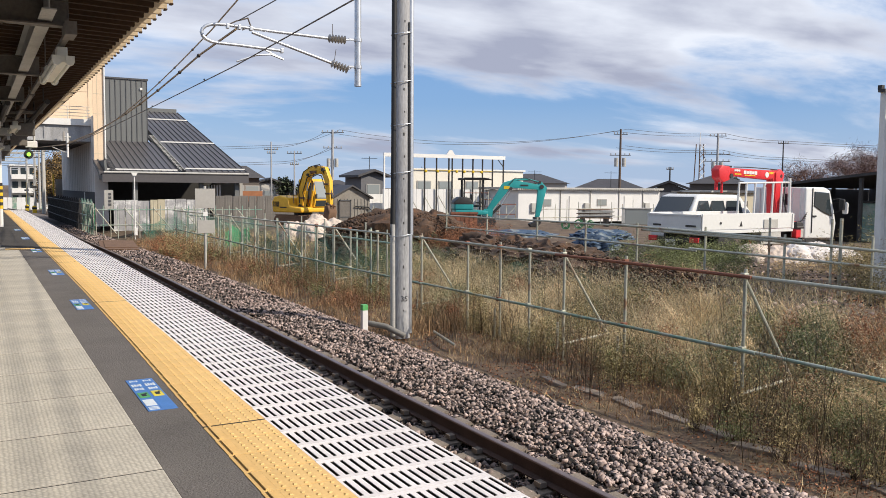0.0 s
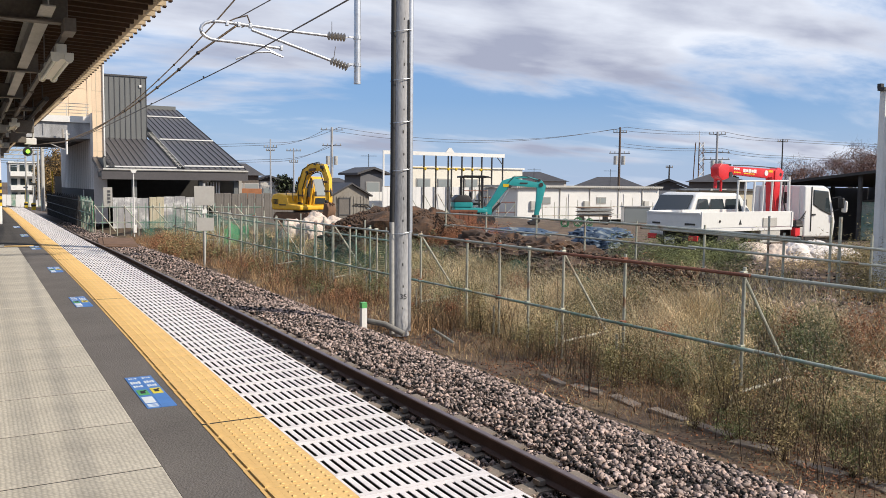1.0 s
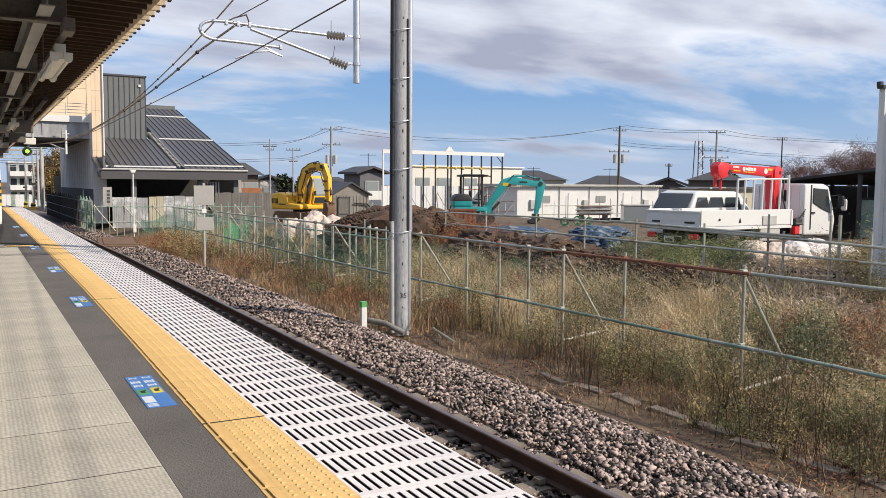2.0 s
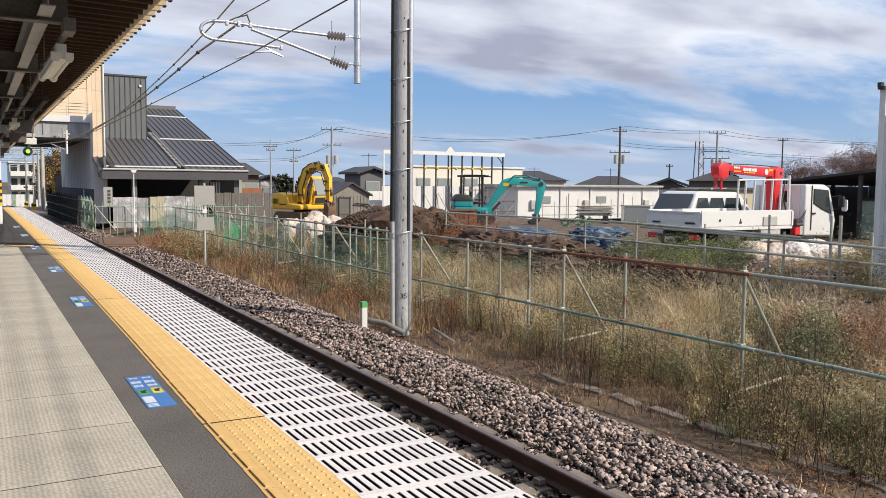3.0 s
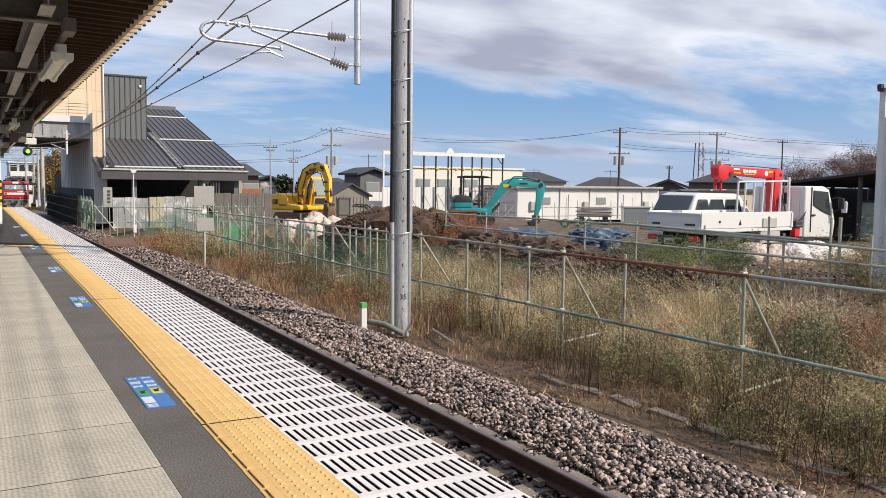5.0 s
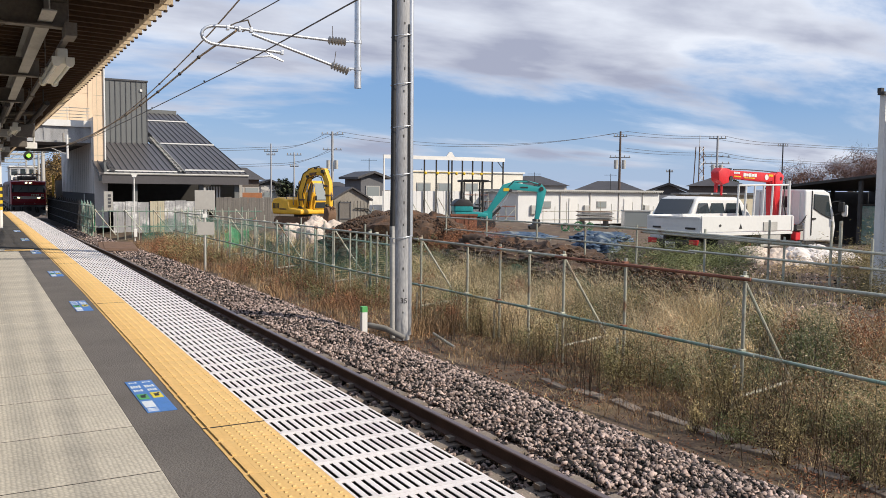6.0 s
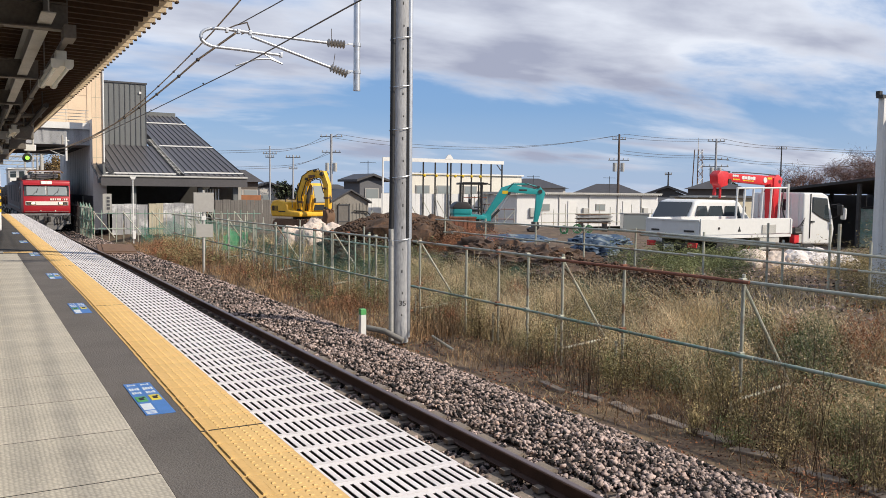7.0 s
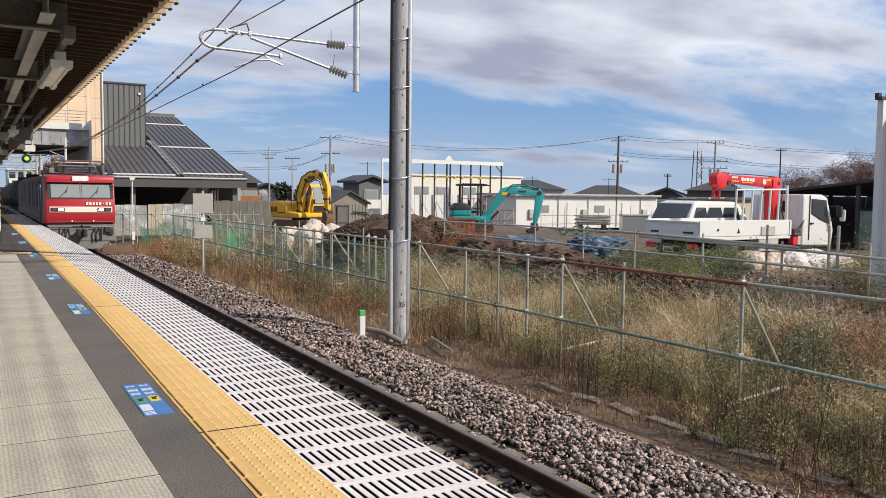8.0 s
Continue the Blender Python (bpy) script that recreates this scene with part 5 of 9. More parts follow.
def build_signal():
    s = thing("signal", pose(0, 0, 0), "railway signal with a lit green lamp under the canopy", "signal")
    b = bmnew(); box(b, (1.42, 26.5, 2.60), (0.31, 0.22, 0.18), bevel=0.02); part("cabinet", b, "white_paint", s, "pale equipment box")
    b = bmnew(); rod(b, (1.345, 26.40, 2.31), (1.345, 26.6, 2.31), 0.125, seg=20); part("backboard", b, "black", s)
    b = bmnew(); rod(b, (1.345, 26.33, 2.31), (1.345, 26.39, 2.31), 0.055, seg=18); part("lens", b, "signal_green", s, "lit green lens")
    b = bmnew(); chain(b, [(1.5, 26.5, 3.3), (1.5, 26.5, 2.68), (1.345, 26.5, 2.40)], 0.03, 8); part("hanger", b, "steel_grey", s)
    rng = random.Random(2)
    for i in range(9):
        x, y, z = rng.uniform(0.2, 1.1), 22 + 3.2 * i, 2.75 - 0.10 * (i % 3)
        j = thing("junction_box", pose(x, y, z), "grey equipment box hung under the canopy", "equipment box", "canopy boxes")
        b = bmnew(); box(b, (0, 0, 0), (0.4, 0.25, 0.3), bevel=0.02); part("case", b, "canopy_steel", j)
        b = bmnew(); rod(b, (0, 0, 0.14), (0, 0, 3.42 - z), 0.02, seg=6); part("hanger", b, "steel_grey", j)
    for i in range(13):
        y = 20.5 + 2.6 * i
        j = thing("cross_bracket", pose(0.0, y, 2.9), "dim steel cross bracket with lamps and conduit under the canopy", "bracket", "canopy brackets")
        b = bmnew(); rod(b, (-1.6, 0, 0.0), (1.35, 0, 0.16), 0.045, seg=6); part("bar", b, "canopy_steel", j)
        b = bmnew(); rod(b, (-0.9, 0, 0.05), (-0.3, 0, 0.55), 0.03, seg=6); rod(b, (1.1, 0, 0.12), (0.6, 0, 0.55), 0.03, seg=6); part("stay", b, "dark_metal", j)
        e = 0.35 + 0.5 * (i % 3) * 0.6
        b = bmnew(); box(b, (e, -0.05, -0.16), (0.34, 0.18, 0.14 + 0.05 * (i % 2)), bevel=0.02); part("lamp_case", b, "steel_grey" if i % 2 else "white_paint", j)
        b = bmnew(); rod(b, (e, 0, -0.1), (e, 0, 0.1), 0.02, seg=6); part("stem", b, "dark_metal", j)
    for k, (x, z) in enumerate(((0.15, 3.0), (0.55, 2.92), (0.95, 3.08), (1.2, 2.98))):
        b = bmnew(); rod(b, (x, 17.0, z), (x, 53.0, z), 0.03 + 0.02 * (k % 2), seg=6)
        for y in range(18, 53, 3):
            rod(b, (x, y, z), (x, y, 3.4), 0.014, seg=5)
        solid("cable_conduit", b, "dark_metal" if k % 2 else "canopy_steel", "conduit hung along the underside of the canopy", "conduit", group="canopy conduits")
    j = thing("canopy_post", pose(0.72, 32.0, 0), "white canopy post wrapped in yellow and black warning bands", "post")
    b = bmnew(); rod(b, (0, 0, 0), (0, 0, 3.4), 0.075, seg=12); part("shaft", b, "white_paint", j, smooth=True)
    for k in range(8):
        b = bmnew(); rod(b, (0, 0, 0.62 + 0.11 * k), (0, 0, 0.73 + 0.11 * k), 0.082, seg=12); part("band", b, "stripe_black" if k % 2 else "stripe_yellow", j)
    for i in range(6):
        y = 23 + 5.5 * i
        j = thing("hanging_sign", pose(-0.2, y, 2.55), "dim hanging platform sign under the canopy", "sign", "canopy signs")
        b = bmnew(); box(b, (0, 0, 0), (1.3, 0.12, 0.32), bevel=0.01); part("case", b, "canopy_steel", j)
        for e in (-0.5, 0.5):
            b = bmnew(); rod(b, (e, 0, 0.15), (e, 0, 0.86), 0.015, seg=6); part("hanger", b, "steel_grey", j)


build_catenary()
build_wires()
build_pipe_fence()
build_far_fence()
build_signs()
build_signal()

# ---- the train: a red electric locomotive and its tank wagons; y runs back from the nose, z up from the rail ----


def wheelset(parent, y, r=0.56):
    for sx in (-0.566, 0.566):
        b = bmnew(); rod(b, (sx - 0.06, y, r), (sx + 0.06, y, r), r, seg=24); rod(b, (sx - 0.075, y, r), (sx - 0.055, y, r), r + 0.03, seg=24)
        part("wheel", b, "dark_metal", parent, smooth=True)


def build_locomotive():
    t = thing("locomotive", pose(TRACK_X, 154, RAIL_Z), "red electric locomotive with cream stripe and grey underframe, moving", "locomotive")
    L, W = 24.5, 1.36
    # cab nose seen from the side: (y, z)
    nose = [(0.05, 1.12), (0.0, 1.45), (0.06, 2.10), (0.30, 2.78), (0.28, 2.84), (0.32, 3.02), (0.8, 3.10), (0.85, 3.10), (0.85, 1.12)]
    b = bmnew(); prism(b, nose, -W, W, axis="x")
    for v in b.verts:       # the nose narrows towards the front
        if v.co.y < 0.5:
            v.co.x *= 0.945
    rounded(b, 0.05, 2)
    body = part("cab", b, "loco_red", t, smooth=True)
    b = bmnew(); prism(b, [(-W, 1.05), (W, 1.05), (W, 2.86), (W - 0.22, 3.11), (-W + 0.22, 3.11), (-W, 2.86)], 0.852, L, axis="y"); rounded(b, 0.03, 1)
    side = part("body", b, "loco_side", t, "dark maroon body side with shade put into its colour")
    b = bmnew(); box(b, (0, 13.8, 1.35), (2 * W + 0.01, 21.0, 0.12)); part("side_band", b, "loco_grey", side)
    for sx in (-1, 1):
        for y in (4.4, 7.6, 10.8, 15.5, 19.0):
            b = bmnew(); box(b, (sx * (W + 0.004), y, 2.25), (0.03, 0.45, 1.1), bevel=0.01); part("side_vent", b, "black", side)
        b = bmnew(); box(b, (sx * (W + 0.004), 1.75, 2.38), (0.03, 0.75, 0.62), bevel=0.01); part("cab_window", b, "glass", side)
        b = bmnew(); box(b, (sx * (W + 0.006), 2.7, 2.05), (0.03, 0.62, 1.75), bevel=0.01); part("cab_door", b, "loco_side", side)
        b = bmnew(); rod(b, (sx * (W + 0.05), 2.3, 1.3), (sx * (W + 0.05), 2.3, 2.6), 0.018, seg=6); part("handrail", b, "galv", body)
    # windscreens lie on the raked face, wrapped by side panes at the corners
    tilt = math.degrees(math.atan2(0.24, 0.68))
    b = bmnew(); box(b, (0, 0, 0), (2.46, 0.02, 0.68), m=pose(0, 0.172, 2.45, -tilt, 0, 0)); part("window_surround", b, "black", body)
    for sx in (-1, 1):
        m = pose(sx * 0.575, 0.155, 2.45, -tilt, 0, 0)
        b = bmnew(); box(b, (0, 0, 0), (1.06, 0.03, 0.585), m=m, bevel=0.012); wn = part("windscreen", b, "glass_pale", body, "windscreen with a pale reflection put into its tint")
        b = bmnew()
        rod(b, m @ Vector((-0.22, -0.03, -0.29)), m @ Vector((0.06, -0.03, 0.02)), 0.013, seg=6); rod(b, m @ Vector((0.02, -0.035, -0.12)), m @ Vector((0.10, -0.035, 0.16)), 0.011, seg=6)
        part("wiper", b, "black", wn)
        b = bmnew(); prism(b, [(sx * 1.13, 2.17), (sx * 1.245, 2.17), (sx * 1.235, 2.72), (sx * 1.13, 2.72)], 0.165, 0.40); part("corner_pane", b, "glass", body)
    b = bmnew(); box(b, (0, 0, 0), (0.07, 0.05, 0.62), m=pose(0, 0.150, 2.45, -tilt, 0, 0)); part("window_post", b, "loco_grey", body)
    b = bmnew(); box(b, (0, 0.22, 2.81), (2.50, 0.16, 0.05), bevel=0.015); part("brow", b, "loco_red", body)
    b = bmnew(); box(b, (0, 0.005, 1.70), (2.34, 0.05, 0.23), bevel=0.01); stripe = part("stripe", b, "loco_cream", body, "cream stripe round the headlamps")
    for sx in (-1, 1):
        b = bmnew(); box(b, (sx * 0.87, -0.015, 1.70), (0.52, 0.06, 0.155), bevel=0.02); lamp = part("headlight", b, "black", stripe, "black headlamp frame")
        b = bmnew(); box(b, (sx * 0.87 + (0.12 if sx < 0 else -0.12), -0.048, 1.70), (0.19, 0.02, 0.10), bevel=0.02); part("lens", b, "lamp_on", lamp, "lit oblong lens")
        b = bmnew(); box(b, (sx * 0.87 - (0.12 if sx < 0 else -0.12), -0.046, 1.70), (0.15, 0.016, 0.08), bevel=0.01); part("marker_lens", b, "track_rust", lamp, "dull red marker lens")
    b = bmnew(); box(b, (0, 0.30, 2.95), (0.62, 0.14, 0.19), bevel=0.02); light = part("roof_light", b, "loco_cream", body, "cream lamp box over the windscreen")
    for sx in (-0.15, 0.15):
        b = bmnew(); box(b, (sx, 0.225, 2.95), (0.14, 0.02, 0.12), bevel=0.015); part("roof_lens", b, "lamp_on", light, "lit lens")
    for i, w in enumerate((0.11, 0.11, 0.09, 0.11, 0.11, 0.06, 0.10, 0.10)):
        b = bmnew(); box(b, (0.22 + 0.124 * i, 0.012 + 0.005 * (i % 2), 1.94), (w * 0.8, 0.02, 0.115 if i != 5 else 0.03)); part("number_bar", b, "loco_cream", body)
    b = bmnew(); box(b, (0, 0.0, 1.20), (2.44, 0.03, 0.02)); part("waist_line", b, "loco_grey", body)
    for sx in (-0.35, 0.45):
        b = bmnew(); box(b, (sx, -0.02, 1.24), (0.05, 0.05, 0.07), bevel=0.01); part("eyelet", b, "loco_cream", body)
    # underframe
    b = bmnew(); box(b, (0, 0.35, 0.76), (2.56, 0.5, 0.68), bevel=0.03); box(b, (0, 0.08, 1.05), (2.50, 0.10, 0.07), bevel=0.01)
    for x in (-0.78, 0.78):
        box(b, (x, 0.08, 0.70), (0.03, 0.10, 0.52))
    sk = part("buffer_beam", b, "loco_grey", t, "grey buffer beam")
    b = bmnew(); box(b, (0.98, 0.04, 0.86), (0.22, 0.16, 0.20), bevel=0.03); part("lamp_box", b, "dark_metal", sk)
    b = bmnew(); rod(b, (-1.2, -0.02, 1.0), (-0.35, -0.02, 1.0), 0.018, seg=6); rod(b, (0.35, -0.02, 1.0), (1.2, -0.02, 1.0), 0.018, seg=6); part("uncoupling_bar", b, "galv", sk)
    b = bmnew(); prism(b, [(-1.0, 0.42), (1.0, 0.42), (0.72, 0.10), (-0.72, 0.10)], 0.12, 0.42); part("snow_plough", b, "loco_grey", t)
    b = bmnew(); box(b, (0, 0.0, 0.76), (0.26, 0.5, 0.30), bevel=0.05); box(b, (0.10, -0.26, 0.76), (0.16, 0.28, 0.34), bevel=0.05); box(b, (-0.10, -0.20, 0.76), (0.20, 0.16, 0.30), bevel=0.05); rod(b, (0, 0.02, 0.95), (0, -0.12, 1.08), 0.03); part("coupler", b, "dark_metal", t)
    for x in (-0.62, -0.48, 0.50, 0.66):
        b = bmnew(); chain(b, [(x, 0.08, 0.92), (x, -0.06, 0.80), (x + 0.03, -0.04, 0.52), (x, 0.1, 0.45)], 0.03, 6); part("air_hose", b, "black", sk)
    for x in (-1.12, 1.12):
        b = bmnew(); box(b, (x, 0.06, 0.80), (0.18, 0.08, 0.26), bevel=0.02); part("step", b, "dark_metal", sk)
    for y in (3.0, 5.5, 9.2, 11.7, 15.8, 18.3, 21.0, 23.2):
        wheelset(t, y)
    for y in (4.25, 10.45, 17.0, 22.1):
        for sx in (-1, 1):
            b = bmnew(); box(b, (sx * 1.02, y, 0.62), (0.16, 3.4, 0.42), bevel=0.05); part("bogie_frame", b, "dark_metal", t)
    b = bmnew(); box(b, (0, 13.2, 0.75), (2.3, 2.0, 0.6), bevel=0.05); part("equipment_box", b, "dark_metal", t)
    # roof gear
    b = bmnew(); box(b, (0, 2.3, 3.38), (1.5, 1.6, 0.28), bevel=0.06); part("cooler", b, "loco_grey", t, "grey roof cooler")
    b = bmnew(); box(b, (0, 8.5, 3.36), (1.6, 6.0, 0.26), bevel=0.06); part("cooler", b, "loco_grey", t)
    pan = part("pantograph", rod(bmnew(), (-0.9, 1.2, 3.62), (0.9, 1.2, 3.62), 0.03), "galv", t, "folded pantograph with copper red frame")
    b = bmnew()
    chain(b, [(-1.0, 0.9, 3.55), (-0.85, 0.9, 3.68), (0.85, 0.9, 3.68), (1.0, 0.9, 3.55)], 0.035, 6)
    chain(b, [(-1.0, 1.25, 3.55), (-0.85, 1.25, 3.68), (0.85, 1.25, 3.68), (1.0, 1.25, 3.55)], 0.03, 6)
    part("pan_head", b, "track_rust", pan)
    b = bmnew()
    for sx in (-0.5, 0.5):
        chain(b, [(sx, 1.1, 3.66), (sx * 0.8, 3.2, 3.52), (sx * 0.5, 1.6, 3.42)], 0.025, 6)
        rod(b, (sx, 2.6, 3.22), (sx, 2.6, 3.48), 0.07, seg=8); rod(b, (sx, 1.2, 3.22), (sx, 1.2, 3.46), 0.07, seg=8)
    part("pan_frame", b, "dark_metal", pan)
    return t


def build_tank_wagon():
    t = thing("tank_wagon", pose(TRACK_X, 180, RAIL_Z), "dark grimy tank wagon coupled behind the locomotive", "tank wagon", "tank wagons")
    b = bmnew(); rod(b, (0, 0.8, 2.25), (0, 13.0, 2.25), 1.22, seg=32)
    for y in (0.55, 13.25):
        rod(b, (0, y - 0.25, 2.25), (0, y + 0.25, 2.25), 0.95 if y < 5 else 1.22, 1.22 if y < 5 else 0.95, seg=32)
    tank = part("tank", b, "tank", t, smooth=True)
    for y in (2.2, 4.6, 7.0, 9.4, 11.8):
        b = bmnew(); rod(b, (0, y - 0.05, 2.25), (0, y + 0.05, 2.25), 1.245, seg=32); part("band", b, "dark_metal", tank, smooth=True)
    b = bmnew(); rod(b, (0, 6.9, 3.3), (0, 6.9, 3.7), 0.42, seg=18); part("dome", b, "tank", tank, smooth=True)
    b = bmnew(); box(b, (0, 6.9, 0.92), (2.3, 13.6, 0.22)); part("underframe", b, "dark_metal", t)
    for sx in (-1, 1):
        b = bmnew(); chain(b, [(sx * 1.2, 0.3, 1.05), (sx * 1.2, 0.3, 1.95), (sx * 1.2, 13.5, 1.95), (sx * 1.2, 13.5, 1.05)], 0.025, 6); part("handrail", b, "track_rust", t)
    for y in (2.2, 4.1, 9.7, 11.6):
        wheelset(t, y, 0.43)
    for y in (3.15, 10.65):
        for sx in (-1, 1):
            b = bmnew(); box(b, (sx * 0.98, y, 0.5), (0.14, 2.4, 0.3), bevel=0.05); part("bogie_frame", b, "dark_metal", t)
    b = bmnew(); box(b, (0, -0.25, 0.86), (0.26, 0.7, 0.26), bevel=0.04); part("coupler", b, "dark_metal", t)
    return t


# nose of the train along the track, seconds and metres; it comes out of a bend far off and brakes
NOSE = [(0.0, 268.0), (1.0, 236.0), (2.0, 203.0), (2.8, 177.0), (3.5, 154.3), (4.0, 137.7), (4.6, 118.1), (5.2, 99.6), (5.8, 82.9), (6.0, 77.2), (6.5, 65.8), (7.0, 55.3), (7.5, 45.4), (8.0, 36.3)]


def track_place(y):
    """Where the track runs at a distance, and its heading: straight to the far end of the platform, then a bend."""
    return TRACK_X + line_bend(y), RAIL_Z - float(fall(y)), math.degrees(math.atan((line_bend(y + 1) - line_bend(y - 1)) / 2))


def motions():
    for ob, back in TRAIN:
        rows = []
        for t, y in NOSE:
            x, z, a = track_place(y + back)
            rows.append((t, pose(x, y + back, z, 0, 0, -a)))
        walk(ob, rows)


TRAIN = [(build_locomotive(), 0.0)]
first_wagon = build_tank_wagon()
TRAIN.append((first_wagon, 25.2))
for k in range(1, 6):
    TRAIN.append((copy_thing(first_wagon, pose(TRACK_X, 190 + 14 * k, RAIL_Z)), 25.2 + 14.3 * k))

# ---- the yard: vehicles and machines ----


def build_truck():
    """A crane truck; x runs forward from the tailgate, y away from the near side, z up from the ground."""
    gz = -0.42
    t = thing("crane_truck", pose(16.85, 15.75, gz, 0, 0, 3), "white flatbed truck with red loading crane behind the cab", "truck")
    W = 1.92
    b = bmnew(); box(b, (1.98, W / 2, 0.74), (3.96, W, 0.09), bevel=0.01); bed = part("bed_floor", b, "truck_white", t)
    for y, nm in ((0.02, "side_gate"), (W - 0.02, "side_gate")):
        b = bmnew(); box(b, (1.98, y, 1.02), (3.92, 0.045, 0.44), bevel=0.012)
        for x in (0.03, 3.93):
            box(b, (x, y - 0.03 * (1 if y < 1 else -1), 1.0), (0.07, 0.03, 0.43))
        gate = part(nm, b, "truck_white", t)
        if y < 1:
            b = bmnew(); box(b, (2.9, -0.015, 0.93), (0.62, 0.03, 0.26), bevel=0.01); part("patch", b, "steel_grey", gate, "grey covered lettering patch")
            b = bmnew(); prism(b, [(1.55, 0.88), (1.67, 0.88), (1.61, 1.02)], -0.012, 0.0); part("mark", b, "black", gate, "small dark triangular mark")
            b = bmnew(); rod(b, (0.75, -0.02, 0.98), (0.75, 0.0, 0.98), 0.035, seg=10); part("latch", b, "dark_metal", gate)
    b = bmnew(); box(b, (0.0, W / 2, 1.0), (0.05, W - 0.02, 0.42), bevel=0.012); box(b, (-0.02, W / 2, 1.19), (0.05, W, 0.04)); box(b, (-0.02, W / 2, 0.81), (0.05, W, 0.04)); tail = part("tailgate", b, "truck_white", t)
    for y, w in ((0.35, 0.34), (1.55, 0.28)):
        b = bmnew(); box(b, (-0.035, y, 0.9), (0.02, w, 0.05)); part("lettering_bar", b, "dark_metal", tail)
    # headboard frame of slanting stanchions
    for x in (1.5, 1.82, 2.2, 2.6, 3.0, 3.4, 3.82):
        b = bmnew(); rod(b, (x, 0.05, 1.18), (x + (0.04 if x < 3.8 else -0.03), 0.05, 2.10 if x < 3.8 else 2.24), 0.03 if x < 3.8 else 0.045, seg=8); part("stanchion", b, "truck_white", bed, smooth=True)
    b = bmnew(); rod(b, (1.52, 0.05, 2.08), (3.8, 0.05, 2.12), 0.025, seg=8); part("top_bar", b, "truck_white", bed, smooth=True)
    # chassis, wheels
    for y in (0.55, 1.37):
        b = bmnew(); box(b, (2.9, y, 0.58), (5.6, 0.09, 0.2)); part("chassis_rail", b, "dark_metal", t)
    for x, ys in ((1.15, (0.20, 0.46, 1.46, 1.72)), (4.95, (0.22, 1.70))):
        for y in ys:
            b = bmnew(); rod(b, (x, y - 0.11, 0.38), (x, y + 0.11, 0.38), 0.38, seg=28); rounded(b, 0.03, 2); w = part("wheel", b, "black", t, "black tyre", smooth=True)
            # rim coloured dark, painting in the shade on the wheel
            b = bmnew(); rod(b, (x, y - 0.118, 0.38), (x, y + 0.118, 0.38), 0.2, seg=18); part("rim", b, "dark_metal", w, smooth=True)
    b = bmnew(); box(b, (3.0, 0.18, 0.52), (0.9, 0.32, 0.36), bevel=0.03); part("tool_box", b, "steel_grey", t)
    b = bmnew(); box(b, (0.03, W / 2, 0.50), (0.08, 1.8, 0.12)); rear = part("rear_bumper", b, "dark_metal", t)
    for y in (0.22, 1.7):
        b = bmnew(); box(b, (-0.02, y, 0.52), (0.06, 0.3, 0.14), bevel=0.01); part("tail_light", b, "red_crane", rear, "red tail light")
    b = bmnew(); box(b, (-0.03, 1.05, 0.42), (0.02, 0.34, 0.17)); part("number_plate", b, "white_paint", rear, "white plate with dark bars")
    b = bmnew(); box(b, (-0.045, 1.05, 0.40), (0.015, 0.24, 0.06)); part("plate_bars", b, "dark_metal", rear)
    # cab: side outline in x, z
    b = bmnew(); prism(b, [(4.62, 0.45), (6.12, 0.42), (6.20, 0.9), (6.08, 1.28), (5.84, 1.90), (5.55, 1.99), (4.62, 1.99)], 0.06, W - 0.06); rounded(b, 0.07, 3)
    cab = part("cab", b, "truck_white", t, smooth=True)
    for y in (0.045, W - 0.045):
        b = bmnew(); prism(b, [(5.02, 1.42), (5.45, 1.24), (5.92, 1.10), (5.74, 1.82), (5.02, 1.86)], y - 0.018, y + 0.018); rounded(b, 0.012, 1); part("side_window", b, "glass", cab)
        b = bmnew(); box(b, (5.05, y, 1.12), (0.16, 0.05, 0.05), bevel=0.01); part("door_handle", b, "black", cab)
        b = bmnew(); prism(b, [(4.92, 0.62), (4.94, 0.62), (4.94, 1.96), (4.92, 1.96)], y - 0.012, y + 0.012); part("door_gap", b, "dark_metal", cab)
    b = bmnew(); box(b, (0, 0, 0), (0.02, 1.5, 0.62), m=pose(5.97, W / 2, 1.60, 0, -21, 0)); part("windscreen", b, "glass", cab)
    b = bmnew(); rod(b, (5.85, -0.02, 1.62), (6.08, -0.16, 1.66), 0.012, seg=6); rod(b, (5.9, -0.02, 1.2), (6.08, -0.16, 1.3), 0.012, seg=6); mi = part("mirror_arm", b, "black", cab)
    b = bmnew(); box(b, (6.10, -0.17, 1.47), (0.10, 0.17, 0.32), bevel=0.03); part("mirror", b, "black", cab, "black mirror housing")
    b = bmnew(); box(b, (6.16, -0.24, 1.36), (0.07, 0.17, 0.36), bevel=0.06); part("mirror", b, "white_paint", cab, "white mirror back")
    for k in range(6):
        b = bmnew(); box(b, (4.61, 0.25 + 0.28 * k, 1.30), (0.03, 0.05, 1.25), bevel=0.01); part("rear_rib", b, "truck_white", cab)
    b = bmnew(); box(b, (4.61, W / 2, 1.62), (0.02, 0.9, 0.34), bevel=0.01); part("rear_window", b, "glass", cab)
    b = bmnew(); box(b, (6.06, W / 2, 0.5), (0.1, 1.7, 0.26), bevel=0.03); part("bumper", b, "truck_white", cab)
    b = bmnew(); box(b, (4.75, 0.25, 0.62), (0.62, 0.3, 0.28), bevel=0.03); part("fender", b, "steel_grey", cab)
    # crane
    cr = part("crane_column", rod(bmnew(), (4.36, W / 2, 0.75), (4.36, W / 2, 2.05), 0.16, seg=14), "red_crane", t, "red crane column", smooth=True)
    b = bmnew(); box(b, (4.36, W / 2, 0.86), (0.26, 1.45, 0.22), bevel=0.04); part("crane_base", b, "red_crane", t, "red crane base with outriggers")
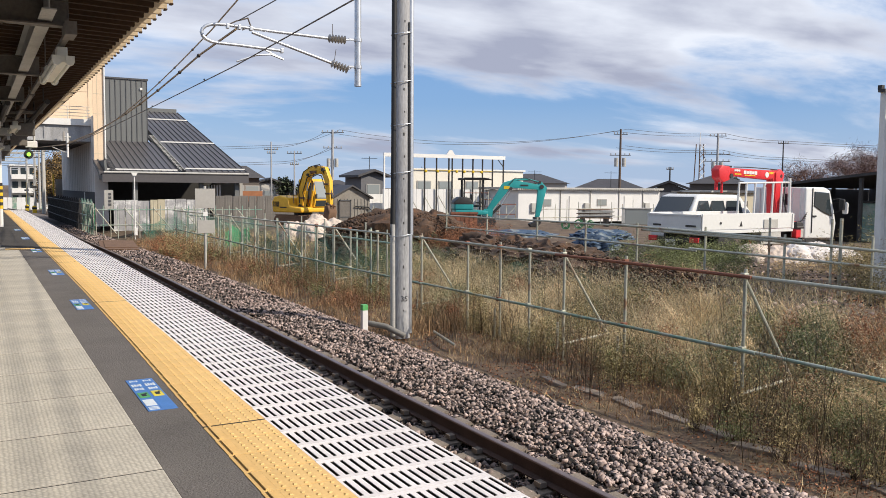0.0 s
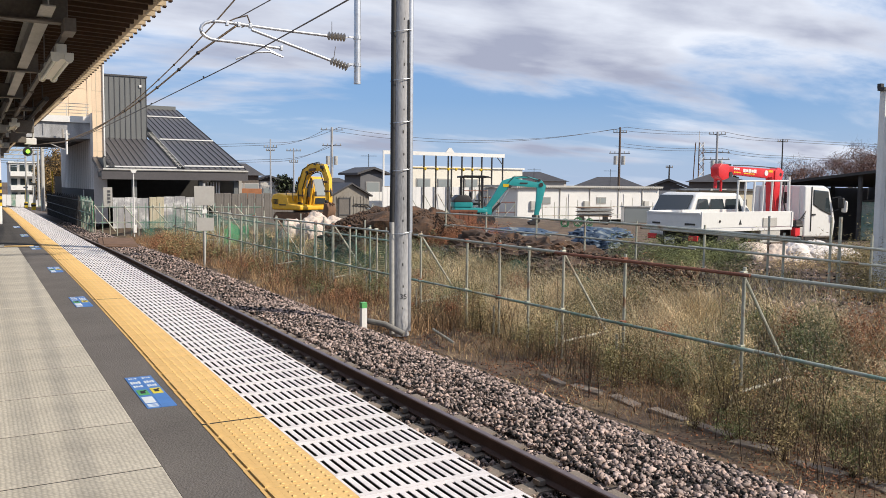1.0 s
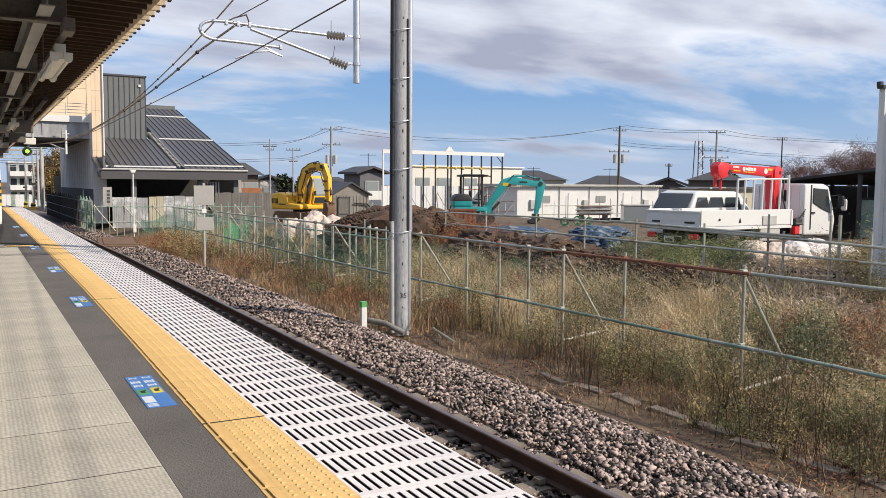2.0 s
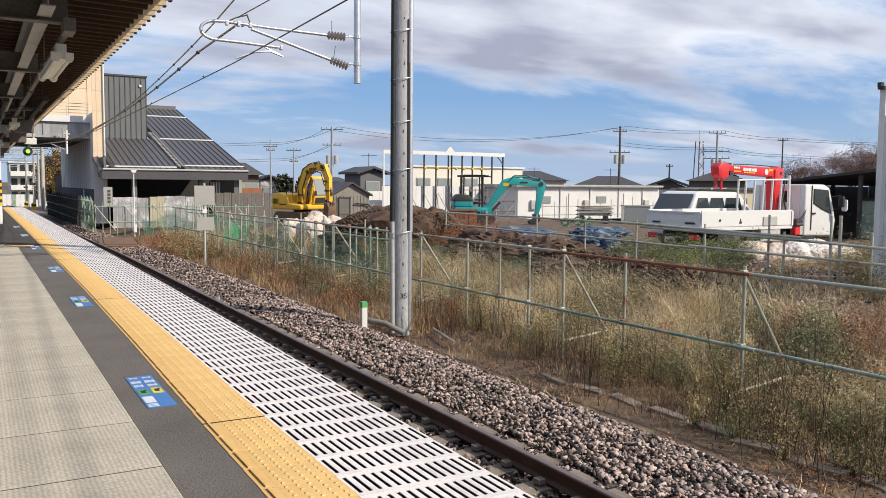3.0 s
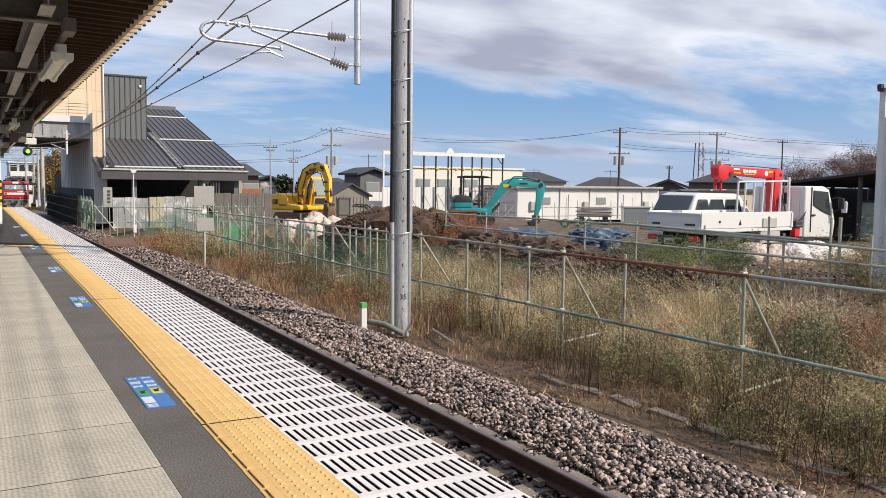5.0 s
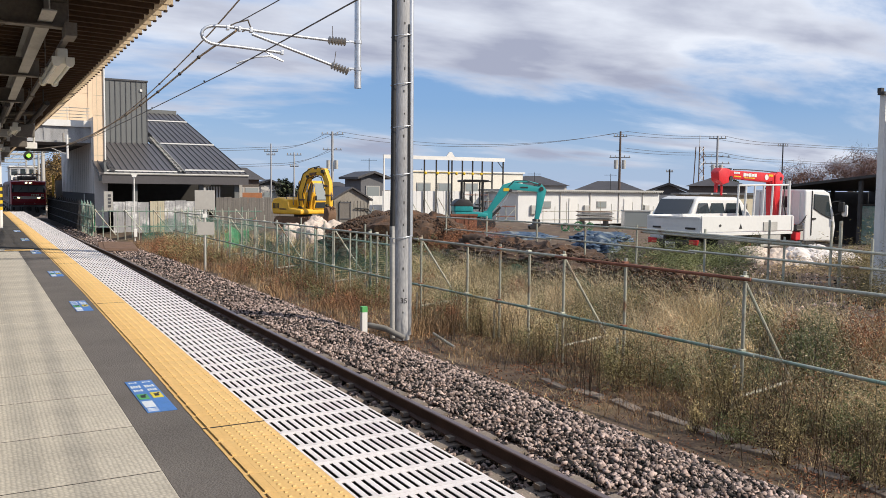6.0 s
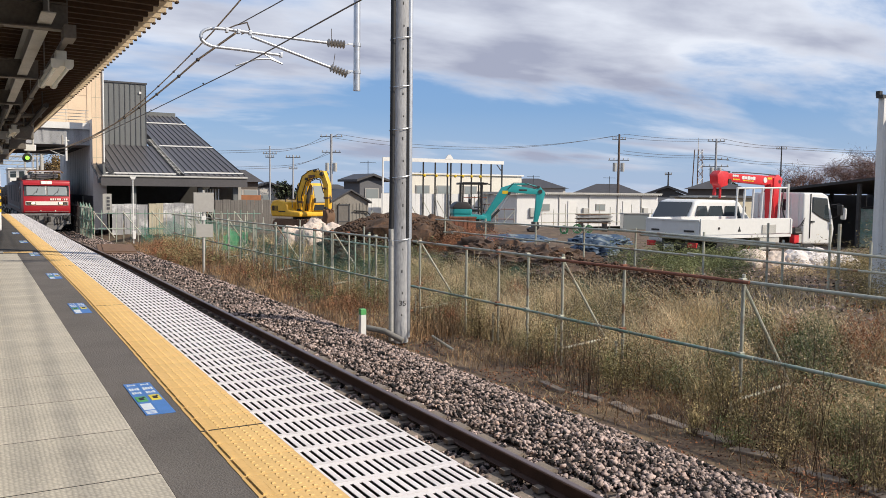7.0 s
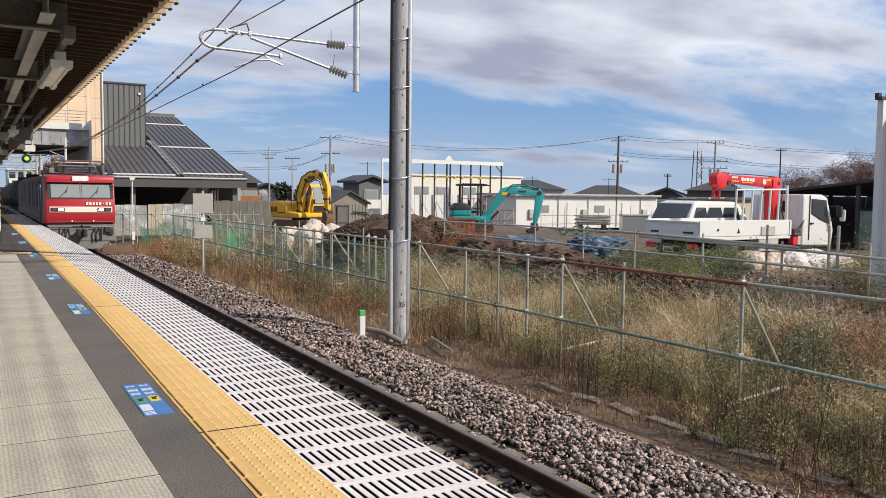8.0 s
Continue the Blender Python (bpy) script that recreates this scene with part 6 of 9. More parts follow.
    for y in (0.16, W - 0.16):
        b = bmnew(); box(b, (4.36, y, 0.62), (0.24, 0.16, 0.26), bevel=0.03); rod(b, (4.36, y, 0.24), (4.36, y, 0.52), 0.05); rod(b, (4.36, y, 0.22), (4.36, y, 0.25), 0.09); part("outrigger", b, "red_crane", t)
    b = bmnew(); box(b, (4.36, 0.14, 0.86), (0.30, 0.20, 0.20), bevel=0.03); rod(b, (4.20, 0.06, 0.80), (4.52, 0.06, 0.80), 0.045, seg=8); part("valve_block", b, "dark_metal", cr)
    for k in range(5):
        b = bmnew(); rod(b, (4.26 + 0.03 * k, 0.06, 0.95), (4.50 + 0.02 * k, -0.02, 1.02 + 0.055 * k), 0.010, seg=6); part("lever", b, "dark_metal", cr)
    b = bmnew(); prism(b, [(4.25, 1.0), (4.46, 1.0), (4.50, 2.05), (4.60, 2.40), (4.40, 2.53), (4.18, 2.42), (4.18, 2.15)], W / 2 - 0.17, W / 2 + 0.17); rounded(b, 0.03, 2); part("crane_head", b, "red_crane", cr, smooth=True)
    m = pose(4.46, W / 2, 2.33, 0, -1.5, 180)
    b = bmnew(); prism(b, [(-0.12, -0.17), (0.35, -0.15), (2.5, -0.09), (2.62, 0.13), (-0.1, 0.14)], -0.13, 0.13); rounded(b, 0.02, 2); boom = part("boom", b, "red_crane", t, "red telescopic boom lying over the bed", at=m, smooth=True)
    b = bmnew(); prism(b, [(2.35, -0.22), (2.62, -0.30), (2.80, -0.18), (2.84, 0.06), (2.70, 0.19), (2.35, 0.17)], -0.15, 0.15); rounded(b, 0.04, 2); part("boom_tip", b, "red_crane", boom, smooth=True)
    b = bmnew(); rod(b, (2.62, -0.11, -0.52), (2.62, -0.11, -0.2), 0.05); rod(b, (2.45, -0.05, -0.6), (2.45, -0.05, -0.22), 0.035); part("hook_block", b, "red_crane", boom, smooth=True)
    for x0, x1, z, h, mt in ((1.12, 1.74, 0.03, 0.10, "white_paint"), (1.90, 2.16, 0.07, 0.06, "white_paint"), (0.36, 0.56, 0.06, 0.07, "stripe_yellow"), (1.84, 2.14, -0.035, 0.04, "stripe_yellow"), (1.20, 1.70, -0.055, 0.03, "stripe_yellow")):
        b = bmnew()
        for q in range(5):
            box(b, (x0 + (x1 - x0) * (q + 0.5) / 5, 0.134, z), ((x1 - x0) / 5.6, 0.006, h * (1 - 0.2 * (q % 2))))
        part("decal", b, mt, boom)
    for x0 in (0.66,):
        b = bmnew(); rod(b, (x0, 0.12, 0.0), (x0, 0.14, 0.0), 0.085, seg=16); part("decal", b, "white_paint", boom)
    b = bmnew(); rod(b, (2.30, -0.17, -0.10), (2.30, 0.17, -0.10), 0.07, seg=12); rod(b, (0.02, -0.17, -0.02), (0.02, 0.17, -0.02), 0.06, seg=12); box(b, (2.35, 0.0, 0.17), (0.30, 0.16, 0.05)); part("pin", b, "dark_metal", boom, smooth=True)
    b = bmnew(); chain(b, [(2.2, 0.14, 0.16), (1.6, 0.15, 0.18), (0.9, 0.15, 0.18), (0.2, 0.14, 0.17)], 0.015, 6); part("hose", b, "black", boom)
    b = bmnew(); rod(b, (4.20, W / 2 - 0.2, 1.25), (3.95, W / 2 - 0.2, 2.25), 0.05, seg=10); part("lift_ram", b, "red_crane", cr, smooth=True)
    b = bmnew(); chain(b, [(4.1, 0.3, 1.1), (3.9, 0.3, 1.6), (4.1, 0.4, 2.1), (4.3, 0.5, 2.3)], 0.02, 6); part("hose", b, "black", cr)


def build_van():
    """A white wagon parked behind the truck; x runs from its tail to its nose."""
    t = thing("van", pose(19.2, 18.4, -0.42, 0, 0, 3) @ Matrix.Diagonal((0.86, 1, 1.03, 1)), "white station wagon with dark windows and roof rack", "van")
    W = 1.7
    b = bmnew(); prism(b, [(0.0, 0.35), (4.5, 0.35), (4.55, 0.75), (4.0, 0.95), (3.5, 1.05), (2.95, 1.62), (2.7, 1.68), (0.75, 1.70), (0.45, 1.64), (0.02, 1.08)], 0, W)
    for v in b.verts:
        if v.co.z > 1.2:
            v.co.y = W / 2 + (v.co.y - W / 2) * 0.86
    rounded(b, 0.11, 3); body = part("body", b, "truck_white", t, smooth=True)
    for x0, x1 in ((0.42, 1.0), (1.10, 1.85), (1.95, 2.80)):
        b = bmnew(); prism(b, [(x0 - 0.10, 1.14), (x1 + 0.02, 1.14), (x1 - 0.03, 1.53), (x0 + 0.10, 1.53)], -0.015, 0.015)
        part("side_window", b, "glass", body, at=pose(0, -0.262, 0.0, -12.4, 0, 0))
    b = bmnew(); box(b, (0, 0, 0), (0.03, 1.36, 0.60), m=pose(0.20, W / 2, 1.37, 0, 37, 0), bevel=0.02); part("rear_window", b, "glass", body)
    for y in (0.25, W - 0.25):
        b = bmnew(); rod(b, (0.8, y, 1.76), (2.6, y, 1.76), 0.02, seg=6); part("roof_rail", b, "dark_metal", body)
    b = bmnew(); box(b, (1.4, W / 2, 1.78), (0.1, 1.3, 0.05)); box(b, (2.1, W / 2, 1.78), (0.4, 1.2, 0.06)); part("roof_rack", b, "steel_grey", body)
    for x in (0.8, 3.4):
        for y in (0.1, W - 0.1):
            b = bmnew(); rod(b, (x, y - 0.1, 0.32), (x, y + 0.1, 0.32), 0.32, seg=24); part("wheel", b, "black", t, smooth=True)


def tracks_of(parent, length, width, gauge, h, mat):
    for sy in (-1, 1):
        b = bmnew()
        n = 10
        pts = [(-length / 2 + h / 2 + h / 2 * math.cos(a), h / 2 + h / 2 * math.sin(a)) for a in np.linspace(math.pi / 2, 1.5 * math.pi, n)]
        pts += [(length / 2 - h / 2 + h / 2 * math.cos(a), h / 2 + h / 2 * math.sin(a)) for a in np.linspace(-math.pi / 2, math.pi / 2, n)]
        prism(b, pts, sy * gauge / 2 - width / 2, sy * gauge / 2 + width / 2)
        tr = part("track", b, mat, parent, "muddy crawler track")
        for k in range(int(length / 0.14)):
            x = -length / 2 + 0.1 + k * 0.14
            b = bmnew(); box(b, (x, sy * gauge / 2, h + 0.012), (0.07, width, 0.03)); part("track_shoe", b, mat, tr)


def beam2(b, pts, hs, w, y=0.0):
    """A bent tapering box beam through (x, z) points with heights hs and width w."""
    up, dn = [], []
    n = len(pts)
    for i, (x, z) in enumerate(pts):
        x0, z0 = pts[max(0, i - 1)]; x1, z1 = pts[min(n - 1, i + 1)]
        d = Vector((x1 - x0, z1 - z0)).normalized()
        up.append((x - d.y * hs[i] / 2, z + d.x * hs[i] / 2)); dn.append((x + d.y * hs[i] / 2, z - d.x * hs[i] / 2))
    prism(b, up + dn[::-1], y - w / 2, y + w / 2)
    return b


def build_yellow_excavator():
    """x runs forward (bucket side)."""
    t = thing("excavator", pose(14.60, 40.4, -0.5, 0, 0, -62) @ Matrix.Scale(0.93, 4), "yellow excavator with folded boom and muddy tracks", "excavator")
    tracks_of(t, 2.5, 0.42, 1.55, 0.55, "track_rust")
    b = bmnew(); rod(b, (0, 0, 0.5), (0, 0, 0.72), 0.5, seg=20); box(b, (0, 0, 0.4), (1.2, 1.2, 0.3)); part("turntable", b, "dark_metal", t)
    b = bmnew(); prism(b, [(-1.35, 0.70), (0.75, 0.70), (0.75, 0.98), (-0.15, 1.05), (-0.25, 1.50), (-0.9, 1.62), (-1.28, 1.55), (-1.45, 1.25)], -0.98, 0.98); rounded(b, 0.10, 3); up = part("house", b, "exc_yellow", t, "yellow engine housing", smooth=True)
    b = bmnew()
    for k in range(5):
        box(b, (-1.25 + 0.09 * k, -0.985, 1.15), (0.05, 0.02, 0.28))
    part("grille", b, "black", up, "black engine grille")
    b = bmnew(); box(b, (-0.55, -0.99, 0.98), (0.5, 0.012, 0.06)); part("lettering_bar", b, "dark_metal", up)
    b = bmnew(); rod(b, (-0.9, 0.5, 1.4), (-0.9, 0.5, 1.75), 0.05); rod(b, (-0.9, 0.5, 1.75), (-1.0, 0.5, 1.83), 0.045); part("exhaust", b, "dark_metal", up, smooth=True)
    for e in (-1, 1):
        b = bmnew(); chain(b, [(-0.35, e * 0.9, 1.38), (-0.35, e * 0.9, 1.75), (0.1, e * 0.9, 1.75), (0.15, e * 0.9, 1.2)], 0.02, 6); part("handrail", b, "dark_metal", up)
    # cab on the side turned to the camera's right
    b = bmnew(); prism(b, [(-0.34, 0.98), (0.78, 0.98), (0.90, 1.5), (0.72, 2.44), (0.60, 2.54), (-0.28, 2.54), (-0.34, 2.44)], 0.0, 0.98); rounded(b, 0.05, 2); cab = part("cab", b, "exc_yellow", t, "yellow cab with pale windows", smooth=True)
    b = bmnew(); prism(b, [(0.86, 1.38), (0.92, 1.52), (0.75, 2.40), (0.68, 2.40)], 0.09, 0.89); part("windscreen", b, "glass_pale", cab)
    b = bmnew(); prism(b, [(0.77, 1.05), (0.83, 1.05), (0.90, 1.36), (0.84, 1.36)], 0.09, 0.89); part("lower_pane", b, "glass", cab)
    for y in (-0.015, 0.995):
        b = bmnew(); prism(b, [(-0.18, 1.42), (0.76, 1.42), (0.60, 2.40), (-0.18, 2.40)], y - 0.012, y + 0.012); part("side_window", b, "glass_pale", cab)
    b = bmnew(); rod(b, (0.66, 0.16, 1.6), (0.9, 0.05, 1.7), 0.012); box(b, (0.92, 0.05, 1.6), (0.04, 0.14, 0.24), bevel=0.02); part("mirror", b, "black", cab)
    # boom, stick, bucket
    y0 = -0.30
    b = bmnew(); beam2(b, [(0.15, 1.0), (0.25, 1.9), (0.62, 2.78), (1.05, 3.0), (1.85, 2.98)], [0.36, 0.42, 0.44, 0.40, 0.30], 0.34, y0); rounded(b, 0.03, 2); boom = part("boom", b, "exc_yellow", t, smooth=True)
    b = bmnew(); beam2(b, [(1.40, 3.12), (1.80, 3.05), (2.10, 2.4), (2.18, 1.1)], [0.2, 0.38, 0.34, 0.24], 0.28, y0); rounded(b, 0.03, 2); st = part("stick", b, "exc_yellow", t, smooth=True)
    for e in (-0.24, 0.24):
        b = bmnew(); rod(b, (0.60, y0 + e, 1.0), (0.78, y0 + e, 1.9), 0.065, seg=10); part("boom_ram", b, "exc_yellow", boom, smooth=True)
        b = bmnew(); rod(b, (0.78, y0 + e, 1.9), (0.86, y0 + e, 2.35), 0.035, seg=10); part("ram_rod", b, "galv", boom, smooth=True)
    b = bmnew(); rod(b, (0.68, y0, 3.12), (1.35, y0, 3.22), 0.07, seg=10); part("stick_ram", b, "exc_yellow", boom, smooth=True)
    b = bmnew(); rod(b, (2.02, y0, 2.6), (2.36, y0, 1.5), 0.055, seg=10); part("bucket_ram", b, "dark_metal", st, smooth=True)
    for x, z, r in ((0.25, 1.05, 0.10), (0.80, 2.75, 0.075), (1.86, 3.02, 0.10), (2.16, 1.2, 0.08), (1.36, 3.2, 0.06)):
        b = bmnew(); rod(b, (x, y0 - 0.26, z), (x, y0 + 0.26, z), r, seg=14); part("pivot_pin", b, "dark_metal", boom, smooth=True)
    b = bmnew(); prism(b, [(0.95, 2.80), (1.4, 2.86), (1.4, 2.98), (0.95, 2.95)], y0 - 0.225, y0 + 0.225); part("nameplate", b, "track_rust", boom)
    b = bmnew(); chain(b, [(0.2, y0 - 0.2, 1.2), (0.1, y0 - 0.2, 2.0), (0.45, y0 - 0.18, 2.9), (1.0, y0 - 0.17, 3.2), (1.6, y0 - 0.15, 3.3), (1.9, y0 - 0.15, 2.8)], 0.022, 6); part("hose", b, "black", boom)
    for e, z in ((-0.19, 0.0), (0.19, 0.06)):
        b = bmnew(); chain(b, [(0.55, y0 + e, 1.05), (0.42, y0 + e, 1.8), (0.75, y0 + e, 2.62), (1.3, y0 + e, 2.78 + z), (1.75, y0 + e, 2.70), (2.0, y0 + e, 2.0)], 0.024, 6); part("hose", b, "black", boom)
    b = bmnew(); rod(b, (1.30, y0, 3.24), (1.72, y0, 3.20), 0.04, seg=8); part("ram_rod", b, "galv", boom, smooth=True)
    for x, z in ((0.33, 1.5), (2.14, 1.75), (2.05, 2.25)):
        b = bmnew(); box(b, (x, y0, z), (0.30, 0.40, 0.10), bevel=0.02); part("bracket", b, "track_rust", boom)
    b = bmnew(); rod(b, (2.10, y0 - 0.10, 1.25), (2.46, y0 - 0.10, 1.05), 0.05, seg=8); rod(b, (2.10, y0 + 0.10, 1.25), (2.46, y0 + 0.10, 1.05), 0.05, seg=8); part("link", b, "track_rust", st)
    b = bmnew(); box(b, (-1.05, 0.3, 1.62), (0.35, 0.5, 0.06), bevel=0.02); part("hood_lid", b, "dark_metal", up)
    for x in (-0.30, 0.16, 0.72):
        for y in (0.988, -0.008):
            b = bmnew(); rod(b, (x, y, 1.40), (x, y, 2.42), 0.022, seg=6); part("cab_pillar", b, "black", cab)
    b = bmnew(); prism(b, [(2.05, 1.12), (2.30, 1.12), (2.42, 0.75), (2.32, 0.35), (1.95, 0.22), (1.75, 0.45), (2.0, 0.62)], y0 - 0.32, y0 + 0.32); rounded(b, 0.03, 1); bk = part("bucket", b, "track_rust", t, "rusty brown bucket", smooth=True)
    for e in (-0.26, -0.13, 0.0, 0.13, 0.26):
        b = bmnew(); prism(b, [(1.95, 0.26), (1.76, 0.48), (1.66, 0.30), (1.85, 0.16)], y0 + e - 0.035, y0 + e + 0.035); part("tooth", b, "dark_metal", bk)
    b = bmnew(); prism(b, [(1.1, 0.15), (1.25, 0.15), (1.25, 0.6), (1.1, 0.6)], -0.95, 0.95); part("dozer_blade", b, "track_rust", t)


def build_mini_excavator():
    t = thing("mini_excavator", pose(20.85, 33.9, -0.38, 0, 0, -24) @ Matrix.Scale(0.94, 4), "teal mini excavator with open canopy and arched boom", "excavator")
    tracks_of(t, 2.1, 0.32, 1.3, 0.48, "dark_metal")
    b = bmnew(); rod(b, (0, 0, 0.4), (0, 0, 0.62), 0.4, seg=18); part("turntable", b, "dark_metal", t)
    b = bmnew(); prism(b, [(-1.0, 0.62), (0.65, 0.62), (0.65, 0.80), (0.1, 0.86), (-0.1, 0.86), (-1.0, 0.86)], -0.78, 0.78); rounded(b, 0.05, 2); base = part("base", b, "teal", t, smooth=True)
    b = bmnew(); prism(b, [(-1.08, 0.84), (-0.1, 0.84), (-0.08, 1.12), (-0.3, 1.42), (-0.8, 1.44), (-1.05, 1.25)], -0.78, 0.78); rounded(b, 0.10, 3); hood = part("hood", b, "teal", t, "rounded teal engine hood", smooth=True)
    b = bmnew(); prism(b, [(-1.10, 1.12), (-0.06, 1.12), (-0.28, 1.48), (-0.82, 1.50), (-1.08, 1.28)], -0.80, 0.80); rounded(b, 0.08, 2); part("hood_cover", b, "dark_metal", hood, "dark upper hood", smooth=True)
    for k in range(4):
        b = bmnew(); box(b, (-0.55, -0.755, 1.18 + 0.06 * k), (0.5 - 0.06 * k, 0.02, 0.025)); part("louvre", b, "black", hood)
    b = bmnew(); box(b, (0.15, 0.1, 1.05), (0.5, 0.5, 0.12), bevel=0.04); box(b, (-0.1, 0.1, 1.35), (0.12, 0.5, 0.6), bevel=0.05); part("seat", b, "black", t, "black operator seat")
    for x, y in ((-0.55, -0.62), (-0.55, 0.62), (0.42, -0.62), (0.42, 0.62)):
        b = bmnew(); rod(b, (x, y, 0.85), (x, y, 2.38), 0.04, seg=8); part("canopy_post", b, "dark_metal", t)
    b = bmnew(); box(b, (-0.02, 0, 2.42), (1.45, 1.5, 0.10), bevel=0.04); part("canopy", b, "dark_metal", t, "dark canopy roof", smooth=True)
    b = bmnew(); chain(b, [(-0.72, -0.74, 2.36), (-0.55, -0.74, 2.46), (0.45, -0.74, 2.46), (0.82, -0.74, 2.38)], 0.03, 6); part("canopy_rim", b, "black", t)
    b = bmnew(); box(b, (0.25, -0.30, 1.22), (0.36, 0.10, 0.08), bevel=0.03); rod(b, (0.40, -0.30, 1.25), (0.46, -0.30, 1.52), 0.02, seg=6); part("armrest", b, "black", t)
    b = bmnew(); prism(b, [(0.45, 0.58), (0.95, 0.50), (0.98, 0.86), (0.45, 0.92)], -0.24, 0.04); part("swing_post", b, "teal", t)
    for x in (0.5, 0.6):
        b = bmnew(); rod(b, (x, 0.2, 0.85), (x + 0.08, 0.2, 1.4), 0.018, seg=6); part("lever", b, "black", t)
    b = bmnew(); beam2(b, [(0.70, 0.72), (1.22, 1.45), (1.66, 2.08), (2.0, 2.20), (3.42, 2.02)], [0.24, 0.36, 0.46, 0.40, 0.26], 0.2, -0.1); rounded(b, 0.02, 2); boom = part("boom", b, "teal", t, "teal arched boom", smooth=True)
    b = bmnew(); beam2(b, [(3.40, 2.26), (3.54, 2.0), (3.42, 1.2), (3.28, 0.40)], [0.22, 0.48, 0.32, 0.20], 0.18, -0.1); rounded(b, 0.02, 2); st = part("stick", b, "teal", t, "teal dipper arm", smooth=True)
    b = bmnew(); rod(b, (0.92, -0.1, 0.60), (1.40, -0.1, 1.10), 0.065, seg=10); part("boom_ram", b, "dark_metal", boom, smooth=True)
    b = bmnew(); rod(b, (1.40, -0.1, 1.10), (1.86, -0.1, 1.86), 0.035, seg=10); part("ram_rod", b, "galv", boom, smooth=True)
    b = bmnew(); rod(b, (2.0, -0.1, 2.40), (2.9, -0.1, 2.42), 0.05, seg=10); rod(b, (2.9, -0.1, 2.42), (3.40, -0.1, 2.30), 0.028, seg=8); part("stick_ram", b, "teal", boom, smooth=True)
    b = bmnew(); chain(b, [(1.8, -0.22, 2.15), (2.1, -0.22, 2.48), (2.7, -0.22, 2.48), (3.3, -0.22, 2.25)], 0.02, 6); part("hose", b, "black", boom)
    for x, z, r in ((3.50, 2.05, 0.11), (3.40, 2.28, 0.07), (1.90, 1.95, 0.08), (0.74, 0.76, 0.12)):
        b = bmnew(); rod(b, (x, -0.23, z), (x, 0.03, z), r, seg=14); part("pivot_pin", b, "dark_metal", boom, smooth=True)
    b = bmnew(); rod(b, (3.62, -0.1, 1.75), (3.52, -0.1, 0.80), 0.045, seg=8); part("bucket_ram", b, "galv", st, smooth=True)
    b = bmnew(); box(b, (1.68, -0.205, 2.0), (0.30, 0.012, 0.16)); part("label_plate", b, "stripe_yellow", boom)
    b = bmnew(); box(b, (2.6, -0.205, 2.12), (0.4, 0.012, 0.08)); part("lettering_bar", b, "dark_metal", boom)
    b = bmnew(); prism(b, [(3.12, 0.5), (3.42, 0.5), (3.47, 0.2), (3.27, -0.02), (2.92, 0.0), (2.87, 0.15), (3.12, 0.25)], -0.35, 0.15); rounded(b, 0.02, 1); part("bucket", b, "dark_metal", t, smooth=True)
    b = bmnew(); prism(b, [(-1.35, 0.02), (-1.25, 0.02), (-1.25, 0.36), (-1.35, 0.36)], -0.75, 0.75); part("blade", b, "track_rust", t, "rusty dozer blade")


def build_yard_fence():
    f = thing("yard_fence", pose(13.6, 0, 0), "low scaffold pipe rail along the yard's edge", "fence")
    for i, y in enumerate((8.8, 9.6, 10.6, 12.6, 14.7, 16.6, 18.7, 21.3, 23.8, 26.5, 29.5)):
        top = (0.60, 0.9, 0.56)[i % 3] if y in (9.6, 10.6) else 0.62
        b = bmnew(); rod(b, (0, y, -0.75), (0, y, top + 0.05), 0.0243, seg=8); part("post", b, "pipe", f, smooth=True)
    b = bmnew(); rod(b, (0.05, 9.45, -0.6), (0.05, 9.45, 0.96), 0.03, seg=8); part("post", b, "pipe", f, smooth=True)
    b = bmnew(); rod(b, (0.05, 11.0, -0.6), (0.05, 11.0, 0.92), 0.022, seg=8); part("post", b, "pipe", f, smooth=True)
    for a, c, za, zc, r in ((7.6, 12.9, 0.40, 0.54, 0.026), (10.2, 15.6, 0.52, 0.60, 0.028), (14.6, 20.2, 0.58, 0.57, 0.0243), (19.8, 25.0, 0.56, 0.54, 0.0243), (24.6, 30.0, 0.54, 0.5, 0.0243), (10.0, 14.5, 0.46, 0.52, 0.026)):
        pipe_run(f, "top_rail", a, c, za, zc, -0.05, "pipe", r)
    for a, c in ((7.6, 13.0), (12.8, 18.2), (18.0, 23.4), (23.2, 29.5)):
        pipe_run(f, "lower_rail", a, c, 0.14, 0.18, -0.05, "pipe")


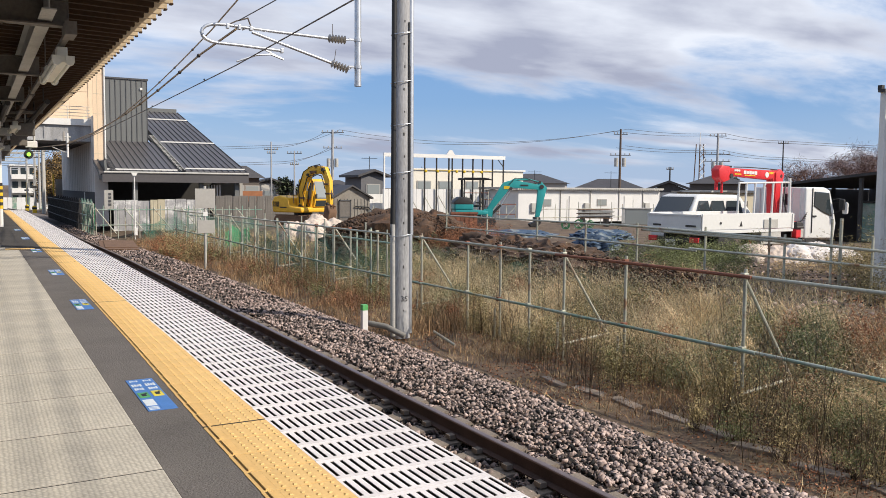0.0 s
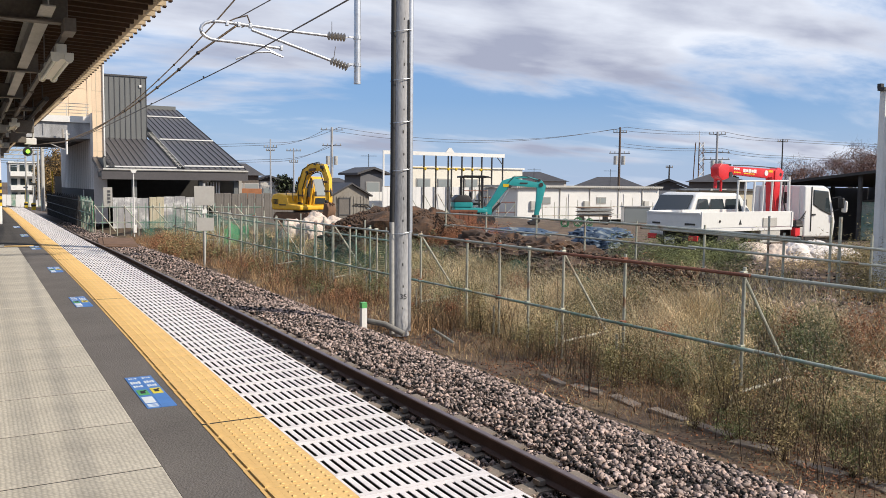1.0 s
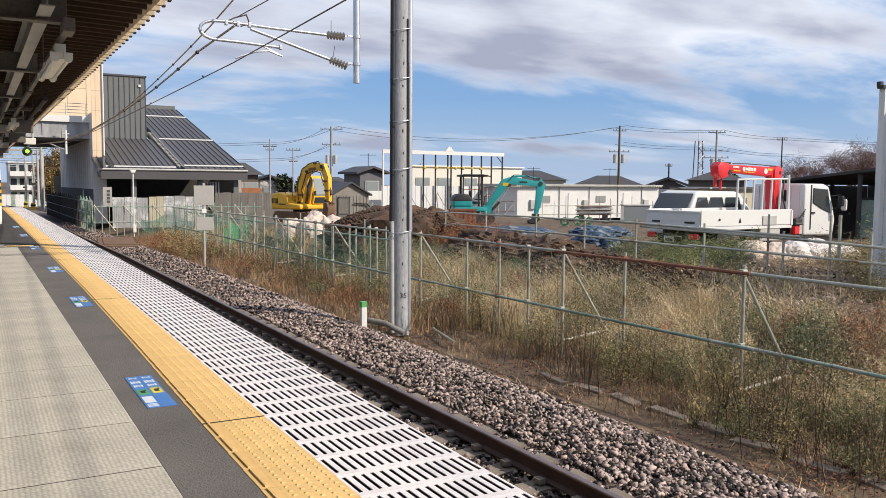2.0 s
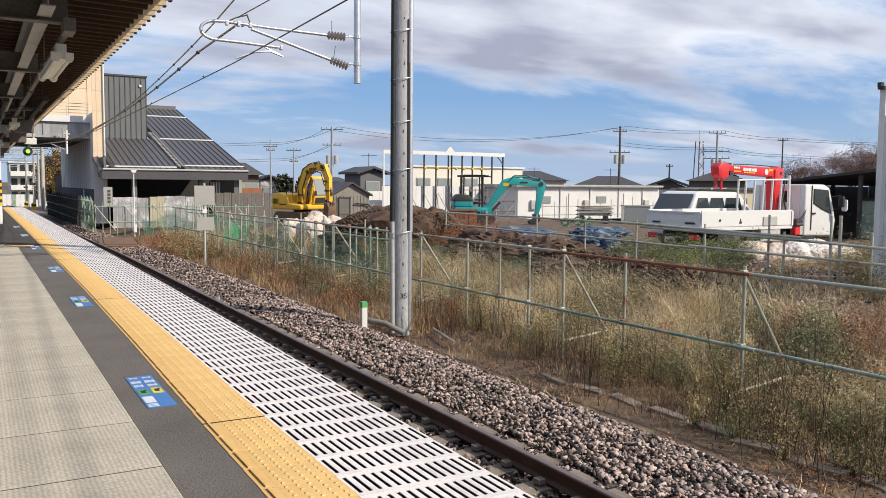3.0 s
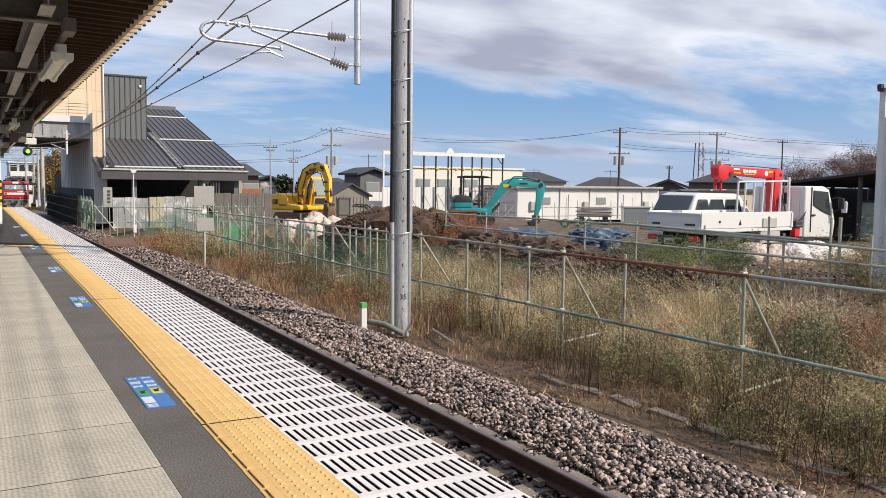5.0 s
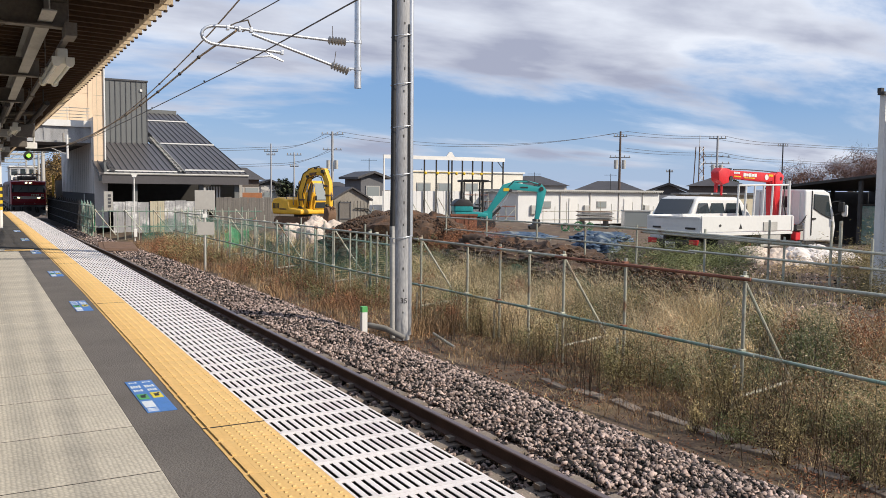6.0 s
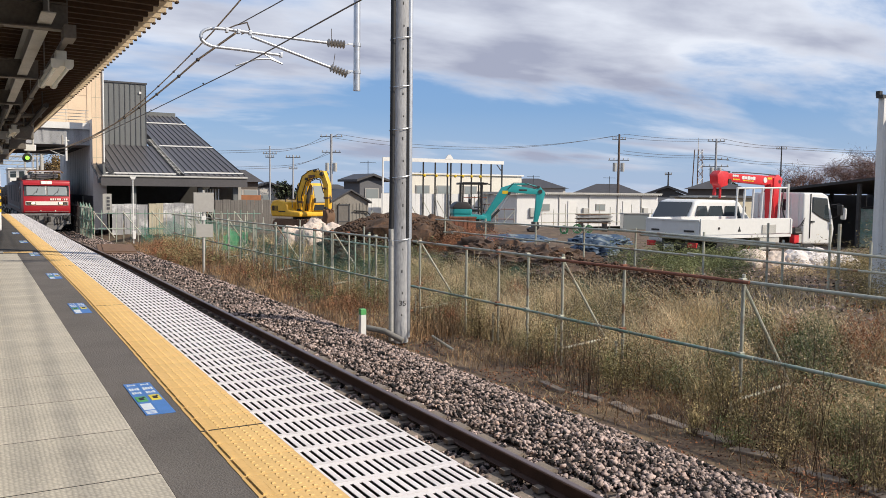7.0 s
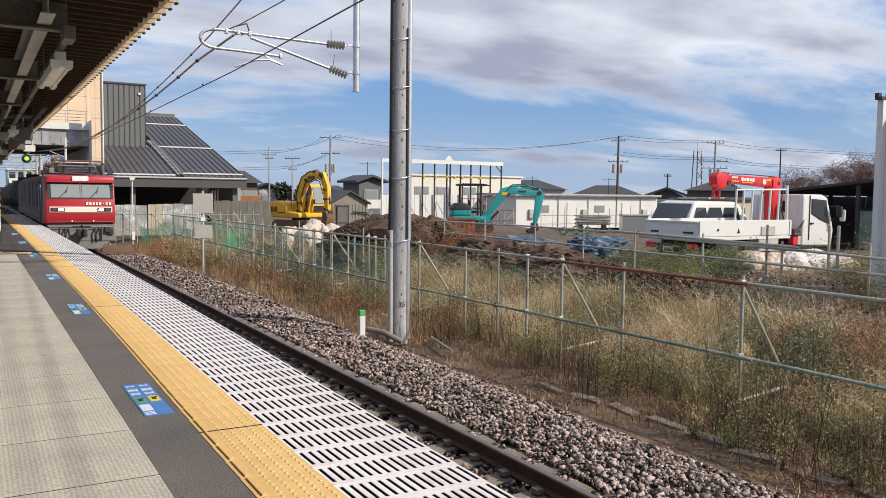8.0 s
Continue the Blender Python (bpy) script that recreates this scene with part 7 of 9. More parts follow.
def build_heaps():
    heap("soil_mound", (12.5, 25.6), (2.5, 1.6, 1.3), "dirt", "heap of dark brown earth", "soil pile", 3, 0.22, grit=0.16)
    heap("soil_mound", (13.35, 24.8), (1.5, 1.2, 1.10), "dirt", "heap of dark brown earth with dry weeds", "soil pile", 5, 0.25, grit=0.16)
    for i, (x, y, sx, sy, h) in enumerate(((12.3, 15.2, 0.9, 1.5, 0.46), (12.7, 17.6, 1.0, 1.7, 0.58), (13.0, 20.2, 1.1, 1.7, 0.62), (14.4, 19.0, 1.2, 1.2, 0.40), (12.7, 12.8, 0.7, 1.2, 0.24))):
        heap("soil_bank", (x, y), (sx, sy, h), "dirt", "low bank of dark dug soil and clods", "soil bank", 70 + i, 0.32, grit=0.22)
    rng = np.random.default_rng(12)
    def over(r, n):
        a = 6.283 * r.random(n); u = np.sqrt(r.random(n)) * 0.96
        first = r.random(n) < 0.55
        cx, cy, sx, sy, h = np.where(first, 12.5, 13.35), np.where(first, 25.6, 24.8), np.where(first, 2.5, 1.5), np.where(first, 1.6, 1.2), np.where(first, 1.22, 1.05)
        x, y = cx + sx * u * np.cos(a), cy + sy * u * np.sin(a)
        return np.stack([x, y, ground_z(cx, cy) + h * np.sqrt(1 - u * u)], -1)
    v, fc = rocks(7000, over, 12, (0.02, 0.075))
    raw("soil_clods", v, fc, "dirt", "loose dark clods on the earth heaps", "soil")
    def strewn(r, n):
        y = 11.8 + 10.0 * r.random(n)
        x = np.interp(y, [11.8, 15, 17.6, 20.2, 22], [12.1, 12.3, 12.7, 13.0, 13.4]) + r.normal(size=n) * 0.6
        lift = 0.5 * np.exp(-((x - np.interp(y, [11.8, 15, 17.6, 20.2, 22], [12.1, 12.3, 12.7, 13.0, 13.4])) / 0.7) ** 2)
        return np.stack([x, y, ground_z(x, y) + lift * r.random(n) ** 0.4], -1)
    v, fc = rocks(9000, strewn, 14, (0.02, 0.085))
    raw("soil_clods", v, fc, "dirt", "loose dark clods along the dug bank", "soil")
    s = thing("board_stack", pose(27.42, 32.81, -0.45, 0, 0, -30), "stack of weathered scaffold boards and frames", "board stack")
    for k in range(7):
        b = bmnew(); box(b, (0.05 * (k % 3), 0.04 * (k % 2), 0.45 + 0.07 * k), (1.7, 0.9, 0.035)); part("board", b, "steel_grey" if k % 3 else "track_rust", s)
    for e in (-0.6, 0.6):
        b = bmnew(); box(b, (e, 0, 0.22), (0.12, 0.9, 0.43)); part("bearer", b, "dark_metal", s)
    c = thing("steel_crate", pose(31.55, 34.23, -0.45, 0, 0, -30), "pale teal steel crate with a light rim", "crate")
    b = bmnew(); box(b, (0, 0, 0.42), (1.4, 0.9, 0.84), bevel=0.02); part("body", b, "glass_pale", c)
    b = bmnew(); box(b, (0, 0, 0.87), (1.46, 0.96, 0.06)); part("rim", b, "steel_grey", c)
    for i, (x, y, r) in enumerate(((23.4, 30.0, 0.19), (24.3, 30.2, 0.21), (24.8, 30.0, 0.18))):
        c = thing("hose_coil", pose(x, y, float(ground_z(x, y)) + 0.02, 0, 0, -35 + 9 * i), "green water hose coiled on a frame in the yard", "hose coil", "hose coils")
        for k in range(4):
            b = bmnew(); chain(b, [(math.cos(a) * (r - 0.02 * k), -0.10 + 0.07 * k, r + 0.03 + math.sin(a) * (r - 0.02 * k)) for a in np.linspace(0, 6.2, 20)], 0.013, 6); part("loop", b, "hose_green", c, smooth=True)
        b = bmnew(); rod(b, (-r, 0, 0), (0, 0, r), 0.02, seg=6); rod(b, (r, 0, 0), (0, 0, r), 0.02, seg=6); part("frame", b, "pipe", c)
    for i, (x, y, w, h) in enumerate(((27.9, 45.0, 1.6, 2.1), (29.3, 45.5, 1.2, 1.9), (30.9, 46.0, 1.3, 1.7))):
        c = thing("scaffold_frame", pose(x, y, float(ground_z(x, y)), 0, 0, -20), "rusty scaffold frame leaning by the shed", "scaffold frame", "scaffold frames")
        for e in (-w / 2, 0, w / 2):
            b = bmnew(); rod(b, (e, 0, 0), (e, 0.15, h), 0.03, seg=6); part("upright", b, "pipe", c)
        for z in (0.35, h * 0.55, h - 0.1):
            b = bmnew(); rod(b, (-w / 2, 0.05, z), (w / 2, 0.05, z), 0.025, seg=6); part("bar", b, "pipe_rust", c)
        b = bmnew(); rod(b, (-w / 2, -0.05, 0.1), (w / 2, 0.02, h - 0.2), 0.022, seg=6); part("diagonal", b, "pipe", c)
    c = thing("brown_crate", pose(19.35, 32.3, float(ground_z(19.35, 32.3)) - 0.02, 0, 0, -24), "rusty brown slatted steel crate beside the excavator", "crate")
    for k in range(6):
        b = bmnew(); box(b, (-0.5 + 0.2 * k, -0.36, 0.42), (0.17, 0.03, 0.80), bevel=0.006); part("slat", b, "pipe_rust", c)
    b = bmnew(); box(b, (0, 0, 0.42), (1.18, 0.66, 0.78)); part("body", b, "track_rust", c)
    b = bmnew(); box(b, (0, -0.385, 0.78), (1.24, 0.03, 0.07)); box(b, (0, -0.385, 0.08), (1.24, 0.03, 0.07)); part("rim", b, "pipe_rust", c)
    heap("tarpaulin", (18.4, 27.2), (2.2, 0.8, 0.30), "tarp_blue", "faded blue tarpaulin over a pile", "tarpaulin", 7, 0.25)
    heap("tarpaulin", (17.6, 20.9), (0.9, 0.7, 0.45), "tarp_blue", "crumpled blue tarpaulin bundle", "tarpaulin", 8, 0.3)
    heap("tarpaulin", (20.6, 24.2), (1.4, 0.9, 0.38), "tarp_blue", "faded blue tarpaulin over a pile", "tarpaulin", 9, 0.3)
    for i, (x, y, r, h, mt) in enumerate(((11.7, 33.5, 0.62, 0.85, "bag"), (12.4, 33.0, 0.66, 0.78, "bag"), (13.1, 32.5, 0.68, 0.66, "bag"), (12.2, 32.3, 0.5, 0.55, "bag"), (12.8, 33.6, 0.6, 0.8, "bag"),
                                          (18.0, 15.0, 0.62, 0.50, "bag"), (18.45, 14.65, 0.55, 0.46, "bag"), (18.95, 14.4, 0.60, 0.52, "bag_white"), (19.5, 14.2, 0.68, 0.54, "bag_white"), (20.1, 13.9, 0.62, 0.46, "bag_white"))):
        heap("sack", (x, y), (r, r * 0.8, h), mt, "pale woven bulk sack full of rubble" if mt == "bag" else "white woven bulk sack", "sack", 40 + i, 0.15)


build_truck()
build_van()
build_yellow_excavator()
build_mini_excavator()
build_yard_fence()
build_heaps()

# ---- beyond the yard: sheds, houses, poles, trees ----


def build_white_shed():
    t = thing("site_shed", pose(36, 52, -1.15), "long low white shed with corrugated roof edge", "shed")
    L = 14.5
    b = bmnew(); box(b, (L / 2, 2.5, 1.25), (L, 5, 2.5)); wall = part("wall", b, "hoard", t)
    b = bmnew()
    pts = []
    n = int((L + 0.6) / 0.2)
    for k in range(n):
        x = -0.3 + k * 0.2
        pts += [(x, 2.52), (x + 0.06, 2.52), (x + 0.10, 2.62), (x + 0.16, 2.62)]
    prism(b, pts + [(u, 2.72) for u, v in (pts[-1], pts[0])], -0.35, 5.3); part("roof", b, "steel_grey", t, "corrugated grey roof")
    for x in (2.6, 8.2):
        b = bmnew(); box(b, (x, -0.02, 1.55), (1.0, 0.06, 0.55)); w = part("window", b, "grey_wall", wall)
        b = bmnew(); box(b, (x, -0.055, 1.55), (0.9, 0.02, 0.45)); part("pane", b, "glass_pale", w)
    for x in (5.3, 11.0):
        b = bmnew(); box(b, (x, -0.03, 1.05), (0.85, 0.05, 2.0)); part("door", b, "white_paint", wall)
    for x in (1.4, 6.6, 13.0):
        b = bmnew(); box(b, (x, -0.1, 1.15), (0.5, 0.2, 0.7), bevel=0.02); part("air_unit", b, "steel_grey", t)
    for x in (4.0, 7.0, 10.0, 12.6):
        b = bmnew(); box(b, (x, -0.04, 1.3), (0.06, 0.06, 2.4)); part("downpipe", b, "grey_wall", wall)
    for i in range(26):
        x = 0.2 + i * 0.55
        b = bmnew(); rod(b, (x, -2.2, -0.1), (x, -2.2, 1.45 + 0.18 * (i % 3)), 0.025, seg=6); part("pipe_upright", b, "pipe", t) if i % 2 else b.free()
    for z in (0.45, 1.1):
        b = bmnew(); rod(b, (0, -2.2, z), (L, -2.2, z), 0.03, seg=6); part("pipe_rail", b, "pipe", t)


def build_white_frame():
    t = thing("site_hoarding", pose(26.6, 56, -1.15), "tall white site screen with upright posts before a pale building", "hoarding")
    L, top = 10.8, 5.2
    b = bmnew(); box(b, (L / 2, 0, top - 0.14), (L, 0.10, 0.28)); part("top_board", b, "white_paint", t, "white top board")
    b = bmnew(); prism(b, [(5.3, top - 0.02), (6.1, top - 0.02), (5.8, top + 0.36), (5.6, top + 0.36)], -0.06, 0.06); part("peak", b, "white_paint", t)
    b = bmnew(); box(b, (0.0, 0, top / 2), (0.10, 0.12, top)); part("side_board", b, "white_paint", t)
    for x in (2.45, 3.5, 4.55, 5.65, 5.95, 6.9, 7.85, 8.75, 9.7, 10.75):
        b = bmnew(); rod(b, (x, 0.15, 0), (x, 0.15, top - 0.25), 0.065, seg=8); part("post", b, "dark_metal", t)
    b = bmnew(); rod(b, (10.2, 0.1, top - 0.3), (10.75, 0.1, top - 0.9), 0.04, seg=6); part("stay", b, "dark_metal", t)
    for i in range(22):
        b = bmnew(); box(b, (0.25 + i * 0.48, 0.3, 1.25), (0.46, 0.04, 2.5 + 0.02 * (i % 3))); part("sheet", b, "hoard", t)
    for i in range(8):
        x = 1.0 + 1.25 * i
        b = bmnew(); rod(b, (x, 0.2, 2.0), (x + 0.9, -0.4, 0.1), 0.03, seg=6); part("brace", b, "pipe", t)
    b = bmnew(); rod(b, (2.4, 0.05, 3.98), (9.6, 0.05, 3.95), 0.012, seg=5); part("rope", b, "stripe_yellow", t)
    for x in (3.55, 4.6, 5.6, 6.3, 7.0, 7.8, 8.6):
        b = bmnew(); bmesh.ops.create_uvsphere(b, u_segments=8, v_segments=6, radius=0.12, matrix=Matrix.Translation((x, 0.05, 3.9))); part("rope_flag", b, "stripe_yellow", t)
    h = thing("pale_building", pose(29.5, 60, -1.15), "two-storey cream building with flat roof behind the screen", "building")
    b = bmnew(); box(b, (7.0, 1, 2.05), (11.0, 2, 4.1)); wall = part("wall", b, "cream_wall", h)
    b = bmnew(); box(b, (7.0, 1, 4.15), (11.3, 2.3, 0.12)); part("parapet", b, "white_paint", h)
    for x in (2.6, 4.6, 7.2):
        b = bmnew(); box(b, (x, -0.03, 2.7), (1.3, 0.08, 1.0)); w = part("window", b, "grey_wall", wall)
        b = bmnew(); box(b, (x, -0.08, 2.7), (1.15, 0.03, 0.85)); part("pane", b, "glass_pale", w)
    b = bmnew(); box(b, (7.9, 0.6, 3.6), (2.2, 0.1, 1.0)); part("roof_screen", b, "grey_wall", h)


def build_yard_shed():
    f = thing("pale_fence", pose(0, 0, 0), "pale boarded fence between the huts", "fence")
    for i in range(6):
        b = bmnew(); box(b, (24.8 + i * 0.62, 57.5, -0.1), (0.6, 0.05, 2.1)); part("board", b, "white_paint", f)
    g = thing("dark_hoarding", pose(0, 0, 0), "dark grey sheet hoarding along the far yard", "hoarding")
    for i in range(12):
        b = bmnew(); box(b, (20.6 + i * 0.55, 59.5, -0.15), (0.53, 0.05, 2.0 + 0.06 * (i % 2))); part("sheet", b, "hoard_brown", g)
    for i in range(3):
        b = bmnew(); rod(b, (20.4 + 2.2 * i, 59.2, -1.0), (21.6 + 2.2 * i, 59.2, 0.7), 0.03, seg=6); part("stay", b, "pipe", g)


def house(x, y, rz, w, d, h, rh, wall, label, windows=2, hip=False, balcony=""):
    t = thing("house", pose(x, y, -1.2, 0, 0, rz), label, "house", "far houses")
    b = bmnew(); box(b, (0, 0, h / 2), (w, d, h)); wl = part("wall", b, wall, t)
    o = 0.5
    b = bmnew()
    if hip:
        base = [b.verts.new(p) for p in ((-w / 2 - o, -d / 2 - o, h), (w / 2 + o, -d / 2 - o, h), (w / 2 + o, d / 2 + o, h), (-w / 2 - o, d / 2 + o, h))]
        k = max(0.3, (w - d) / 2)
        r = [b.verts.new((-k, 0, h + rh)), b.verts.new((k, 0, h + rh))]
        for f in ((base[0], base[1], r[1], r[0]), (base[2], base[3], r[0], r[1]), (base[1], base[2], r[1]), (base[3], base[0], r[0]), base[::-1]):
            b.faces.new(f)
    else:
        prism(b, [(-w / 2 - o, h - 0.1), (0, h + rh), (w / 2 + o, h - 0.1), (w / 2 + o, h + 0.12), (0, h + rh + 0.22), (-w / 2 - o, h + 0.12)], -d / 2 - o, d / 2 + o)
        prism(b, [(-w / 2, h - 0.05), (w / 2, h - 0.05), (0, h + rh)], -d / 2 + 0.01, d / 2 - 0.01)
    part("roof", b, "house_roof", t, "dark tiled roof")
    for i in range(windows):
        xx = -w / 2 + w * (i + 0.5) / windows
        b = bmnew(); box(b, (xx, -d / 2 - 0.03, h - 1.3), (1.5, 0.1, 1.1)); wn = part("window", b, "grey_wall", wl)
        b = bmnew(); box(b, (xx, -d / 2 - 0.09, h - 1.3), (1.3, 0.04, 0.95)); part("pane", b, "glass_pale", wn)
    if balcony:
        b = bmnew(); box(b, (0.4, -d / 2 - 0.6, h - 1.8), (w * 0.8, 1.2, 1.0)); part("balcony", b, balcony, t)
    return t


def build_dark_shed():
    """A dark sheet-clad shed with a shallow gable between the machines."""
    t = thing("dark_shed", pose(18.82, 44.6, -1.1) @ Matrix.Diagonal((1, 1, 1.12, 1)), "weathered buff corrugated shed with a shallow gable", "shed")
    b = bmnew(); prism(b, [(-1.15, 0), (1.15, 0), (1.15, 1.75), (0.0, 2.3), (-1.15, 1.75)], -0.6, 1.6); wall = part("wall", b, "sheet_buff", t)
    for e in (-1, 1):
        b = bmnew(); prism(b, [(e * 1.3, 1.68), (0, 2.32), (0, 2.40), (e * 1.3, 1.76)], -0.8, 1.8); part("roof", b, "house_roof", t)
    for k in range(11):
        b = bmnew(); box(b, (-1.05 + 0.21 * k, -0.615, 0.85), (0.05, 0.03, 1.68)); part("rib", b, "sheet_buff", wall)
    b = bmnew(); box(b, (-0.42, -0.65, 0.80), (0.62, 0.03, 1.5)); door = part("door", b, "hoard_brown", wall, "plain sheet door")
    b = bmnew()
    for x, z, w, h in ((-0.76, 0.82, 0.06, 1.62), (-0.08, 0.82, 0.06, 1.62), (-0.42, 1.60, 0.74, 0.06), (-0.42, 0.75, 0.62, 0.05)):
        box(b, (x, -0.675, z), (w, 0.04, h))
    part("door_frame", b, "dark_wall", door)
    for x0, x1 in ((0.75, 1.35), (-1.5, -1.1)):
        b = bmnew(); rod(b, (x0, -0.75, 0.1), (x1, -0.75, 1.35), 0.03, seg=6); part("stay", b, "pipe", t)
    b = bmnew(); chain(b, [(0.2, -0.72, 1.3), (1.0, -0.72, 1.25), (1.25, -0.72, 1.05), (1.3, -0.72, 0.1)], 0.035, 6); part("hose", b, "black", t)
    b = bmnew(); rod(b, (-1.6, -0.8, 0.18), (1.6, -0.8, 0.2), 0.025, seg=6); part("foot_pipe", b, "pipe", t)


def build_houses():
    build_dark_shed()
    house(22.4, 82, 0, 4.6, 2.0, 3.5, 1.2, "house_brown", "dark grey house with brown balcony and tiled roof", 3, True, balcony="orange_brown")
    house(30.6, 97, -10, 2.6, 4, 3.0, 0.5, "house_wall", "small pale house with low roof", 1)
    house(34.4, 77, 0, 2.6, 4, 3.75, 0.5, "house_grey", "grey house with a low gable and one window", 1)
    house(33.4, 82, 0, 2.6, 2.0, 2.65, 0.75, "house_wall", "pale house with a low dark tiled roof", 2, True)
    house(66, 92, -40, 9, 7, 3.4, 1.3, "house_wall", "pale house with wide dark hip roof", 3, True)
    house(76, 88, -40, 9, 6, 2.7, 1.4, "house_wall", "pale house with wide dark hip roof", 3, True)
    house(62.5, 63.0, -45, 5.0, 5, 2.4, 1.0, "house_wall", "cream house with dark gable roof", 2)
    house(75, 68, -45, 6, 6, 3.4, 1.1, "house_brown", "dark house with low roof", 2, True)
    house(52, 96, -30, 8, 7, 3.4, 1.1, "house_wall", "grey house with dark hip roof", 2, True)
    # buff store behind the truck
    t = thing("store", pose(39.6, 38.0, -1.1, 0, 0, 0), "buff sheet-walled store with dark flat eave", "store")
    b = bmnew(); box(b, (4, 0.5, 1.2), (8.5, 1.0, 2.4)); wall = part("wall", b, "hoard_tan", t)
    b = bmnew(); box(b, (4, 0.5, 2.48), (9, 1.5, 0.16)); part("eave", b, "dark_wall", t)
    for x in (1.5, 4.5):
        b = bmnew(); box(b, (x, -0.04, 1.0), (1.4, 0.06, 1.7)); part("door", b, "house_brown", wall)
    # open shelter with dark roof, and the grey building at its side
    s = thing("open_shelter", pose(0, 0, 0), "dark open shelter with sloping roof and stored goods", "shelter")
    b = bmnew(); prism(b, [(23.4, 1.58), (15.4, 2.40), (15.4, 2.50), (23.4, 1.68)], 28.6, 36.0, axis="x"); part("roof", b, "dark_metal", s)
    for x, y, z in ((28.8, 16.2, 2.2), (28.8, 19.2, 1.95), (28.8, 22.6, 1.6), (32, 18.5, 2.0), (32, 22.6, 1.6)):
        b = bmnew(); box(b, (x, y, z / 2 - 0.4), (0.12, 0.12, z + 0.8)); part("post", b, "dark_metal", s)
    b = bmnew(); box(b, (32.3, 23.6, 0.3), (7.4, 0.1, 2.5)); part("back_sheet", b, "dark_wall", s)
    b = bmnew(); box(b, (35.9, 19.5, 0.5), (0.1, 8, 2.9)); part("side_sheet", b, "dark_wall", s)
    for i, (x, y, h, mt) in enumerate(((30.0, 21.5, 1.5, "dark_metal"), (30.6, 19.6, 1.5, "pipe_green"), (30.9, 18.2, 1.7, "pipe_green"), (33.2, 20.6, 1.9, "dark_metal"))):
        k = thing("storage_bin", pose(x, y, -0.5), "green steel storage bin in the shade" if mt == "pipe_green" else "dark machine under the shelter", "bin")
        b = bmnew(); box(b, (0, 0, h / 2), (1.0, 0.9, h), bevel=0.05); part("body", b, mt, k)
        b = bmnew(); box(b, (0, 0, h + 0.04), (1.06, 0.96, 0.08), bevel=0.02); part("lid", b, "dark_metal", k)
    g = thing("grey_annex", pose(0.08, -0.04, 0), "grey steel-clad building corner with a camera on its post", "building")
    b = bmnew(); prism(b, [(15.22, 9.80), (17.9, 9.0), (18.4, 6.6), (15.9, 6.0)], -1.0, 3.02, axis="z"); part("wall", b, "white_paint", g)
    b = bmnew(); box(b, (15.16, 9.79, 1.2), (0.12, 0.12, 4.3)); part("corner_post", b, "white_paint", g)
    b = bmnew(); box(b, (15.16, 9.79, 3.38), (0.26, 0.14, 0.06)); box(b, (15.08, 9.83, 3.44), (0.09, 0.08, 0.09)); box(b, (15.26, 9.73, 3.44), (0.09, 0.08, 0.09)); part("lamp", b, "dark_metal", g)


def power_pole(x, y, top, r, arms, label, mat="concrete", trans=False):
    t = thing("power_pole", pose(x, y, -1.2), label, "power pole", "power poles")
    H = top + 1.2
    b = bmnew(); rod(b, (0, 0, 0), (0, 0, H), r, r * 0.65, seg=10); part("shaft", b, mat, t, smooth=True)
    for k, (dz, w) in enumerate(arms):
        b = bmnew(); rod(b, (-w / 2 * 0.87, w / 2 * 0.49, H - dz), (w / 2 * 0.87, -w / 2 * 0.49, H - dz), 0.04, seg=6); arm = part("crossarm", b, "dark_metal", t)
        for e in (-0.9, -0.45, 0.45, 0.9):
            b = bmnew(); rod(b, (e * w / 2 * 0.87, -e * w / 2 * 0.49, H - dz), (e * w / 2 * 0.87, -e * w / 2 * 0.49, H - dz + 0.24), 0.05, seg=6); part("insulator", b, "insul", arm)
    if trans:
        for e in (-0.45, 0.45):
            b = bmnew(); rod(b, (e * 0.87, -e * 0.49, H - 4.3), (e * 0.87, -e * 0.49, H - 3.3), 0.23, seg=12); part("transformer", b, "steel_grey", t)


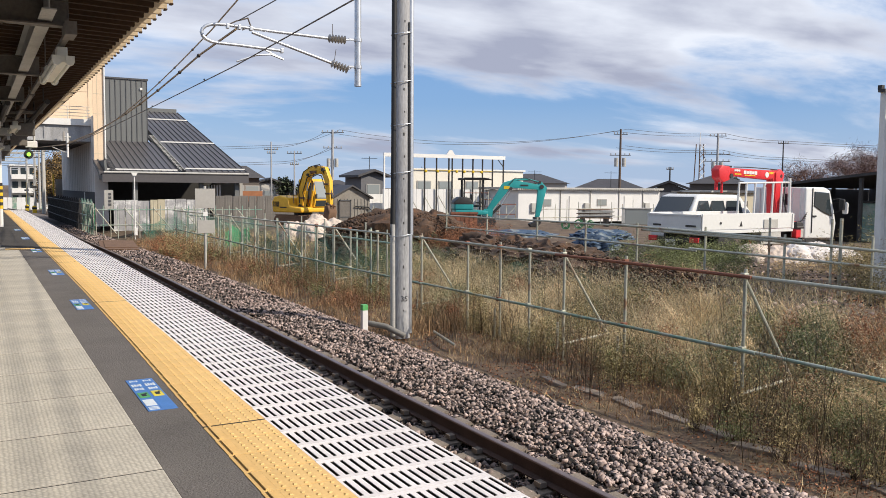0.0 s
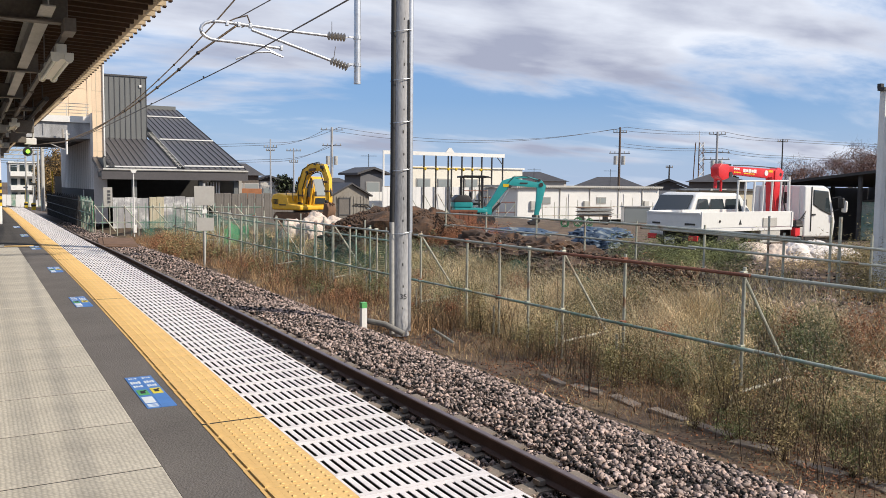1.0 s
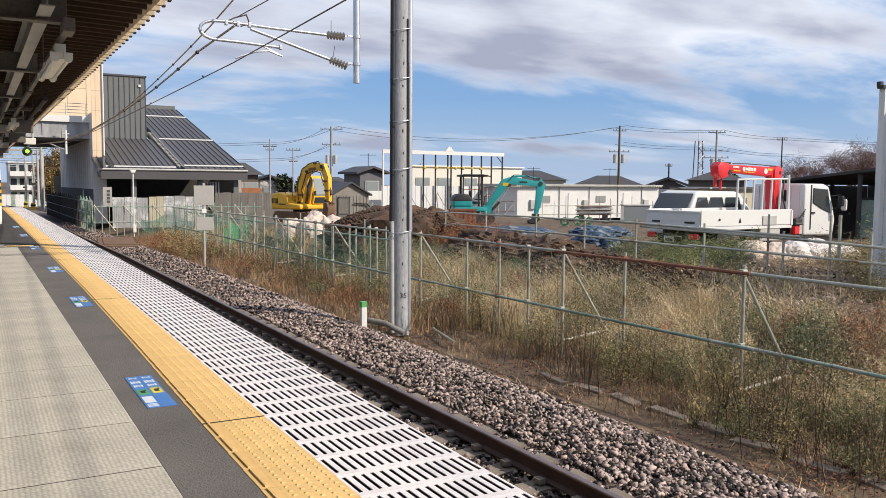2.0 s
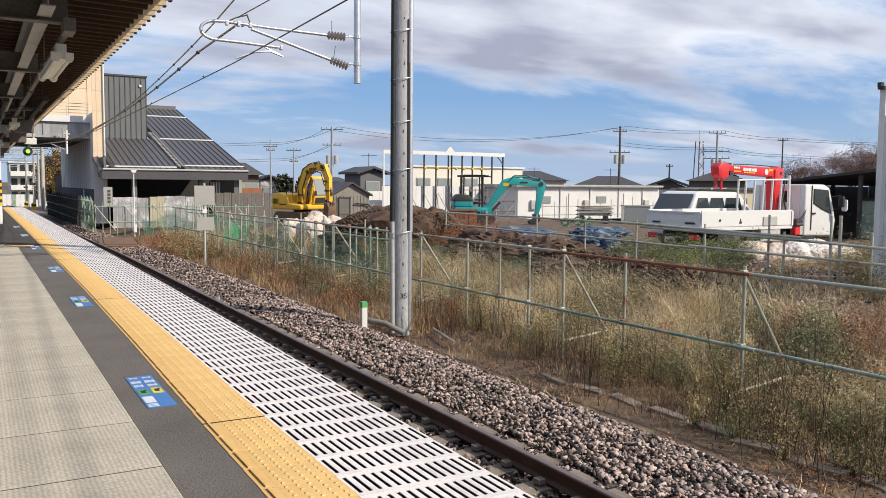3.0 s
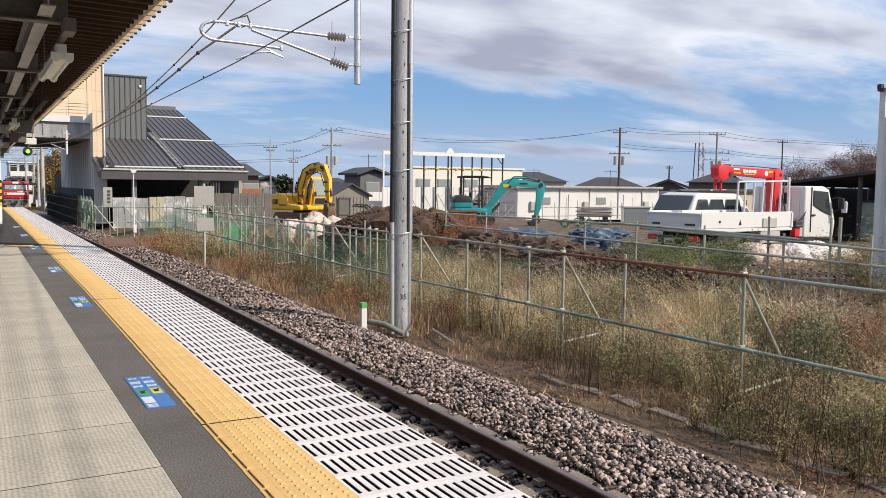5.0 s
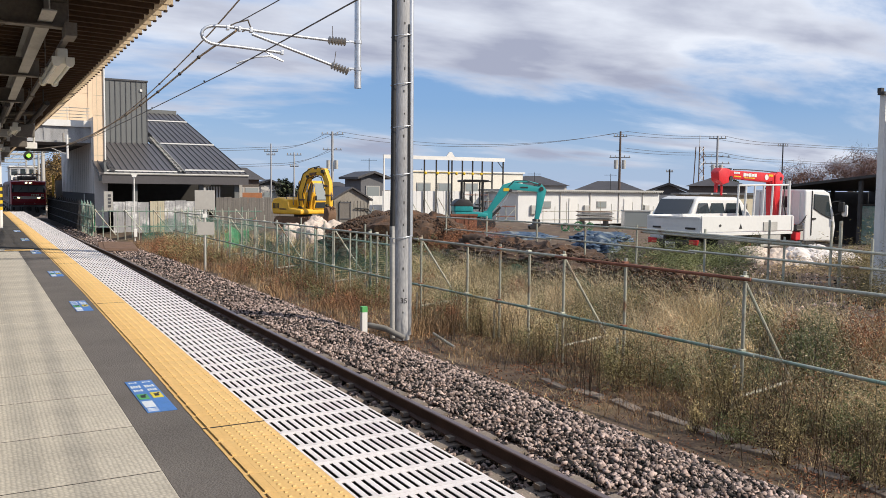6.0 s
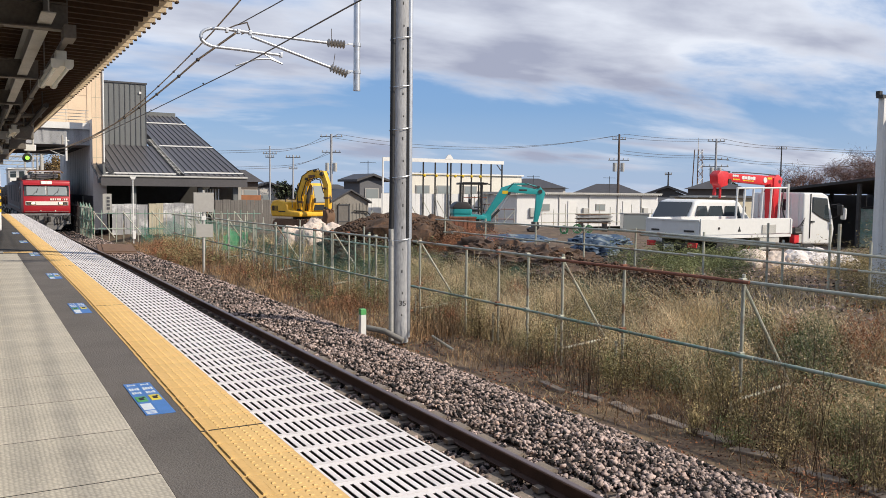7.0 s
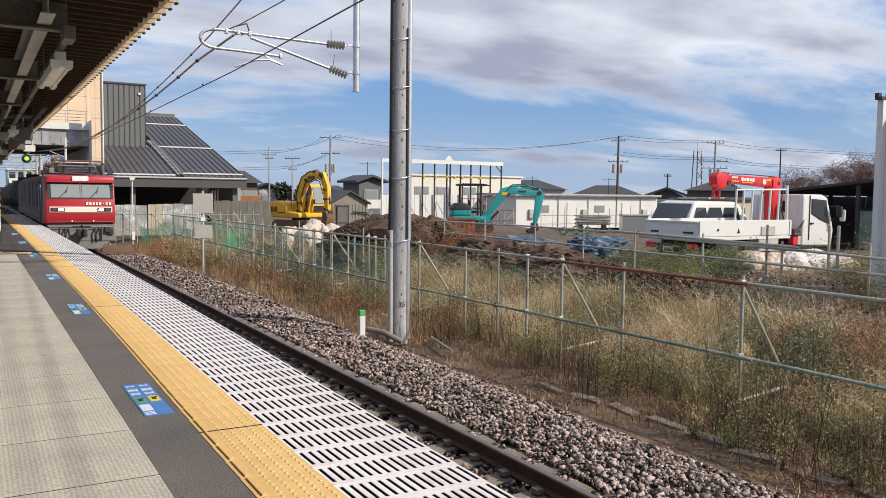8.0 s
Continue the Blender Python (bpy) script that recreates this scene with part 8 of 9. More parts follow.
def build_poles():
    P = {"a": (36.0, 89.7, 8.05), "b": (64.9, 73.3, 8.4), "c": (74.7, 67.8, 8.0), "d": (81.2, 64.0, 7.2), "e": (29.8, 93.1, 6.6), "f": (32.1, 91.7, 5.6)}
    power_pole(*P["a"], 0.20, [(0.3, 2.6), (2.1, 2.2)], "grey concrete power pole with transformers and wires", trans=True)
    power_pole(*P["b"], 0.17, [(0.6, 1.6), (3.0, 2.4)], "brown grey power pole with crossarms", "bark", trans=True)
    power_pole(*P["c"], 0.17, [(0.3, 2.0), (2.4, 3.0), (3.2, 3.0)], "grey power pole with transformers and wires", trans=True)
    power_pole(*P["d"], 0.10, [(0.3, 1.2)], "slim grey power pole with short crossarm", "dark_metal")
    power_pole(*P["e"], 0.11, [(0.9, 1.6), (1.3, 1.0)], "slim grey pole with crossarms", "concrete")
    power_pole(*P["f"], 0.11, [(0.3, 1.7), (1.6, 1.0)], "slim grey pole with crossarm", "concrete")
    power_pole(69.7, 70.2, 4.1, 0.12, [(0.3, 0.8)], "short dark service pole among roofs", "dark_metal")
    # lattice mast
    t = thing("lattice_mast", pose(76.5, 72.2, -1.2), "red and white steel lattice mast", "mast")
    for i, (dx, dy) in enumerate(((-0.5, -0.5), (0.5, -0.5), (0.5, 0.5), (-0.5, 0.5))):
        b = bmnew(); rod(b, (dx, dy, 0), (dx * 0.6, dy * 0.6, 8.2), 0.06, seg=6); part("leg", b, "track_rust", t)
    for k in range(9):
        z = 0.6 + 0.85 * k
        b = bmnew(); rod(b, (-0.45, -0.45, z), (0.45, -0.45, z + 0.8), 0.035, seg=5); rod(b, (0.45, -0.45, z), (-0.45, -0.45, z + 0.8), 0.035, seg=5); part("lattice", b, "track_rust" if k % 2 else "white_paint", t)
    b = bmnew(); rod(b, (0, 0, 8.2), (0, 0, 9.6), 0.05, seg=6); part("antenna", b, "white_paint", t)

    def line(p, q, drop, name="power_line"):
        p, q = Vector(p), Vector(q)
        n = 16
        pts = [p.lerp(q, i / n) - Vector((0, 0, drop * 4 * (i / n) * (1 - i / n))) for i in range(n + 1)]
        b = bmnew(); chain(b, pts, 0.024, 4)
        solid(name, b, "wire", "thin dark overhead power line", "power line", group="power lines")
    A, B, C, D = Vector(P["a"]), Vector(P["b"]), Vector(P["c"]), Vector(P["d"])
    for dz, o in ((0.0, 0.8), (-0.25, -0.8), (-1.9, 0.5), (-2.15, -0.5)):
        s = Vector((o * 0.87, -o * 0.49, dz))
        if dz > -1:
            line(A + s, B + s, 1.5)
        line(B + s, C + s, 0.25)
        line(C + s, D + Vector((0, 0, dz)), 0.2)
        line(D + Vector((0, 0, dz)), Vector((120, 42, 7.0 + dz)), 0.6)
        line(Vector(P["e"]) + Vector((0, 0, dz - 0.4)), A + s, 0.5)
        line(Vector((-12, 118, 6.4 + dz)), Vector(P["e"]) + Vector((0, 0, dz - 0.4)), 0.6)
    # roof aerials
    for x, y, z, h in ((62, 86, 2.4, 2.6), (72, 83, 2.6, 2.4), (34.9, 77, 4.2, 1.6), (50.5, 95, 3.0, 2.4), (75, 68, 4.4, 1.5)):
        t = thing("aerial", pose(x, y, z - 1.2), "thin grey steel aerial standing on a house roof", "aerial", "roof aerials")
        b = bmnew(); rod(b, (0, 0, -1.5), (0, 0, h), 0.035, seg=5); part("mast", b, "dark_metal", t)
        b = bmnew()
        rod(b, (-0.7, 0.4, h - 0.2), (0.7, -0.4, h - 0.2), 0.025, seg=5)
        for k in range(5):
            e = -0.6 + 0.3 * k
            rod(b, (e, -e * 0.57 - 0.25, h - 0.2), (e, -e * 0.57 + 0.25, h - 0.2), 0.018, seg=4)
        part("elements", b, "dark_metal", t)


def tree(x, y, h, spread, seed, leaf, n_leaf, label, z=-1.2, size=0.35, low=0.55):
    rng = np.random.default_rng(seed)
    t = thing("tree", pose(x, y, z), label, "tree", "far trees")
    b = bmnew(); rod(b, (0, 0, 0), (0, 0, h * 0.45), h * 0.035, h * 0.022, seg=8)
    tips = []
    for k in range(14):
        a = rng.random() * 6.28; z0 = h * (0.5 * low + 0.2 * rng.random())
        e = Vector((math.cos(a) * spread * (0.35 + 0.4 * rng.random()), math.sin(a) * spread * (0.35 + 0.4 * rng.random()), h * (low + (0.9 - low) * rng.random())))
        rod(b, (0, 0, z0), e, h * 0.014, h * 0.006, seg=5)
        for j in range(6):
            f = e + Vector((rng.normal() * spread * 0.28, rng.normal() * spread * 0.28, abs(rng.normal()) * h * 0.14))
            rod(b, e.lerp(Vector((0, 0, z0)), 0.3 * rng.random()), f, h * 0.006, h * 0.002, seg=4); tips.append(f)
    part("trunk", b, "bark", t, "trunk and limbs")
    c = np.array([tips[i] for i in rng.integers(0, len(tips), n_leaf)]) + rng.normal(size=(n_leaf, 3)) * np.array((spread * 0.14, spread * 0.14, h * 0.06))
    d1 = rng.normal(size=(n_leaf, 3)); d1 /= np.linalg.norm(d1, axis=1, keepdims=True)
    d2 = np.cross(d1, rng.normal(size=(n_leaf, 3))); d2 /= np.linalg.norm(d2, axis=1, keepdims=True)
    s = size * (0.5 + rng.random((n_leaf, 1)))
    w = s * (0.06 if leaf == "twig" else 0.6)
    v = np.stack([c - d1 * s, c + d2 * w, c + d1 * s, c - d2 * w], 1).reshape(-1, 3)
    q = np.arange(4 * n_leaf).reshape(-1, 4)
    o = raw("crown", v, q, leaf, "", "", parent=t); o["kind"] = "stuff"


def build_trees():
    tree(97, 66, 7.4, 4.0, 1, "twig", 13000, "bare reddish tree with a wide twiggy crown", size=0.24)
    tree(90.5, 68, 5.4, 3.0, 2, "twig", 7000, "bare brown tree with fine twigs", size=0.22)
    tree(103, 64, 5.8, 3.8, 3, "twig", 7000, "bare reddish tree with fine twigs", size=0.24)
    tree(104, 61, 5.0, 3.5, 4, "tree_dark", 9000, "dark evergreen tree beside the bare ones", size=0.2)
    tree(85, 75, 3.6, 1.5, 5, "tree_dark", 5000, "rounded dark evergreen tree", size=0.16, low=0.3)
    tree(32.6, 95, 3.0, 1.3, 6, "tree_dark", 1500, "dark evergreen bush by the houses", size=0.18)
    for i, (x, y, h) in enumerate(((8.7, 112, 5.6), (10.2, 116, 6.6), (11.6, 124, 6.8), (9.6, 130, 6.0), (8.4, 106, 3.0))):
        tree(x, y, h, (1.7, 2.2, 2.6, 2.0, 1.2)[i], 20 + i, "tree_leaf", 17000, "autumn tree with thinning orange brown leaves", z=float(ground_z(x, y)), size=0.10, low=0.12)
    # apartment house and the street at the end of the line
    t = thing("apartment_building", pose(6.9, 150, -2.4) @ Matrix.Diagonal((0.62, 1, 0.86, 1)), "white apartment building with balconies far down the line", "building")
    b = bmnew(); box(b, (0, 6, 4.0), (6.4, 10, 8.0)); wall = part("wall", b, "house_wall", t)
    for j in range(3):
        for i in range(3):
            b = bmnew(); box(b, (-2.1 + 2.1 * i, 0.95, 1.7 + 2.6 * j), (1.4, 0.12, 1.5)); part("window", b, "glass", wall)
        b = bmnew(); box(b, (0, 0.3, 0.75 + 2.6 * j), (6.0, 1.4, 0.9)); part("balcony", b, "white_paint", t)
    b = bmnew(); box(b, (0, 6, 8.1), (6.8, 10.4, 0.3)); part("parapet", b, "white_paint", t)
    for i, (x, y) in enumerate(((5.4, 84), (1.9, 96), (6.3, 104))):
        power_pole(x, y, 6.0, 0.16, [(0.8, 1.8), (1.5, 1.2)], "slim trackside pole with crossarms", "steel_grey")
    # gantries and wires over the line beyond the footbridge
    for i, y in enumerate((98, 116, 134)):
        g = thing("catenary_gantry", pose(line_bend(y), y, -1.4), "pale steel gantry over the far track with wires", "gantry", "far gantries")
        for x in (0.9, 6.2):
            b = bmnew(); rod(b, (x, 0, 0), (x, 0, 7.4), 0.12, seg=8); part("mast", b, "steel_grey", g)
        for z in (6.2, 6.7):
            b = bmnew(); rod(b, (0.9, 0, z), (6.2, 0, z), 0.06, seg=6); part("beam", b, "steel_grey", g)
        for k in range(6):
            b = bmnew(); rod(b, (0.9 + 0.88 * k, 0, 6.2), (1.34 + 0.88 * k, 0, 6.7), 0.03, seg=5); part("lattice", b, "steel_grey", g)
        b = bmnew(); rod(b, (5.2, 0, 4.6), (5.2, 0, 6.2), 0.05, seg=6); rod(b, (5.2, 0, 5.0), (3.5, 0, 4.9), 0.04, seg=6); part("arm", b, "galv", g)
    # level crossing gear
    for i, (x, y) in enumerate(((5.95, 108), (6.6, 138), (1.2, 120))):
        k = thing("crossing_gate", pose(x, y, float(ground_z(x, y))), "yellow and black level crossing gate machine", "crossing gate", "crossing gates")
        b = bmnew(); box(b, (0, 0, 0.5), (0.45, 0.45, 1.0), bevel=0.04); part("machine", b, "stripe_yellow", k)
        b = bmnew(); box(b, (0, 0, 0.7), (0.52, 0.52, 0.25)); part("band", b, "stripe_black", k)
        b = bmnew(); rod(b, (0, 0, 1.0), (0, 0, 4.4), 0.06, seg=8); part("mast", b, "stripe_yellow" if i else "steel_grey", k)
        b = bmnew(); box(b, (0, -0.1, 3.2), (0.6, 0.1, 0.25), bevel=0.02); part("lamp_pair", b, "black", k)
    n = thing("far_fence", pose(0, 0, 0), "pale green mesh fence beyond the crossing", "fence")
    for i in range(30):
        b = bmnew(); box(b, (-6 + i * 0.62, 144, -1.5), (0.58, 0.06, 1.9)); part("panel", b, "hoard" if i % 3 else "pipe_green", n)
    k = thing("notice_board", pose(5.9, 79.5, -1.2), "slim grey notice board on a pale post", "notice board")
    b = bmnew(); rod(b, (0, 0, 0), (0, 0, 3.6), 0.06, seg=8); part("post", b, "stripe_yellow", k)
    b = bmnew(); box(b, (0.45, 0, 2.2), (0.55, 0.06, 1.9)); part("board", b, "grey_wall", k)


build_white_shed()
build_white_frame()
build_yard_shed()
build_houses()
build_poles()
build_trees()

# ---- weeds and grass ----


def blades(name, seed, n, place, height, width, lean, mat, label):
    """Grass of bent tapering blades."""
    rng = np.random.default_rng(seed)
    x, y = place(rng, n)
    n = len(x)
    z = np.asarray(ground_z(x, y)) - 0.02
    h = height[0] + (height[1] - height[0]) * rng.random(n) ** 1.5
    a = rng.random(n) * 2 * np.pi
    l = lean * rng.random(n) * h
    d = np.stack([np.cos(a), np.sin(a)], -1)
    w = width * (0.6 + 0.8 * rng.random(n))
    b = rng.random(n) * np.pi
    s = np.stack([np.cos(b), np.sin(b)], -1) * w[:, None] / 2
    p0 = np.stack([x, y], -1)
    p1 = p0 + d * (l * 0.3)[:, None]
    p2 = p0 + d * l[:, None]

    def at(p, zz):
        return np.concatenate([p, zz[:, None]], 1)
    v = np.stack([at(p0 - s, z), at(p0 + s, z), at(p1 + s * 0.8, z + h * 0.55), at(p1 - s * 0.8, z + h * 0.55), at(p2 + s * 0.15, z + h), at(p2 - s * 0.15, z + h)], 1).reshape(-1, 3)
    i = 6 * np.arange(n)[:, None]
    q = np.concatenate([i + np.array([[0, 1, 2, 3]]), i + np.array([[3, 2, 4, 5]])])
    raw(name, v, q, mat, label, "grass")


def weeds(name, seed, n, leaves, place, height, size, mat, label, spread=0.14, low=0.15, thin=0.17):
    """Leafy plants: small leaves set round upright stems."""
    rng = np.random.default_rng(seed)
    x, y = place(rng, n)
    n = len(x)
    z = np.asarray(ground_z(x, y))
    h = (height[0] + (height[1] - height[0]) * rng.random(n) ** 1.3) * (0.9 + 0.32 * np.sin(x * 2.3 + seed) * np.cos(y * 1.7 + 1.3 * seed))
    tilt = rng.normal(size=(n, 2)) * 0.14
    k = np.repeat(np.arange(n), leaves)
    u = low + (1 - low) * rng.random(len(k))
    r = spread * (1.15 - 0.75 * u) * h[k] ** 0.5
    c = np.stack([x[k] + tilt[k, 0] * h[k] * u + rng.normal(size=len(k)) * r, y[k] + tilt[k, 1] * h[k] * u + rng.normal(size=len(k)) * r, z[k] + h[k] * u + rng.normal(size=len(k)) * 0.03], -1)
    d1 = rng.normal(size=(len(k), 3)); d1[:, 2] *= 0.6; d1 /= np.linalg.norm(d1, axis=1, keepdims=True)
    d2 = np.cross(d1, rng.normal(size=(len(k), 3))); d2 /= np.linalg.norm(d2, axis=1, keepdims=True)
    s = size * (0.5 + rng.random((len(k), 1)))
    v = np.stack([c - d1 * s, c + d2 * s * thin, c + d1 * s, c - d2 * s * thin], 1).reshape(-1, 3)
    q = np.arange(4 * len(k)).reshape(-1, 4)
    raw(name, v, q, mat, label, "weeds")


def area(x0, x1, y0, y1, px=1.0, py=1.5, clump=0.0, seed=0):
    """Random places in a stretch of ground, denser near its start, thinned into clumps."""
    def pick(rng, n):
        x = x0 + (x1 - x0) * rng.random(n) ** px
        y = y0 + (y1 - y0) * rng.random(n) ** py
        if clump:
            f = np.sin(x * 1.9 + seed) * np.cos(y * 1.3 + 2 * seed) + 0.7 * np.sin(x * 0.8 - y * 1.7 + seed) + 0.5 * np.sin(3.1 * y + seed * 3)
            keep = rng.random(n) < np.clip(0.5 + clump * f, 0.02, 1)
            x, y = x[keep], y[keep]
        return x, y
    return pick


def branchy(name, seed, n, place, height, mat, label, branches=11, leaves=3, size=0.012, leaf_mat=None):
    """Thin upright dry plants: one stem, side branches that rise from it, and small seed heads at their ends."""
    rng = np.random.default_rng(seed)
    x, y = place(rng, n)
    n = len(x)
    z = np.asarray(ground_z(x, y)) - 0.03
    h = height[0] + (height[1] - height[0]) * rng.random(n) ** 1.4
    foot = np.stack([x, y, z], -1)
    tip = foot + np.stack([rng.normal(size=n) * 0.13 * h, rng.normal(size=n) * 0.13 * h, h], -1)

    def strips(a, c, w):
        d = rng.normal(size=a.shape); d[:, 2] *= 0.1
        d *= (w / np.linalg.norm(d, axis=1))[:, None]
        return np.stack([a - d, a + d, c + d * 0.35, c - d * 0.35], 1).reshape(-1, 3)
    v = [strips(foot, tip, 0.0038 + 0.002 * rng.random(n)), strips(foot, tip, 0.0038 + 0.002 * rng.random(n))]
    k = np.repeat(np.arange(n), branches)
    u = 0.25 + 0.72 * rng.random(len(k))
    a0 = foot[k] + (tip - foot)[k] * u[:, None]
    g = rng.random(len(k)) * 2 * np.pi
    ln = h[k] * (0.10 + 0.28 * rng.random(len(k))) * (1.25 - 0.8 * u)
    a1 = a0 + np.stack([np.cos(g) * ln * 0.62, np.sin(g) * ln * 0.62, ln * (0.55 + 0.5 * rng.random(len(k)))], -1)
    v.append(strips(a0, a1, np.full(len(k), 0.0022)))
    v = np.concatenate(v)
    raw(name, v, np.arange(len(v)).reshape(-1, 4), mat, label, "weeds")
    m = np.repeat(np.arange(len(k)), leaves)
    c = a0[m] + (a1 - a0)[m] * (0.35 + 0.7 * rng.random((len(m), 1))) + rng.normal(size=(len(m), 3)) * 0.012
    d1 = rng.normal(size=(len(m), 3)); d1 /= np.linalg.norm(d1, axis=1, keepdims=True)
    d2 = np.cross(d1, rng.normal(size=(len(m), 3))); d2 /= np.linalg.norm(d2, axis=1, keepdims=True)
    q = size * (0.5 + rng.random((len(m), 1)))
    v = np.stack([c - d1 * q, c + d2 * q * 0.35, c + d1 * q, c - d2 * q * 0.35], 1).reshape(-1, 3)
    raw(name, v, np.arange(len(v)).reshape(-1, 4), leaf_mat or mat, "small dry leaves and seed heads of " + label, "weeds")


def bush(seed, x, y, r, h, n, mat, label, size=0.022, thin=0.3):
    """A rounded bushy weed: leaves gathered into uneven clumps about many stems."""
    rng = np.random.default_rng(seed)
    z = float(ground_z(x, y))
    cl = rng.normal(size=(18, 3)) * np.array((r * 0.45, r * 0.45, h * 0.22)) + np.array((x, y, z + h * 0.55))
    c = cl[rng.integers(0, 18, n)] + rng.normal(size=(n, 3)) * np.array((r * 0.2, r * 0.2, h * 0.13))
    c[:, 2] = np.maximum(c[:, 2], z + 0.02)
    d1 = rng.normal(size=(n, 3)); d1 /= np.linalg.norm(d1, axis=1, keepdims=True)
    d2 = np.cross(d1, rng.normal(size=(n, 3))); d2 /= np.linalg.norm(d2, axis=1, keepdims=True)
    s = size * (0.5 + rng.random((n, 1)))
    v = np.stack([c - d1 * s, c + d2 * s * thin, c + d1 * s, c - d2 * s * thin], 1).reshape(-1, 3)
    t = thing("bush", pose(0, 0, 0), label, "bush", "bushy weeds")
    o = raw("leaves", v, np.arange(4 * n).reshape(-1, 4), mat, "", "", parent=t); o["kind"] = "stuff"
    b = bmnew()
    for e in cl:
        rod(b, (x + rng.normal() * r * 0.1, y + rng.normal() * r * 0.1, z - 0.03), tuple(e), 0.005, 0.002, seg=4)
    part("stem", b, "stalk", t)["kind"] = "stuff"


def build_plants():
    blades("dry_grass", 1, 44000, area(8.75, 11.7, 2.0, 22, 1.1, 1.5, clump=2.2, seed=11), (0.15, 0.70), 0.007, 1.3, "straw", "tall dry straw-coloured grass along the fence")
    # paler copy of the straw, painting in the band of sunlit grass
    blades("pale_grass", 31, 30000, area(9.2, 11.7, 8.0, 20, 0.8, 1.1, clump=1.6, seed=23), (0.30, 0.92), 0.006, 1.6, "straw_pale", "pale bent grass behind the fence, sunlight put into its colour")
    blades("green_grass", 2, 22000, area(8.7, 11.8, 2.0, 22, 1.1, 1.5, clump=1.3, seed=9), (0.12, 0.5), 0.008, 1.2, "leaf_olive", "fading olive green grass among the weeds")
    blades("dry_grass", 3, 16000, area(8.5, 11.6, 20, 46, clump=0.8, seed=3), (0.2, 0.65), 0.014, 1.1, "straw", "tall dry straw-coloured grass farther along")
    blades("green_grass", 4, 13000, area(8.3, 11.6, 20, 46, clump=0.8, seed=4), (0.15, 0.55), 0.014, 1.0, "leaf_olive", "fading green grass farther along")
    blades("brown_grass", 32, 26000, area(6.75, 8.9, 14, 46, 0.75, 1.1, clump=0.7, seed=27), (0.08, 0.48), 0.010, 1.3, "straw_rust", "reddish brown dry grass beside the ballast")
    blades("brown_grass", 33, 9000, area(6.95, 8.8, 2.4, 15, 0.6, 1.2, clump=1.6, seed=28), (0.05, 0.32), 0.006, 1.6, "straw_rust", "reddish brown dry grass at the ballast's foot")
    blades("low_grass", 5, 12000, area(6.7, 8.6, 2.0, 26, 0.7, 1.3, clump=0.9, seed=5), (0.03, 0.16), 0.007, 1.8, "straw", "short dry grass at the ballast's foot")
    blades("slope_grass", 8, 9000, area(11.2, 13.6, 2.0, 13, 1, 1.1, clump=0.9, seed=15), (0.05, 0.3), 0.010, 1.3, "straw", "short dry grass on the slope of the yard")
    blades("dead_stalks", 6, 900, area(7.0, 8.8, 2.5, 24, 0.7, 1.2, clump=0.8, seed=6), (0.4, 1.1), 0.007, 0.45, "stalk", "thin dark dead stalks")
    branchy("dry_stems", 41, 420, area(7.1, 8.9, 2.6, 15, 0.6, 1.2, clump=0.9, seed=31), (0.35, 1.25), "stalk", "brown branching stems before the fence", 14, 3, 0.012, "straw_rust")
    branchy("dry_stems", 42, 700, area(8.8, 11.6, 2.6, 18, 1.0, 1.3, clump=0.9, seed=33), (0.5, 1.25), "stalk", "brown branching stems among the grass", 13, 3, 0.012, "straw_pale")
    branchy("dry_stems", 43, 360, area(6.9, 8.9, 15, 42, 0.8, 1.1, clump=0.7, seed=35), (0.4, 1.2), "twig", "reddish branching stems beside the ballast", 10, 2, 0.02, "rusty_leaf")
    weeds("leafy_weeds", 11, 2000, 78, area(8.7, 11.6, 2.0, 24, clump=2.0, seed=8), (0.25, 0.80), 0.026, "leaf_olive", "leafy weeds turning olive and yellow", 0.17)
    weeds("leafy_weeds", 12, 1500, 78, area(8.7, 11.8, 2.0, 26, clump=2.4, seed=9), (0.25, 0.8), 0.027, "leaf_green", "green leafy weeds along the fence", 0.18)
    weeds("leafy_weeds", 13, 1100, 40, area(7.6, 11.6, 20, 46, clump=1.6, seed=10), (0.25, 0.75), 0.038, "leaf_green", "green weeds farther along the fence", 0.2)
    weeds("rusty_weeds", 30, 1300, 40, area(7.2, 10.0, 16, 44, clump=1.8, seed=21), (0.2, 0.65), 0.03, "rusty_leaf", "rust brown weeds farther along the fence", 0.2)
    weeds("seed_heads", 14, 4300, 32, area(8.75, 11.8, 2.0, 24, clump=2.4, seed=11), (0.35, 0.9), 0.020, "straw_pale", "pale feathery seed heads on dry stems", 0.11, 0.5, 0.12)
    weeds("rusty_weeds", 15, 1000, 60, area(8.5, 12.4, 2.5, 18, clump=2.6, seed=12), (0.3, 0.85), 0.020, "rusty_leaf", "weeds with rust brown dead leaves", 0.17)
    weeds("rusty_weeds", 16, 420, 85, area(12.6, 15.0, 21.8, 24.6, 1, 1), (0.3, 0.9), 0.026, "rusty_leaf", "rust brown dead weeds on the earth heap")
    weeds("yard_weeds", 17, 360, 110, area(13.6, 15.2, 12.2, 15.8, 1, 1, clump=0.5, seed=3), (0.45, 1.0), 0.028, "leaf_green", "green bushy weeds at the yard's edge")
    weeds("yard_weeds", 18, 200, 110, area(13.4, 15.0, 6.5, 9.4, 1, 1), (0.4, 1.1), 0.026, "leaf_olive", "tall olive weeds by the annex")
    blades("yard_grass", 19, 5000, area(13.0, 15.6, 6.0, 15, 1, 1, clump=0.7, seed=5), (0.08, 0.35), 0.012, 0.9, "straw", "dry grass along the yard's edge")
